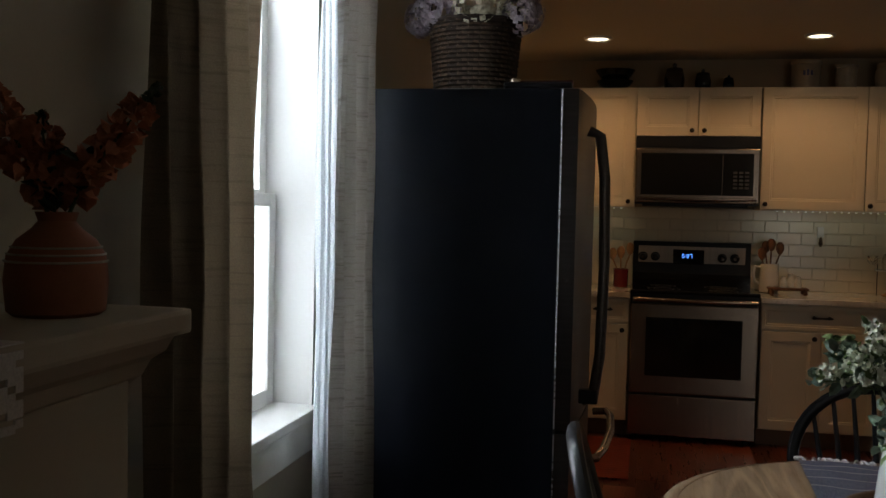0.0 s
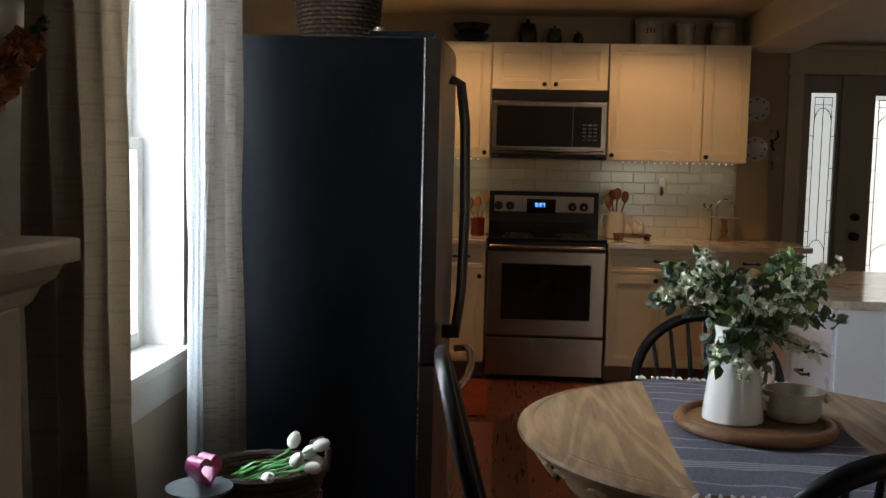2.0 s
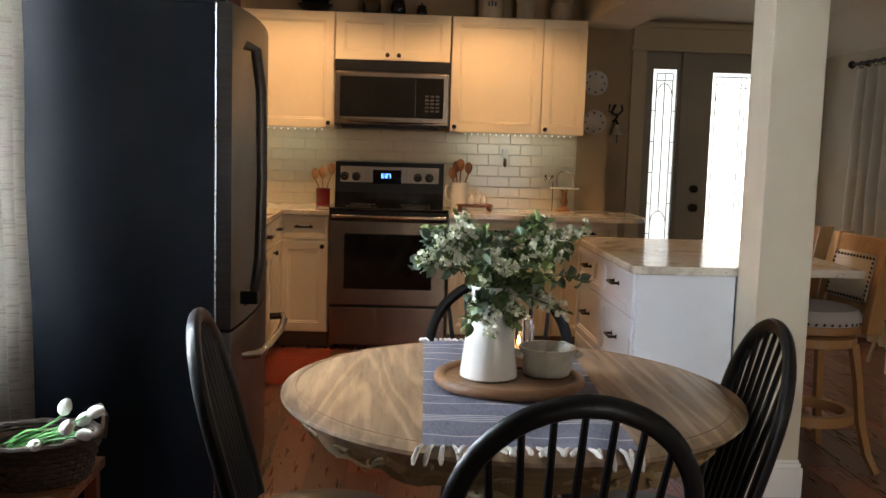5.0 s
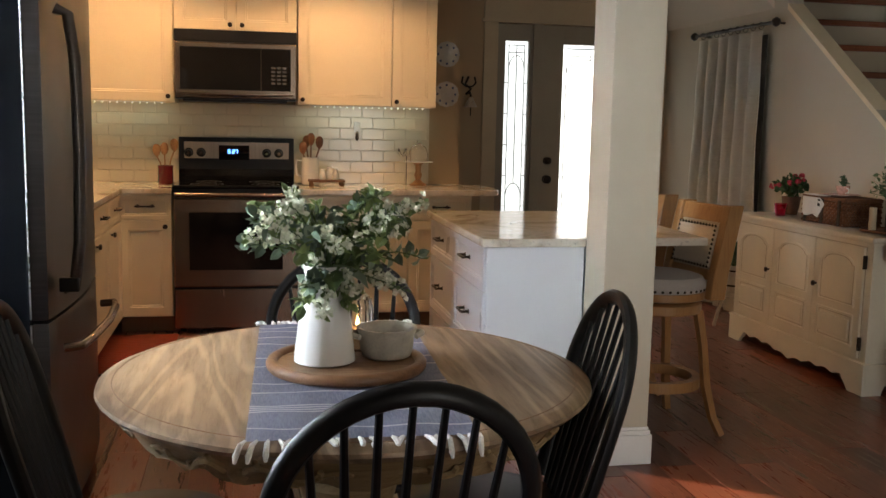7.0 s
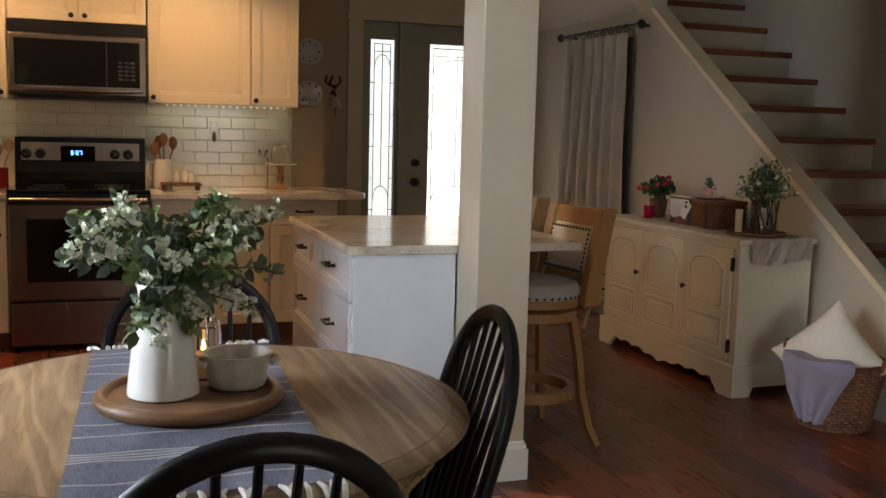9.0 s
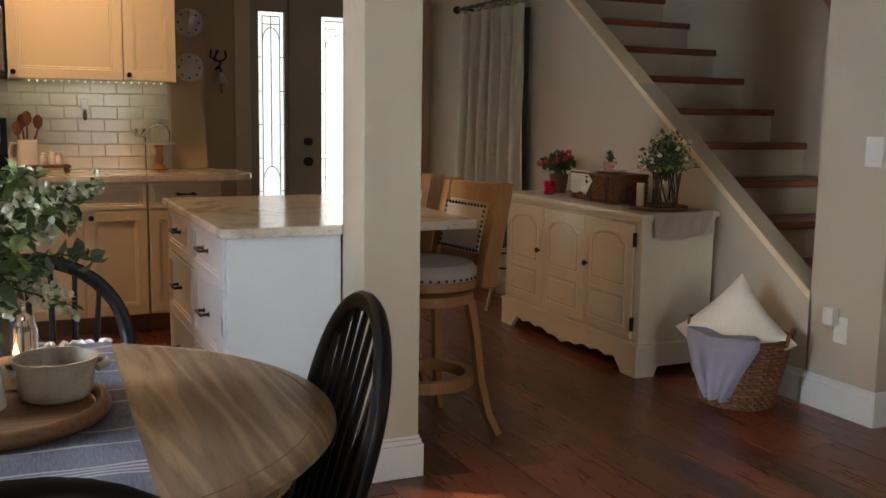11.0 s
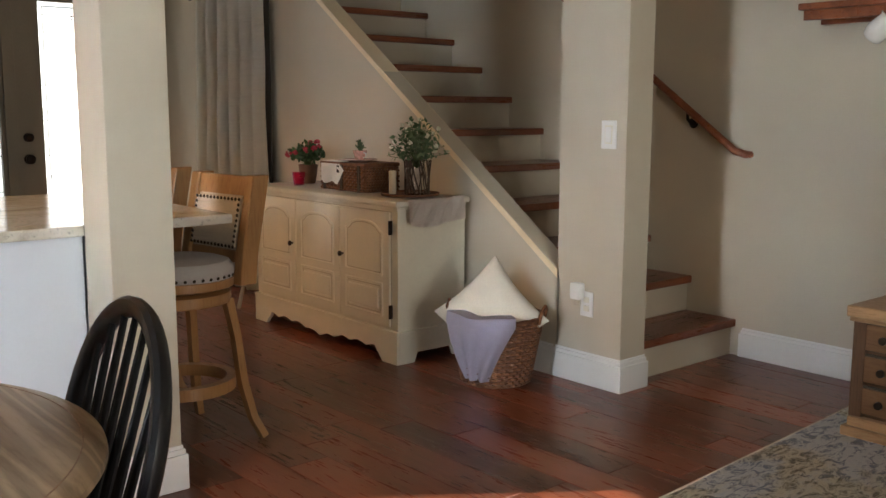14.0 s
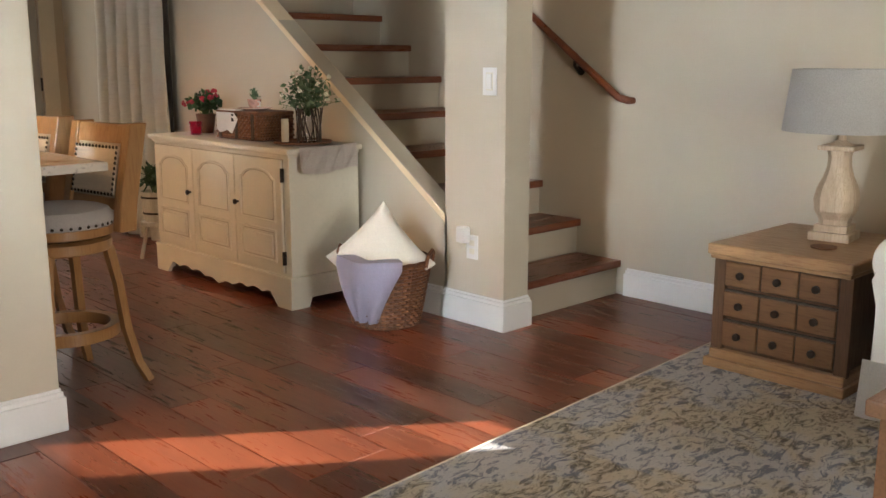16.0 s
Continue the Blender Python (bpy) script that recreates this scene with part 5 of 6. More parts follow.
for x, s in ((0.935, 1.0), (0.985, 1.2), (1.02, 1.0)):
    p = thing("salt_shaker", "small white ceramic shaker", "shaker", x, -0.30 + 0.03 * (s - 1) * 5, CZ + 0.0425, group="white shakers on the riser")
    part("body", lathe([(0.02 * s, 0), (0.023 * s, 0.004), (0.022 * s, 0.04 * s), (0.015 * s, 0.052 * s), (0.014 * s, 0.058 * s)], 20), CERAMIC, p, "", True)
    part("cap", lathe([(0.016 * s, 0.058 * s), (0.016 * s, 0.066 * s), (0.005, 0.073 * s)], 16), CERAMIC, p, "", True)
ck = thing("cake_stand", "wooden pedestal stand with a glass dome", "cake stand", 1.60, -0.16, CZ)
part("pedestal", lathe([(0.055, 0), (0.058, 0.008), (0.035, 0.02), (0.018, 0.04), (0.028, 0.07), (0.018, 0.10), (0.022, 0.14), (0.04, 0.155)], 28), UTW, ck, "turned wooden foot", True)
part("plate", lathe([(0.04, 0.155), (0.10, 0.158), (0.103, 0.166), (0.0, 0.166)], 36), CERAMIC, ck, "", True)
part("dome", lathe([(0.062, 0.167), (0.064, 0.23), (0.05, 0.265), (0.02, 0.285), (0.008, 0.29), (0.012, 0.305), (0.006, 0.312)], 28), GLASS, ck, "clear glass dome", True)
sh = thing("wire_stand", "small glass cup on a thin wire stand", "ornament", 1.50, -0.08, CZ)
part("cup", lathe([(0.02, 0.20), (0.03, 0.215), (0.032, 0.25), (0.029, 0.25), (0.0, 0.205)], 20), GLASS, sh, "", True)
part("wire", tube([(0.03, 0, 0), (0.03, 0, 0.20), (0.0, 0, 0.198)], 0.003, 6), IRON, sh)
hk = thing("wall_hook", "white night light on the tile wall", "night light", 1.19, -0.012, 1.20)
part("plate", box(-0.02, 0.02, -0.012, 0, 0.06, 0.13, 0.003), TRIM, hk)
part("drop", lathe([(0.006, 0), (0.014, 0.02), (0.010, 0.05), (0.004, 0.065)], 12, None, pose(0, -0.02, 0)), STEEL, hk, "", True)

# backsplash tiles, running bond
bs = structure("backsplash", box(-0.6, 1.70, -0.006, -0.0005, CZ, UB), GROUT, "cream glazed brick-tile backsplash")
tw, th = 0.152, 0.076
tile_me = None
for r in range(7):
    for k in range(16):
        x = -0.60 + tw * k + (tw / 2 if r % 2 else 0)
        if x + tw > 1.70:
            continue
        if tile_me is None:
            o = part("tile", box(0.0015, tw - 0.0015, -0.012, -0.0055, 0.0015, th - 0.0015, 0.002, seg=1), TILE, bs)
            tile_me = o.data
        else:
            o = new("tile", tile_me)
            o.parent = bs
        o.location = (x, 0, CZ + th * r)

# lights set into the ceiling, and the strips under the wall cabinets
for x, y in DOWNLIGHTS:
    d = thing("recessed_light", "lit recessed ceiling light with white trim", "ceiling light", x, y, HC, group="recessed ceiling lights")
    part("trim", tube([(0.074 * math.cos(2 * math.pi * k / 36), 0.074 * math.sin(2 * math.pi * k / 36), -0.001) for k in range(37)], [0.012] * 37, 8), TRIM, d, "", True)
    part("lens", lathe([(0.066, -0.004), (0.066, -0.001)], 32), LAMPGLOW, d)
for x0, x1 in ((-0.60, -0.06), (0.86, 1.62)):
    s = thing("light_strip", "row of greenish led dots under the wall cabinet", "light strip", 0, 0, 0, group="under-cabinet light strips")
    part("tape", box(x0, x1, -0.305, -0.298, UB - 0.006, UB - 0.0005), TRIM, s)
    bm = bmesh.new()
    n = int((x1 - x0) / 0.042)
    for k in range(n):
        xx = x0 + (x1 - x0) * (k + 0.5) / n
        lathe([(0.0036, 0), (0.0036, 0.004), (0.002, 0.006)], 8, bm, Matrix.Translation((xx, -0.299, UB - 0.009)) @ pose(0, 0, 0, 90, 0, 0))
    tagged(part("led", bm, LEDGLOW, s, "glowing led dots"), kind="stuff")


def rag_mat():
    m = thing("floor_mat", "rust red chenille kitchen mat", "mat", -0.17, -1.15, 0.0)
    def f(u, v):
        x, y = -0.20 + 0.40 * u, -0.46 + 0.92 * v
        return (x, y, 0.012 + 0.003 * math.sin(y * 150) + 0.002 * noise.noise((x * 30, y * 30, 1)))
    part("weave", sheet(f, 20, 90, None, 0.010), REDMAT, m, "", True)


rag_mat()

# plates and a bell on the wall by the entrance
for z in (1.81, 1.535):
    pl = thing("wall_plate", "white and blue scalloped plate hung on the wall", "plate", 1.815, -0.004, z, group="hung plates")
    m = pose(0, 0, 0, 90, 0, 0)
    part("plate", lathe([(0.035, 0), (0.045, 0.004), (0.085, 0.016), (0.09, 0.02), (0.084, 0.02), (0.045, 0.009), (0.0, 0.008)], 12, None, m), paint("old_china", (0.50, 0.48, 0.44), 0.2), pl, "", True)
    bm = bmesh.new()
    for k in range(8):
        a = 2 * math.pi * k / 8
        lathe([(0.009, 0.0), (0.006, 0.003)], 6, bm, Matrix.Translation((0.064 * math.cos(a), -0.0165, 0.064 * math.sin(a))) @ m)
    tagged(part("motif", bm, paint("blue_motif", (0.16, 0.18, 0.28), 0.2), pl), kind="stuff")
bell = thing("wall_bell", "cast iron wall bell on a scrolled bracket", "bell", 2.24, WY, 1.56)
part("bracket", tube([(0, -0.005, 0.16), (-0.03, -0.01, 0.10), (0.02, -0.01, 0.06), (-0.02, -0.02, 0.02), (0.0, -0.06, 0.03), (0.0, -0.10, 0.0)], 0.010, 8), IRON, bell, "", True)
part("scroll", tube([(-0.05, -0.01, 0.16), (-0.06, -0.01, 0.11), (-0.02, -0.01, 0.08), (0.03, -0.01, 0.08), (0.06, -0.01, 0.11), (0.05, -0.01, 0.16)], 0.008, 8), IRON, bell, "", True)
part("cup", lathe([(0.055, -0.09), (0.048, -0.075), (0.03, -0.04), (0.018, -0.015), (0.004, -0.01)], 20, None, pose(0, -0.10, 0.0)), STONEWARE, bell, "pale metal bell", True)
part("cord", tube([(0, -0.10, -0.08), (0, -0.10, -0.16)], 0.004, 6), IRON, bell)


# ---- bar stools ----
NAIL = paint("aged_nailhead", (0.05, 0.035, 0.02), 0.35, 0.2, 30, 100, 0.0, 0.7)


def bar_stool(x, y, rz, label):
    """Swivel stool; its sitter would look along +y."""
    s = thing("bar_stool", label, "bar stool", x, y, 0, rz, "bar stools at the breakfast bar")
    for sx in (-1, 1):
        for sy in (-1, 1):
            part("leg", tube([(0.125 * sx, 0.125 * sy, 0.545), (0.145 * sx, 0.145 * sy, 0.40), (0.16 * sx, 0.16 * sy, 0.22), (0.185 * sx, 0.185 * sy, 0.08), (0.215 * sx, 0.215 * sy, 0.0)], [0.024, 0.022, 0.022, 0.021, 0.019], 4), STOOLWOOD, s)
    prof = [(0.20, 0.20), (0.20, 0.245), (0.165, 0.245), (0.165, 0.20), (0.20, 0.20)]
    bm = bmesh.new()
    n = 40
    rings = [[bm.verts.new((r * math.cos(2 * math.pi * k / n), r * math.sin(2 * math.pi * k / n), z)) for k in range(n)] for r, z in prof[:4]]
    for a in range(4):
        for k in range(n):
            bm.faces.new((rings[a][k], rings[a][(k + 1) % n], rings[(a + 1) % 4][(k + 1) % n], rings[(a + 1) % 4][k]))
    part("foot_ring", bm, STOOLWOOD, s, "", True)
    part("base_ring", lathe([(0.185, 0.535), (0.19, 0.54), (0.19, 0.575), (0.18, 0.58)], 40), STOOLWOOD, s, "", True)
    part("swivel", lathe([(0.13, 0.58), (0.13, 0.595)], 24), IRON, s)
    part("seat_frame", lathe([(0.195, 0.594), (0.205, 0.60), (0.205, 0.63), (0.195, 0.633)], 40), STOOLWOOD, s, "", True)
    seat = part("seat", lathe([(0.20, 0.632), (0.207, 0.645), (0.205, 0.67), (0.185, 0.695), (0.12, 0.708), (0.0, 0.712)], 40), SEATLINEN, s, "grey upholstered round seat", True)
    for k in range(40):
        a = 2 * math.pi * k / 40
        part("nailhead", lathe([(0.007, 0), (0.005, 0.004), (0.001, 0.006)], 6, None, Matrix.Translation((0.2055 * math.cos(a), 0.2055 * math.sin(a), 0.643)) @ pose(0, 0, 0, 0, 90, math.degrees(a))), NAIL, seat)

    def on(u, d, h):     # leaning back: across, outward, above the seat frame
        return Vector((u, -0.165 - 0.20 * max(0, h - 0.05) - d, 0.60 + h))

    for sx in (-1, 1):
        bm = bmesh.new()
        pr = [(-0.03, 0.0), (0.03, 0.0), (0.035, 0.02)]
        row = []
        for h in (0.0, 0.10, 0.20, 0.30, 0.38, 0.408):
            c = [on(sx * 0.175 - 0.024, -0.03, h), on(sx * 0.175 + 0.024, -0.03, h), on(sx * 0.175 + 0.024, 0.045, h), on(sx * 0.175 - 0.024, 0.045, h)]
            row.append([bm.verts.new(p) for p in c])
        for a, b in zip(row, row[1:]):
            for k in range(4):
                bm.faces.new((a[k], a[(k + 1) % 4], b[(k + 1) % 4], b[k]))
        bm.faces.new(row[0][::-1])
        bm.faces.new(row[-1])
        bmesh.ops.bevel(bm, geom=list(bm.edges), offset=0.004, segments=1, affect="EDGES")
        part("back_post", bm, STOOLWOOD, s)

    def slab(h0, h1, w, d0, d1, bev=0.004):
        bm = bmesh.new()
        q = [on(-w, d0, h0), on(w, d0, h0), on(w, d1, h0), on(-w, d1, h0), on(-w, d0, h1), on(w, d0, h1), on(w, d1, h1), on(-w, d1, h1)]
        v = [bm.verts.new(p) for p in q]
        for f in ((0, 1, 2, 3), (4, 7, 6, 5), (0, 4, 5, 1), (1, 5, 6, 2), (2, 6, 7, 3), (3, 7, 4, 0)):
            bm.faces.new([v[i] for i in f])
        bmesh.ops.bevel(bm, geom=list(bm.edges), offset=bev, segments=2, affect="EDGES")
        return bm

    part("top_rail", slab(0.33, 0.402, 0.153, -0.02, 0.02), STOOLWOOD, s)
    part("lower_rail", slab(0.08, 0.125, 0.153, -0.015, 0.02), STOOLWOOD, s)
    pad = part("back_pad", slab(0.126, 0.329, 0.15, -0.032, 0.045, 0.012), LINEN, s, "natural linen back panel with nailheads", True)
    bm = bmesh.new()
    for d, sg in ((-0.033, 1), (0.046, -1)):
        spots = [(-0.135 + 0.27 * k / 12, h) for k in range(13) for h in (0.14, 0.316)] + [(u, 0.14 + 0.176 * k / 9) for k in range(1, 9) for u in (-0.135, 0.135)]
        for u, h in spots:
            lathe([(0.0075, 0), (0.005, 0.004), (0.001, 0.006)], 6, bm, Matrix.Translation(on(u, d, h)) @ pose(0, 0, 0, -90 * sg, 0, 0))
    tagged(part("nailhead_row", bm, NAIL, pad), kind="stuff")


bar_stool(2.238, -2.765, 98, "honey oak swivel bar stool with nailhead-trimmed linen back")
bar_stool(2.238, -2.12, 95, "honey oak swivel bar stool farther along the bar")


# ---- sideboard ----
def sideboard():
    s = thing("sideboard", "cream painted three-door sideboard with scalloped plinth", "sideboard")
    x0, x1, y0, y1 = 3.52, 3.955, -2.45, -1.09
    part("body", box(x0, x1, y0, y1, 0.135, 0.775), SBPAINT, s)
    part("top", box(x0 - 0.03, x1 + 0.01, y0 - 0.03, y1 + 0.03, 0.785, 0.812, 0.009, seg=3), SBPAINT, s)
    part("cornice", box(x0 - 0.012, x1, y0 - 0.012, y1 + 0.012, 0.768, 0.7855, 0.006), SBPAINT, s)
    # plinth with bracket feet and a scalloped edge
    L = y1 - y0 + 0.03

    def edge(u):
        if u < 0.09 or u > 0.91:
            return 0.0
        w = (u - 0.09) / 0.82
        c = abs(w - 0.5) * 2
        if c > 0.9:
            return 0.05 * math.sin((1 - c) / 0.1 * math.pi / 2)
        return 0.055 + 0.016 * abs(math.sin(c * 12.5)) - 0.028 * math.exp(-(c / 0.28) ** 2)

    poly = [(y0 - 0.015 + L * k / 90, edge(k / 90)) for k in range(91)] + [(y1 + 0.015, 0.15), (y0 - 0.015, 0.15)]
    part("plinth", prism(poly, "x", x0 - 0.018, x0 + 0.004), SBPAINT, s)
    part("plinth_moulding", box(x0 - 0.022, x0 + 0.002, y0 - 0.019, y1 + 0.019, 0.15, 0.165, 0.004), SBPAINT, s)
    for yy in (y0 - 0.017, y1 + 0.001):
        part("plinth_side", prism([(x0 - 0.002, 0), (x0 + 0.09, 0), (x0 + 0.11, 0.05), (x1 - 0.11, 0.05), (x1 - 0.09, 0), (x1, 0), (x1, 0.15), (x0 - 0.002, 0.15)], "y", yy, yy + 0.016), SBPAINT, s)
        part("side_moulding", box(x0 - 0.002, x1, yy - 0.004, yy + 0.02, 0.15, 0.165, 0.004), SBPAINT, s)
    w = (y1 - y0 - 0.07) / 3
    for k in range(3):
        a0 = y0 + 0.045 + w * k
        a1 = a0 + w - 0.006
        d = part("door", box(x0 - 0.02, x0, a0, a1, 0.185, 0.755, 0.004), SBPAINT, s, "cream door with an arched and a square panel")
        m0, m1, f = a0 + 0.055, a1 - 0.055, x0 - 0.02
        # arched panel: moulding round a raised field
        mid, hw = (m0 + m1) / 2, (m1 - m0) / 2
        top = [(mid + hw * c, 0.655 + (0.045 * math.sqrt(max(0.0, 1 - (c / 0.82) ** 2)) ** 0.8 if abs(c) < 0.82 else 0.0)) for c in [1 - 2 * q / 20 for q in range(21)]]
        out = [(m0, 0.44), (m1, 0.44)] + top
        pts = [(f - 0.001, p[0], p[1]) for p in out + [out[0]]]
        part("moulding", tube(pts, 0.006, 6), SBPAINT, d, "", True)
        part("glaze_line", tube([(f, mid + (p[1] - mid) * 0.90, 0.57 + (p[2] - 0.57) * 0.93) for p in pts], 0.0022, 5), GLAZE, d, "thin brown glaze in the groove")
        sq = [(m0, 0.235), (m1, 0.235), (m1, 0.395), (m0, 0.395)]
        part("moulding", tube([(f - 0.001, *p) for p in sq + [sq[0]]], 0.006, 6), SBPAINT, d)
        part("glaze_line", tube([(f, mid + (p[0] - mid) * 0.88, 0.315 + (p[1] - 0.315) * 0.84) for p in sq + [sq[0]]], 0.0022, 5), GLAZE, d, "thin brown glaze in the groove")
        part("glaze_edge", tube([(f + 0.012, y, z) for y, z in ((a0 - 0.003, 0.185), (a0 - 0.003, 0.757), (a1 + 0.003, 0.757), (a1 + 0.003, 0.185), (a0 - 0.003, 0.185))], 0.0028, 5), GLAZE, d, "brown glaze round the door edge")
        part("panel", box(f - 0.010, f + 0.001, m0 + 0.025, m1 - 0.025, 0.262, 0.368, 0.008), SBPAINT, d)
        ky = (a0 + 0.03) if k == 2 else (a1 - 0.03)
        if k in (0, 2):
            ky = a0 + 0.028 if k == 2 else a1 - 0.028
            part("knob", tube([(f, ky, 0.51), (f - 0.012, ky, 0.51), (f - 0.018, ky, 0.51), (f - 0.026, ky, 0.51), (f - 0.03, ky, 0.51)], [0.006, 0.006, 0.015, 0.014, 0.006], 12), IRON, d, "dark knob", True)
    for z in (0.26, 0.68):
        part("hinge", box(x0 - 0.026, x0 - 0.005, y0 + 0.034, y0 + 0.044, z - 0.035, z + 0.035, 0.003), IRON, s)


sideboard()
SZ = 0.8125


def sb_runner():
    t = thing("sideboard_runner", "pale pink printed runner with a folded hanging end", "table runner")

    def f(u, v):
        y = -2.56 + 1.42 * u
        x = 3.56 + 0.36 * v
        z = SZ + 0.003 + 0.001 * math.sin(y * 40 + x * 30)
        if y < -2.485:
            z = SZ + 0.003 - (-2.485 - y) * 1.5
            y = -2.485 - 0.012 * math.sin(min(1, (-2.485 - y) * 20) * 1.5) - 0.004 * math.sin(x * 40)
        return (x, y, z)
    part("cloth", sheet(f, 90, 14, None, 0.003), PINKCLOTH, t, "", True)
    t2 = part("fold", sheet(lambda u, v: (3.57 + 0.34 * v, -2.497 - 0.006 * math.sin(v * 22 + u * 4), SZ - 0.0 - 0.12 * u - 0.012 * math.sin(v * 5)), 10, 40, None, 0.006), PINKCLOTH, t, "", True)


sb_runner()
SC = SZ + 0.0065


def small_plant(name, label, x, y, z, n, spread, h, mat, seed, flower=None, L=0.03, W=0.02, cat="plant", droop=0.0):
    rnd = random.Random(seed)
    t = thing(name, label, cat, x, y, z)
    lf, fl, st = bmesh.new(), bmesh.new(), bmesh.new()
    for k in range(n):
        a, r = 2.4 * k, spread * math.sqrt((k + 0.5) / n)
        tip = Vector((r * math.cos(a), r * math.sin(a), h * (1 - 0.6 * (r / spread) ** 2) * rnd.uniform(0.8, 1.1) - droop * r))
        mid = Vector((tip.x * 0.4, tip.y * 0.4, tip.z * 0.6))
        tube([(0, 0, -0.02), mid, tip], [0.002, 0.0018, 0.001], 5, st)
        for j in range(7):
            p = mid.lerp(tip, j / 6)
            leaf_at(lf, p, rand_dir(rnd) + Vector((0, 0, 0.2)), rand_dir(rnd), L * rnd.uniform(0.7, 1.2), W * rnd.uniform(0.7, 1.2))
        if flower and k % flower[1] == 0:
            c = tip + Vector((tip.x * 0.1, tip.y * 0.1, 0.01))
            for _ in range(flower[3]):
                leaf_at(fl, c + rand_dir(rnd) * flower[2] * 0.3, rand_dir(rnd), rand_dir(rnd), flower[2], flower[2])
    part("stem", st, STEM, t)
    tagged(part("leaf", lf, mat, t), kind="stuff")
    if flower:
        tagged(part("flower", fl, flower[0], t, flower[4]), kind="stuff")
    return t


PINKG = glass("pink_glass", (0.9, 0.15, 0.35), 0.05)
lone("flower_pot", lathe([(0.040, 0), (0.052, 0.06), (0.056, 0.10), (0.058, 0.11), (0.05, 0.11), (0.045, 0.09)], 28), wicker("brown_pot", (0.16, 0.08, 0.05), (0.30, 0.17, 0.11)), "brown woven-textured flower pot", "flower pot", 3.74, -1.31, SC, smooth=True)
small_plant("rose_plant", "small red rose bush in a pot", 3.74, -1.31, SC + 0.10, 34, 0.115, 0.14, leafy("rose_leaf", (0.012, 0.04, 0.012), (0.05, 0.11, 0.03)), 3, (leafy("rose_petal", (0.30, 0.012, 0.03), (0.52, 0.05, 0.08)), 5, 0.020, 14, "red rose blooms"), 0.04, 0.026)
gl = thing("votive_glass", "pink glass votive cup", "votive", 3.62, -1.40, SC)
part("cup", lathe([(0.026, 0), (0.03, 0.004), (0.038, 0.075), (0.035, 0.075), (0.027, 0.012), (0.0, 0.01)], 24), PINKG, gl, "", True)
part("wax", lathe([(0.026, 0.011), (0.031, 0.045), (0.0, 0.044)], 20), paint("pink_wax", (0.55, 0.06, 0.14), 0.5), gl, "", True)


def picnic():
    b = thing("picnic_basket", "brown wicker lidded basket with a white napkin", "basket", 3.73, -1.83, SC, 0)
    x0, x1, y0, y1, h = -0.11, 0.11, -0.21, 0.19, 0.13
    rows = 9
    for k in range(rows):
        z = h * (k + 0.5) / rows
        pts = []
        per = [(x0, y0), (x1, y0), (x1, y1), (x0, y1), (x0, y0)]
        for (ax, ay), (bx, by) in zip(per, per[1:]):
            n = 22
            for i in range(n):
                u = i / n
                o = 0.0035 * (1 if (i + k) % 2 else -1)
                px, py = ax + (bx - ax) * u, ay + (by - ay) * u
                pts.append((px + (o if ax == bx else 0), py + (o if ay == by else 0), z))
        pts.append(pts[0])
        part("strand", tube(pts, h / rows * 0.55, 5), WICKER, b)
    part("lid", box(x0 - 0.008, x1 + 0.008, y0 - 0.008, y1 + 0.008, h, h + 0.022, 0.008), WICKER, b)
    part("lining", box(x0 + 0.004, x1 - 0.004, y0 + 0.004, y1 - 0.004, 0.003, h), WICKER, b)
    for yy in (-0.17, -0.01, 0.15):
        part("strap", box(x0 - 0.013, x0 - 0.006, yy - 0.012, yy + 0.012, 0.0, h + 0.01, 0.002), DWICKER, b)
    part("latch", box(x0 - 0.02, x0 - 0.01, -0.005, 0.02, h - 0.035, h + 0.005, 0.002), IRON, b)
    nap = [(0.15, h + 0.012), (-0.02, h + 0.012), (-0.06, h - 0.02), (-0.03, h - 0.06), (0.0, h - 0.10), (0.06, h - 0.075), (0.15, h - 0.085)]
    n2 = thing("napkin", "white cloth napkin tucked in the basket", "napkin", 3.73, -1.83, SC)
    part("cloth", prism([(p[0] + 0.02, p[1]) for p in nap], "x", x0 - 0.019, x0 - 0.014, bev=0.0015), WHITECLOTH, n2)
    part("fold", sheet(lambda u, v: (x0 - 0.022 - 0.012 * math.sin(v * 6) * u, 0.16 - 0.17 * v, h - 0.005 - 0.07 * u - 0.02 * math.sin(v * 5) * u), 10, 16, None, 0.002), WHITECLOTH, n2, "", True)
    part("top", box(x0 - 0.014, x0 + 0.05, 0.0, 0.165, h + 0.0225, h + 0.026, 0.001), WHITECLOTH, n2)


picnic()
PT = SC + 0.1525
lone("saucer_plate", lathe([(0.04, 0), (0.06, 0.003), (0.095, 0.012), (0.092, 0.015), (0.05, 0.007), (0.0, 0.006)], 36), paint("blush_china", (0.66, 0.50, 0.44), 0.2), "blush china plate on the basket lid", "plate", 3.72, -1.86, PT, smooth=True)
tc = thing("tea_cup", "small pink patterned tea cup with a succulent", "cup", 3.72, -1.86, PT + 0.007)
part("cup", lathe([(0.018, 0), (0.024, 0.004), (0.034, 0.03), (0.038, 0.052), (0.035, 0.052), (0.02, 0.01), (0.0, 0.008)], 28), paint("pink_china", (0.62, 0.36, 0.30), 0.2, 0.3, 40), tc, "", True)
part("handle", tube([(0.0, -0.034, 0.042), (0.0, -0.056, 0.038), (0.0, -0.052, 0.018), (0.0, -0.03, 0.014)], 0.004, 6), CERAMIC, tc, "", True)
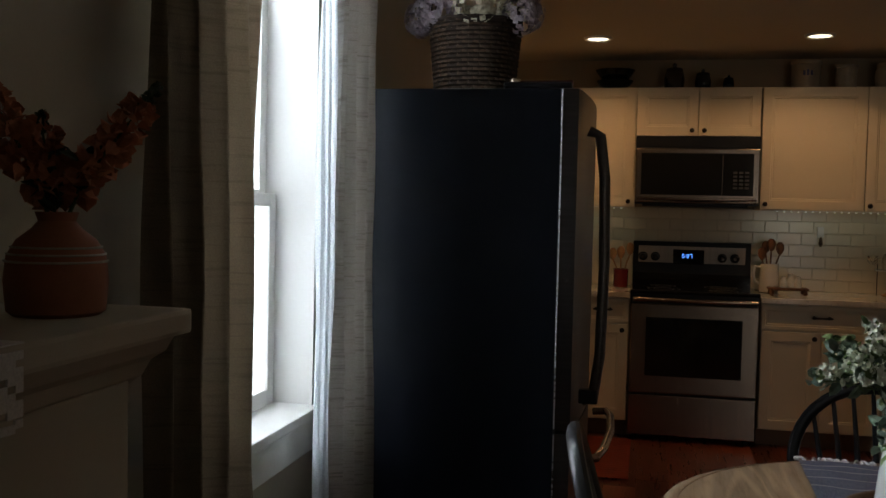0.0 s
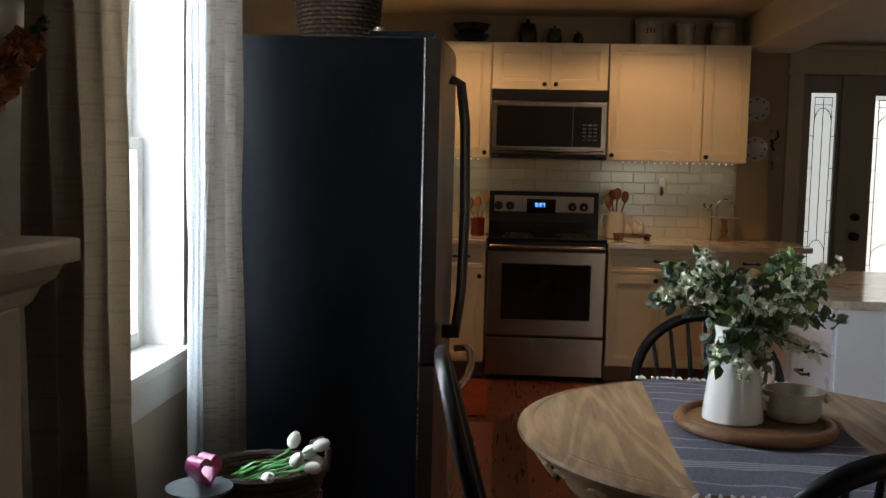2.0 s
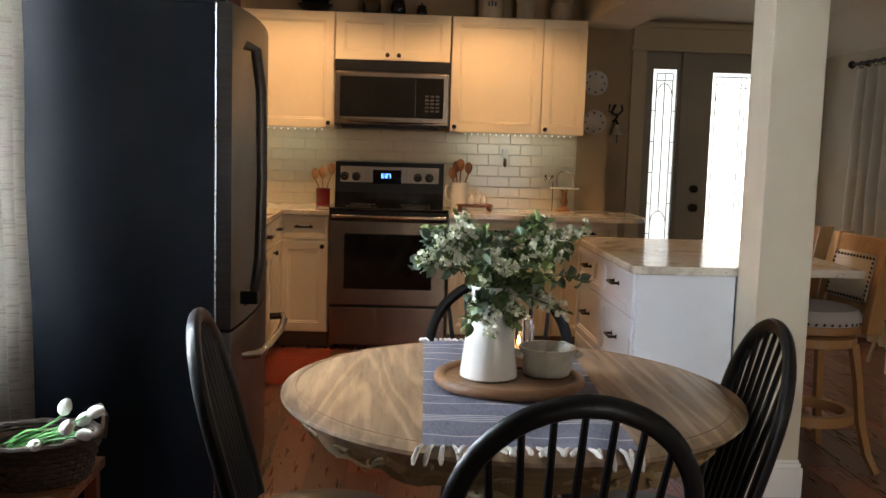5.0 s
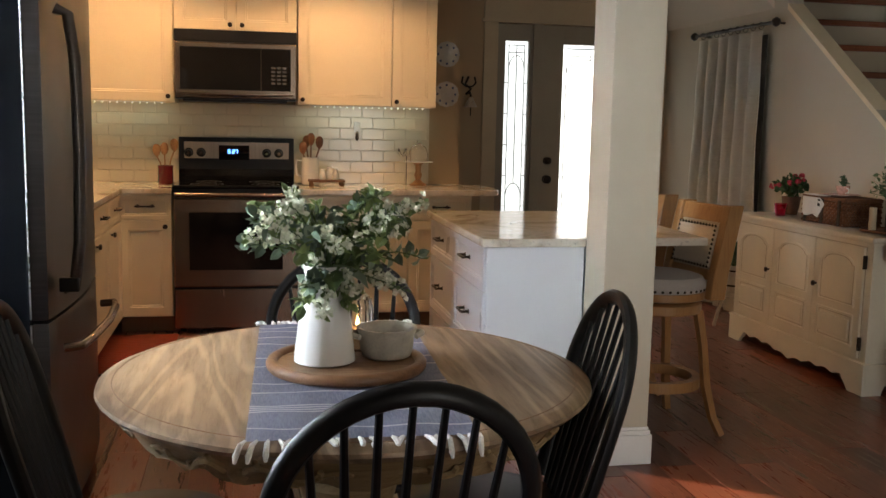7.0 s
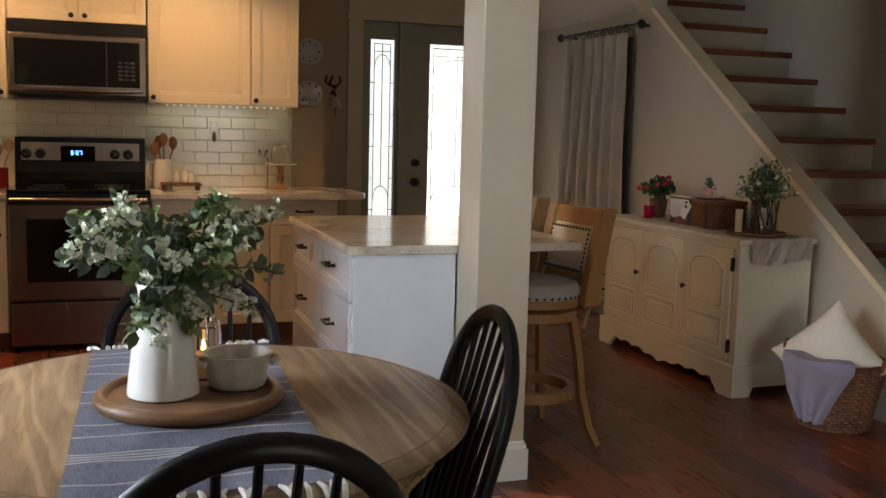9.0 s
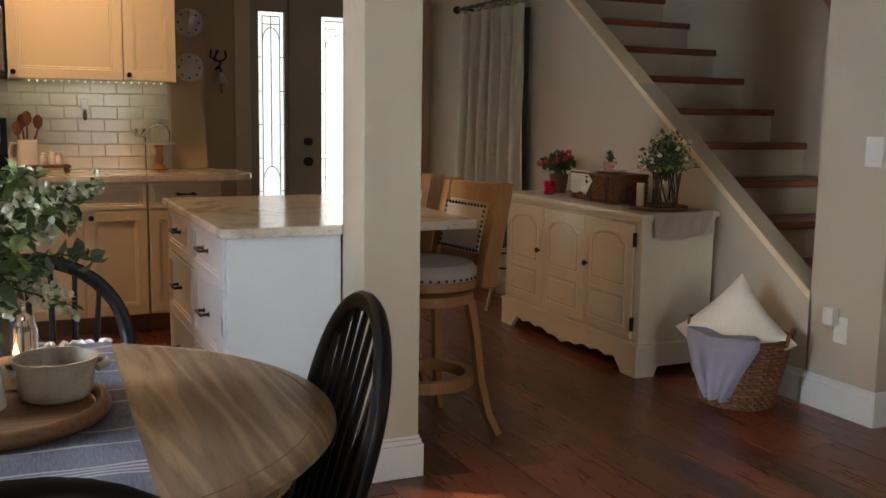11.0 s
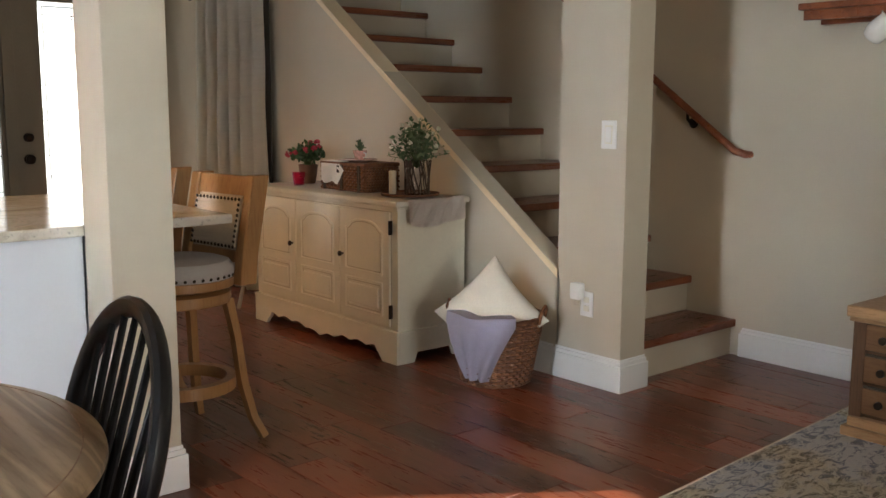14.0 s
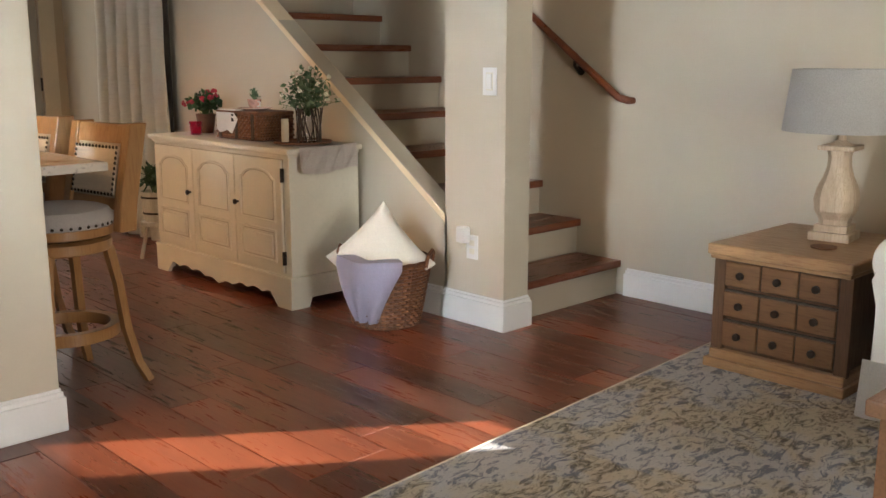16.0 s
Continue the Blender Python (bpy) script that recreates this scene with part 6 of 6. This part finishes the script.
small_plant("succulent", "tiny dark green succulent in a tea cup", 3.72, -1.86, PT + 0.045, 14, 0.022, 0.075, leafy("succulent_leaf", (0.02, 0.05, 0.02), (0.06, 0.12, 0.05)), 7, None, 0.016, 0.007)
lone("round_tray", lathe([(0.12, 0), (0.148, 0.004), (0.15, 0.016), (0.143, 0.016), (0.138, 0.008), (0.0, 0.007)], 40), UTD, "round dark wooden tray on the sideboard", "tray", 3.715, -2.30, SC, smooth=True)
cd = thing("pillar_candle", "cream pillar candle on the tray", "candle", 3.65, -2.24, SC + 0.008)
part("wax", lathe([(0.018, 0), (0.019, 0.002), (0.019, 0.115), (0.015, 0.118), (0.0, 0.112)], 20), paint("cream_wax", (0.70, 0.62, 0.46), 0.5), cd, "", True)
part("wick", tube([(0, 0, 0.112), (0.001, 0, 0.122)], 0.001, 5), IRON, cd)
gj = thing("twig_vase", "glass vase wrapped in dark twigs", "vase", 3.72, -2.35, SC + 0.008)
part("glass", lathe([(0.05, 0), (0.055, 0.004), (0.062, 0.10), (0.066, 0.175), (0.062, 0.175), (0.056, 0.10), (0.048, 0.01), (0.0, 0.008)], 28), GLASS, gj, "", True)
rnd = random.Random(9)
for k in range(16):
    a = 2 * math.pi * k / 16
    b = a + rnd.choice((-1, 1)) * rnd.uniform(0.3, 0.9)
    part("twig", tube([(0.060 * math.cos(a), 0.060 * math.sin(a), 0.0), (0.068 * math.cos((a + b) / 2), 0.068 * math.sin((a + b) / 2), 0.08), (0.071 * math.cos(b), 0.071 * math.sin(b), 0.175)], 0.004, 5), DWICKER, gj)
small_plant("wildflower_bunch", "loose bunch of greenery with white sprigs", 3.72, -2.35, SC + 0.16, 44, 0.15, 0.235, leafy("sage_leaf", (0.04, 0.09, 0.04), (0.16, 0.24, 0.12)), 12, (BLOOM, 3, 0.012, 16, "white sprigs"), 0.034, 0.016, "flowers", 0.25)


# ---- drape on its rod beside the sideboard ----
dr = thing("drape", "oatmeal linen drape hanging from a dark rod", "curtain")
part("panel", sheet(pleat(-0.60, 0.34, 3.875, 0.034, 6, 1.7, 2.0, 0.03, 0.10), 120, 50, None, 0.003), DRAPE, dr, "", True)
# added near-black sheet, draws the thin dark line of shade beside the drape
part("backing", box(3.93, 3.935, -0.572, 0.34, 0.03, 1.98), SEAMDARK, dr, "dark sheet standing in for the shade behind the drape")
rd = thing("drape_rod", "dark metal rod with ball ends and ring clips", "curtain rod")
part("pole", tube([(3.885, -0.72, 2.045), (3.885, 0.42, 2.045)], 0.013, 10), IRON, rd, "", True)
for y in (-0.75, 0.45):
    part("finial", lathe([(0.005, -0.032), (0.026, -0.018), (0.032, 0), (0.026, 0.018), (0.005, 0.032)], 16, None, pose(3.885, y, 2.045)), IRON, rd, "", True)
for y in (-0.69, 0.38):
    part("bracket", tube([(XS, y, 2.045), (3.885, y, 2.045)], 0.008, 8), IRON, rd)
for k in range(9):
    y = -0.56 + 0.86 * k / 8
    part("ring", tube([(3.885 + 0.02 * math.cos(2 * math.pi * q / 16), y, 2.036 + 0.024 * math.sin(2 * math.pi * q / 16)) for q in range(17)], 0.003, 5), IRON, rd)

# small plant stand in the corner
bk = thing("plant_stand", "whitewashed wooden bucket on a small stool", "plant stand", 3.66, -0.80, 0)
WASH = wood("whitewashed_wood", (0.34, 0.31, 0.26), (0.66, 0.64, 0.58), 3, "Z", 0.7, 2, 3)
for k in range(3):
    a = 2.1 * k + 0.5
    part("leg", tube([(0.06 * math.cos(a), 0.06 * math.sin(a), 0.22), (0.11 * math.cos(a), 0.11 * math.sin(a), 0)], 0.013, 6), WASH, bk)
part("seat", lathe([(0.10, 0.215), (0.105, 0.22), (0.105, 0.24), (0.10, 0.245)], 28), WASH, bk)
part("bucket", lathe([(0.075, 0.245), (0.08, 0.25), (0.095, 0.43), (0.088, 0.43), (0.08, 0.40)], 24), WASH, bk, "", True)
for z, r in ((0.29, 0.085), (0.39, 0.094)):
    part("band", lathe([(r, z), (r + 0.002, z), (r + 0.002, z + 0.012), (r, z + 0.012)], 28), IRON, bk)
small_plant("pot_plant", "dark green bushy plant in a bucket", 3.66, -0.80, 0.42, 30, 0.10, 0.17, leafy("dark_plant_leaf", (0.012, 0.04, 0.015), (0.04, 0.10, 0.04)), 21, None, 0.06, 0.022)


# ---- laundry basket with pillow and throw ----
BX, BY = 3.715, -2.945
woven("wicker_basket", "round brown wicker basket beside the sideboard", BX, BY, 0, 0.155, 0.215, 0.31, WICKER, 1.0, 20, 30, 0, handles=(-60, 120))


def pillow():
    bm = bmesh.new()
    n = 22
    grid = {}
    for side in (1, -1):
        for i in range(n + 1):
            for j in range(n + 1):
                u, v = i / n * 2 - 1, j / n * 2 - 1
                if side == -1 and (abs(u) == 1 or abs(v) == 1):
                    grid[(side, i, j)] = grid[(1, i, j)]
                    continue
                t = 0.075 * (1 - u ** 4) ** 0.6 * (1 - v ** 4) ** 0.6
                pinch = 1 - 0.10 * (1 - u * u) * (abs(v) ** 6) - 0.10 * (1 - v * v) * (abs(u) ** 6)
                w = 0.006 * noise.noise((u * 3, v * 3, side * 2))
                grid[(side, i, j)] = bm.verts.new((0.20 * u * pinch, side * (t + w), 0.20 * v * pinch))
        for i in range(n):
            for j in range(n):
                bm.faces.new([grid[(side, a, b)] for a, b in ((i, j), (i + 1, j), (i + 1, j + 1), (i, j + 1))][::side])
    bmesh.ops.transform(bm, matrix=Matrix.Translation((0.03, -0.01, 0.0)) @ pose(0, 0, 0, -12, 0, 0) @ pose(0, 0, 0, 0, 45, 0), verts=bm.verts)
    lone("pillow", bm, PILLOW, "ivory square pillow standing on its corner in the basket", "pillow", BX - 0.03, BY + 0.045, 0.305, -62, smooth=True)


pillow()


def throw():
    """Folded cloth over the rim of the basket, its corner hanging to the floor."""
    c = Vector((BX, BY, 0))
    a0 = radians(197)

    def f(u, v):
        a = a0 + (u - 0.5) * 1.95 * (1 - 0.66 * v)
        z = 0.335 - 0.30 * v
        r = 0.155 + (0.215 - 0.155) * min(1, z / 0.31) + 0.022 + 0.014 * math.sin(u * 15 + v * 3) * (0.3 + 0.7 * v)
        if v < 0.12:
            k = 1 - v / 0.12
            r -= 0.09 * k
            z = 0.335 + 0.004 * math.sin(u * 9)
        return (c.x + r * math.cos(a), c.y + r * math.sin(a), max(z, 0.012))
    lone("throw_blanket", sheet(f, 40, 36, None, 0.005), LAV, "lavender cotton throw draped over the basket rim", "throw", smooth=True)


throw()


# ---- stair fittings ----
hr = thing("handrail", "dark wooden handrail on the stair wall", "handrail")
RX = XR - 0.055
slope = (1.507 - 1.04) / (3.404 - 2.75)
top = (RX, 1.2, 1.04 + slope * (3.404 + 1.2))
part("rail", tube([(XR - 0.004, -3.45, 1.035), (RX + 0.02, -3.44, 1.035), (RX, -3.39, 1.05), (RX, -3.30, 1.04 + slope * 0.104), top], [0.017, 0.020, 0.020, 0.020, 0.020], 12), TREAD, hr, "", True)
for y in (-3.10, -1.6, 0.0):
    z = 1.04 + slope * (y + 3.404)
    part("bracket", tube([(XR - 0.001, y, z - 0.07), (XR - 0.02, y, z - 0.07), (RX, y, z - 0.05), (RX, y, z - 0.02)], [0.03, 0.012, 0.009, 0.009], 10), IRON, hr, "", True)
sw = thing("light_switch", "white rocker light switch plate", "light switch", XS, -3.365, 1.147)
part("plate", box(-0.006, 0, -0.042, 0.042, -0.062, 0.062, 0.003), TRIM, sw)
part("rocker", box(-0.011, -0.005, -0.016, 0.016, -0.034, 0.034, 0.003), TRIM, sw)
part("surround", box(-0.0075, -0.005, -0.021, 0.021, -0.040, 0.040, 0.001), SBPAINT, sw)
ou = thing("wall_outlet", "white double socket plate", "outlet", XS, -3.262, 0.375)
part("plate", box(-0.006, 0, -0.037, 0.037, -0.058, 0.058, 0.003), TRIM, ou)
for z in (-0.02, 0.02):
    part("socket", box(-0.0085, -0.005, -0.016, 0.016, z - 0.013, z + 0.013, 0.002), SBPAINT, ou)
pg = thing("plug_in_freshener", "white plug-in air freshener on the socket", "air freshener", XS, -3.228, 0.425)
part("body", box(-0.055, -0.009, -0.03, 0.03, -0.03, 0.05, 0.014), TRIM, pg, "", True)
part("bottle", lathe([(0.012, -0.055), (0.016, -0.05), (0.016, -0.03), (0.010, -0.024)], 14, None, pose(-0.03, 0, 0)), GLASS, pg, "", True)


# ---- living corner ----
def nightstand():
    t = thing("side_table", "worn pine side table with nine small drawer fronts", "side table", 4.19, -4.672, 0.008)
    H, W = 0.515, 0.29     # height, half width; the front is at x = 0
    part("top", box(0.0, 0.70, -W - 0.005, W + 0.005, H - 0.045, H, 0.010, seg=3), PINE, t)
    part("top_edge", box(0.012, 0.69, -W + 0.005, W - 0.005, H - 0.062, H - 0.045, 0.005), PINE, t)
    # body and stiles take the pine darkened for shade
    part("body", box(0.065, 0.68, -W + 0.035, W - 0.035, 0.07, H - 0.062), SHADEPINE, t)
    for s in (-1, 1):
        part("stile", box(0.045, 0.075, s * (W - 0.032) - 0.025, s * (W - 0.032) + 0.025, 0.07, H - 0.062, 0.003), SHADEPINE, t)
    part("plinth", box(0.03, 0.69, -W + 0.01, W - 0.01, 0.035, 0.075, 0.006), PINE, t)
    part("plinth_foot", box(0.005, 0.70, -W - 0.003, W + 0.003, 0.0, 0.04, 0.006), PINE, t)
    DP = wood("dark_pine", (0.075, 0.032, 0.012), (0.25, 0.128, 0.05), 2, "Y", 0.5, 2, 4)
    inner = 2 * (W - 0.057)
    for r in range(3):
        z0 = 0.085 + r * 0.125
        # drawer box painted near black so the gaps between fronts look shaded
        d = part("drawer", box(0.048, 0.07, -inner / 2, inner / 2, z0 + 0.004, z0 + 0.116, 0.002), SEAMDARK, t)
        w = inner / 3
        for k in range(3):
            y0 = -inner / 2 + w * k
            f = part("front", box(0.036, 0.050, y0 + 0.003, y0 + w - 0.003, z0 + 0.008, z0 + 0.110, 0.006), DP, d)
            yc, zc = y0 + w / 2, z0 + 0.06
            part("knob", tube([(0.036, yc, zc), (0.026, yc, zc), (0.020, yc, zc), (0.010, yc, zc), (0.006, yc, zc)], [0.007, 0.007, 0.016, 0.015, 0.006], 12), IRON, d, "dark round knob", True)
    return 0.008 + H


NZ = nightstand()
lone("coaster", lathe([(0.048, 0), (0.05, 0.003), (0.05, 0.006), (0.044, 0.007), (0.0, 0.006)], 32), UTD, "round dark wooden coaster on the side table", "coaster", 4.42, -4.75, NZ, smooth=True)


def lamp():
    l = thing("table_lamp", "pale carved wooden baluster lamp with grey drum shade", "table lamp", 4.63, -4.695, NZ, 8)
    LW = wood("limed_wood", (0.34, 0.24, 0.15), (0.60, 0.48, 0.34), 3, "Z", 0.6, 2, 3)

    def block(rows, seg=4):
        bm = bmesh.new()
        rings = []
        for r, z in rows:
            c = 0.55 * r
            o = [(r, -c), (r, c), (c, r), (-c, r), (-r, c), (-r, -c), (-c, -r), (c, -r)]
            rings.append([bm.verts.new((x, y, z)) for x, y in o])
        for a, b in zip(rings, rings[1:]):
            for k in range(8):
                bm.faces.new((a[k], a[(k + 1) % 8], b[(k + 1) % 8], b[k]))
        bm.faces.new(rings[0][::-1])
        bm.faces.new(rings[-1])
        return bm
    part("foot", box(-0.082, 0.082, -0.082, 0.082, 0, 0.035, 0.006), LW, l)
    part("plinth", box(-0.066, 0.066, -0.066, 0.066, 0.035, 0.065, 0.006), LW, l)
    part("column", block([(0.055, 0.065), (0.058, 0.085), (0.075, 0.12), (0.080, 0.165), (0.072, 0.21), (0.052, 0.26), (0.042, 0.30), (0.040, 0.34), (0.046, 0.365)]), LW, l, "carved baluster")
    part("capital", box(-0.072, 0.072, -0.072, 0.072, 0.365, 0.385, 0.006), LW, l)
    part("neck", lathe([(0.05, 0.385), (0.02, 0.405), (0.012, 0.46)], 16), LW, l, "", True)
    part("harp", tube([(-0.0, 0, 0.45), (0, 0.05, 0.52), (0, 0.03, 0.66), (0, 0, 0.68), (0, -0.03, 0.66), (0, -0.05, 0.52), (0, 0, 0.45)], 0.003, 5), STEEL, l)
    bm = bmesh.new()
    n = 48
    rings = [[bm.verts.new((r * math.cos(2 * math.pi * k / n), r * math.sin(2 * math.pi * k / n), z)) for k in range(n)] for r, z in ((0.232, 0.44), (0.205, 0.685), (0.202, 0.685), (0.229, 0.44))]
    for a in range(4):
        for k in range(n):
            bm.faces.new((rings[a][k], rings[a][(k + 1) % n], rings[(a + 1) % 4][(k + 1) % n], rings[(a + 1) % 4][k]))
    part("shade", bm, cloth("grey_linen_shade", (0.35, 0.335, 0.31)), l, "grey linen drum shade", True)
    for k in range(3):
        a = 2.1 * k
        part("spider", tube([(0, 0, 0.68), (0.2 * math.cos(a), 0.2 * math.sin(a), 0.68)], 0.002, 5), STEEL, l)


lamp()


def rug():
    m, nt, p = node_mat("faded_persian_rug")
    vec = mapped(nt, 1.0)
    big = noise_of(nt, vec, 2.2, 4, 0.6, 0.6)
    fig = noise_of(nt, mapped(nt, (1.0, 2.0, 1.0)), 13, 7, 0.78, 1.2)
    fine = noise_of(nt, mapped(nt, (90, 260, 90)), 1.0, 3)
    col = ramp(nt, fig, [(0.42, (0.17, 0.145, 0.11)), (0.48, (0.48, 0.42, 0.32)), (0.54, (0.76, 0.70, 0.58)), (0.68, (0.62, 0.53, 0.40))])
    blue = ramp(nt, fig, [(0.44, (0.25, 0.27, 0.34)), (0.51, (0.74, 0.73, 0.72)), (0.70, (0.56, 0.57, 0.60))])
    col = mix(nt, col, blue, ramp(nt, big, [(0.44, (0, 0, 0)), (0.54, (1, 1, 1))]))
    col = mix(nt, col, (0.72, 0.69, 0.62), ramp(nt, fine, [(0.45, (0, 0, 0)), (0.7, (0.22,) * 3)]))
    nt.links.new(col, p.inputs["Base Color"])
    p.inputs["Roughness"].default_value = 0.95
    bump(nt, p, fine, 0.5, 0.004)
    r = thing("area_rug", "faded beige and blue patterned low-pile rug", "rug", 3.45, -5.62, 0, 3.2)
    def f(u, v):
        return (-1.40 + 2.85 * u, -1.32 + 2.64 * v, 0.011 + 0.0015 * noise.noise((u * 8, v * 8, 0)))
    part("weave", sheet(f, 60, 60, None, 0.009), m, r, "", True)
    part("binding", tube([(-1.4, -1.32, 0.007), (-1.4, 1.32, 0.007), (1.45, 1.32, 0.007), (1.45, -1.32, 0.007), (-1.4, -1.32, 0.007)], 0.007, 6), LINEN, r)


rug()


def armchair():
    u = thing("armchair", "white slipcovered armchair with rolled arms", "armchair", 4.10, -5.06, 0.012)
    SLIP = cloth("white_slipcover", (0.72, 0.70, 0.65))
    for s, y0 in ((0, -0.20), (1, -0.86)):
        prof = [(y0 + 0.02, 0.0), (y0 + 0.18, 0.0), (y0 + 0.17, 0.40)] + [(y0 + 0.10 + 0.10 * math.cos(a), 0.555 + 0.10 * math.sin(a)) for a in (radians(-40 + 260 * k / 18) for k in range(19))] + [(y0 + 0.03, 0.40)]
        part("arm", prism(prof, "x", 0.0, 0.80, bev=0.015), SLIP, u, "rolled slipcovered arm", True)
    part("seat", box(0.02, 0.78, -0.68, -0.18, 0.10, 0.42, 0.03, seg=3), SLIP, u, "", True)
    part("cushion", box(0.01, 0.62, -0.675, -0.185, 0.42, 0.54, 0.04, seg=3), SLIP, u, "", True)
    part("back", box(0.62, 0.82, -0.84, -0.02, 0.10, 0.92, 0.05, seg=3), SLIP, u, "", True)
    part("skirt", sheet(lambda a, b: (-0.012 - 0.03 * (1 - b) - 0.008 * math.sin(a * 30) * (1 - b), -0.005 - 0.86 * a, 0.005 + 0.20 * b), 50, 6, None, 0.004), SLIP, u, "hanging slipcover skirt", True)


armchair()


def coffee_table():
    t = thing("coffee_table", "low brown wooden table", "coffee table", 3.17, -5.44, 0.012)
    part("top", box(0, 0.62, -1.0, 0, 0.345, 0.39, 0.008), TRAYWOOD, t)
    for x in (0.06, 0.56):
        for y in (-0.94, -0.06):
            part("leg", box(x - 0.03, x + 0.03, y - 0.03, y + 0.03, 0, 0.345, 0.004), TRAYWOOD, t)
    part("apron", box(0.05, 0.57, -0.95, -0.05, 0.27, 0.345, 0.003), TRAYWOOD, t)


coffee_table()
shf = thing("wall_shelf", "dark red-brown wooden wall shelf", "shelf", 0, 0, 0)
part("board", box(XR - 0.20, XR, -4.9, -3.77, 1.70, 1.73, 0.004), TREAD, shf)
part("backboard", box(XR - 0.03, XR - 0.001, -4.88, -3.79, 1.645, 1.70, 0.004), TREAD, shf)
part("front_rail", box(XR - 0.185, XR - 0.16, -4.88, -3.79, 1.655, 1.70, 0.004), TREAD, shf)
jg = thing("hanging_jug", "small white pitcher hanging from a shelf hook", "pitcher", XR - 0.165, -4.13, 1.60)
jm = pose(0, 0, 0, 40, 0, 0)
part("body", lathe([(0.03, -0.055), (0.042, -0.045), (0.05, -0.01), (0.04, 0.03), (0.034, 0.055), (0.042, 0.07), (0.036, 0.07), (0.028, 0.05)], 24, None, jm), CERAMIC, jg, "", True)
part("handle", tube([(0, -0.045, -0.02), (0, -0.055, 0.03), (0, -0.04, 0.085), (0, -0.02, 0.09), (0, -0.005, 0.045)], 0.006, 8), CERAMIC, jg, "", True)
part("hook", tube([(0, -0.04, 0.10), (0, -0.038, 0.078)], 0.003, 6), IRON, jg)


# ---- floor planks ----
PW = 0.165
rnd = random.Random(77)
plank_meshes = {}
far_planks = bmesh.new()
x = XL + 0.001
col = 0
while x < XR - 0.02:
    w = min(PW, XR - x)
    y = -8.45 + rnd.uniform(0.0, 0.8)
    while y < WY - 0.05:
        L = rnd.choice((0.84, 0.98, 1.12))
        L = min(L, WY - y)
        if L > 0.15:
            near = -5.4 < y + L and y < 0.3 and x > -0.25
            if near:
                key = (round(L, 3), round(w, 3))
                dz = rnd.choice((0.0, 0.0006, -0.0006))
                if key not in plank_meshes:
                    ob = part("plank", box(0.0007, w - 0.0007, 0.0007, L - 0.0007, -0.006, 0.0, 0.0016, seg=1), FLOORWOOD, floor)
                    plank_meshes[key] = ob.data
                else:
                    ob = new("plank", plank_meshes[key])
                    ob.parent = floor
                ob.location = (x, y, dz - 0.0007)
            else:
                box(x + 0.0012, x + w - 0.0012, y + 0.0012, y + L - 0.0012, -0.006, -0.0007, bm=far_planks)
        y += L
    x += PW
    col += 1
tagged(part("plank_rest", far_planks, FLOORWOOD, floor), kind="stuff")
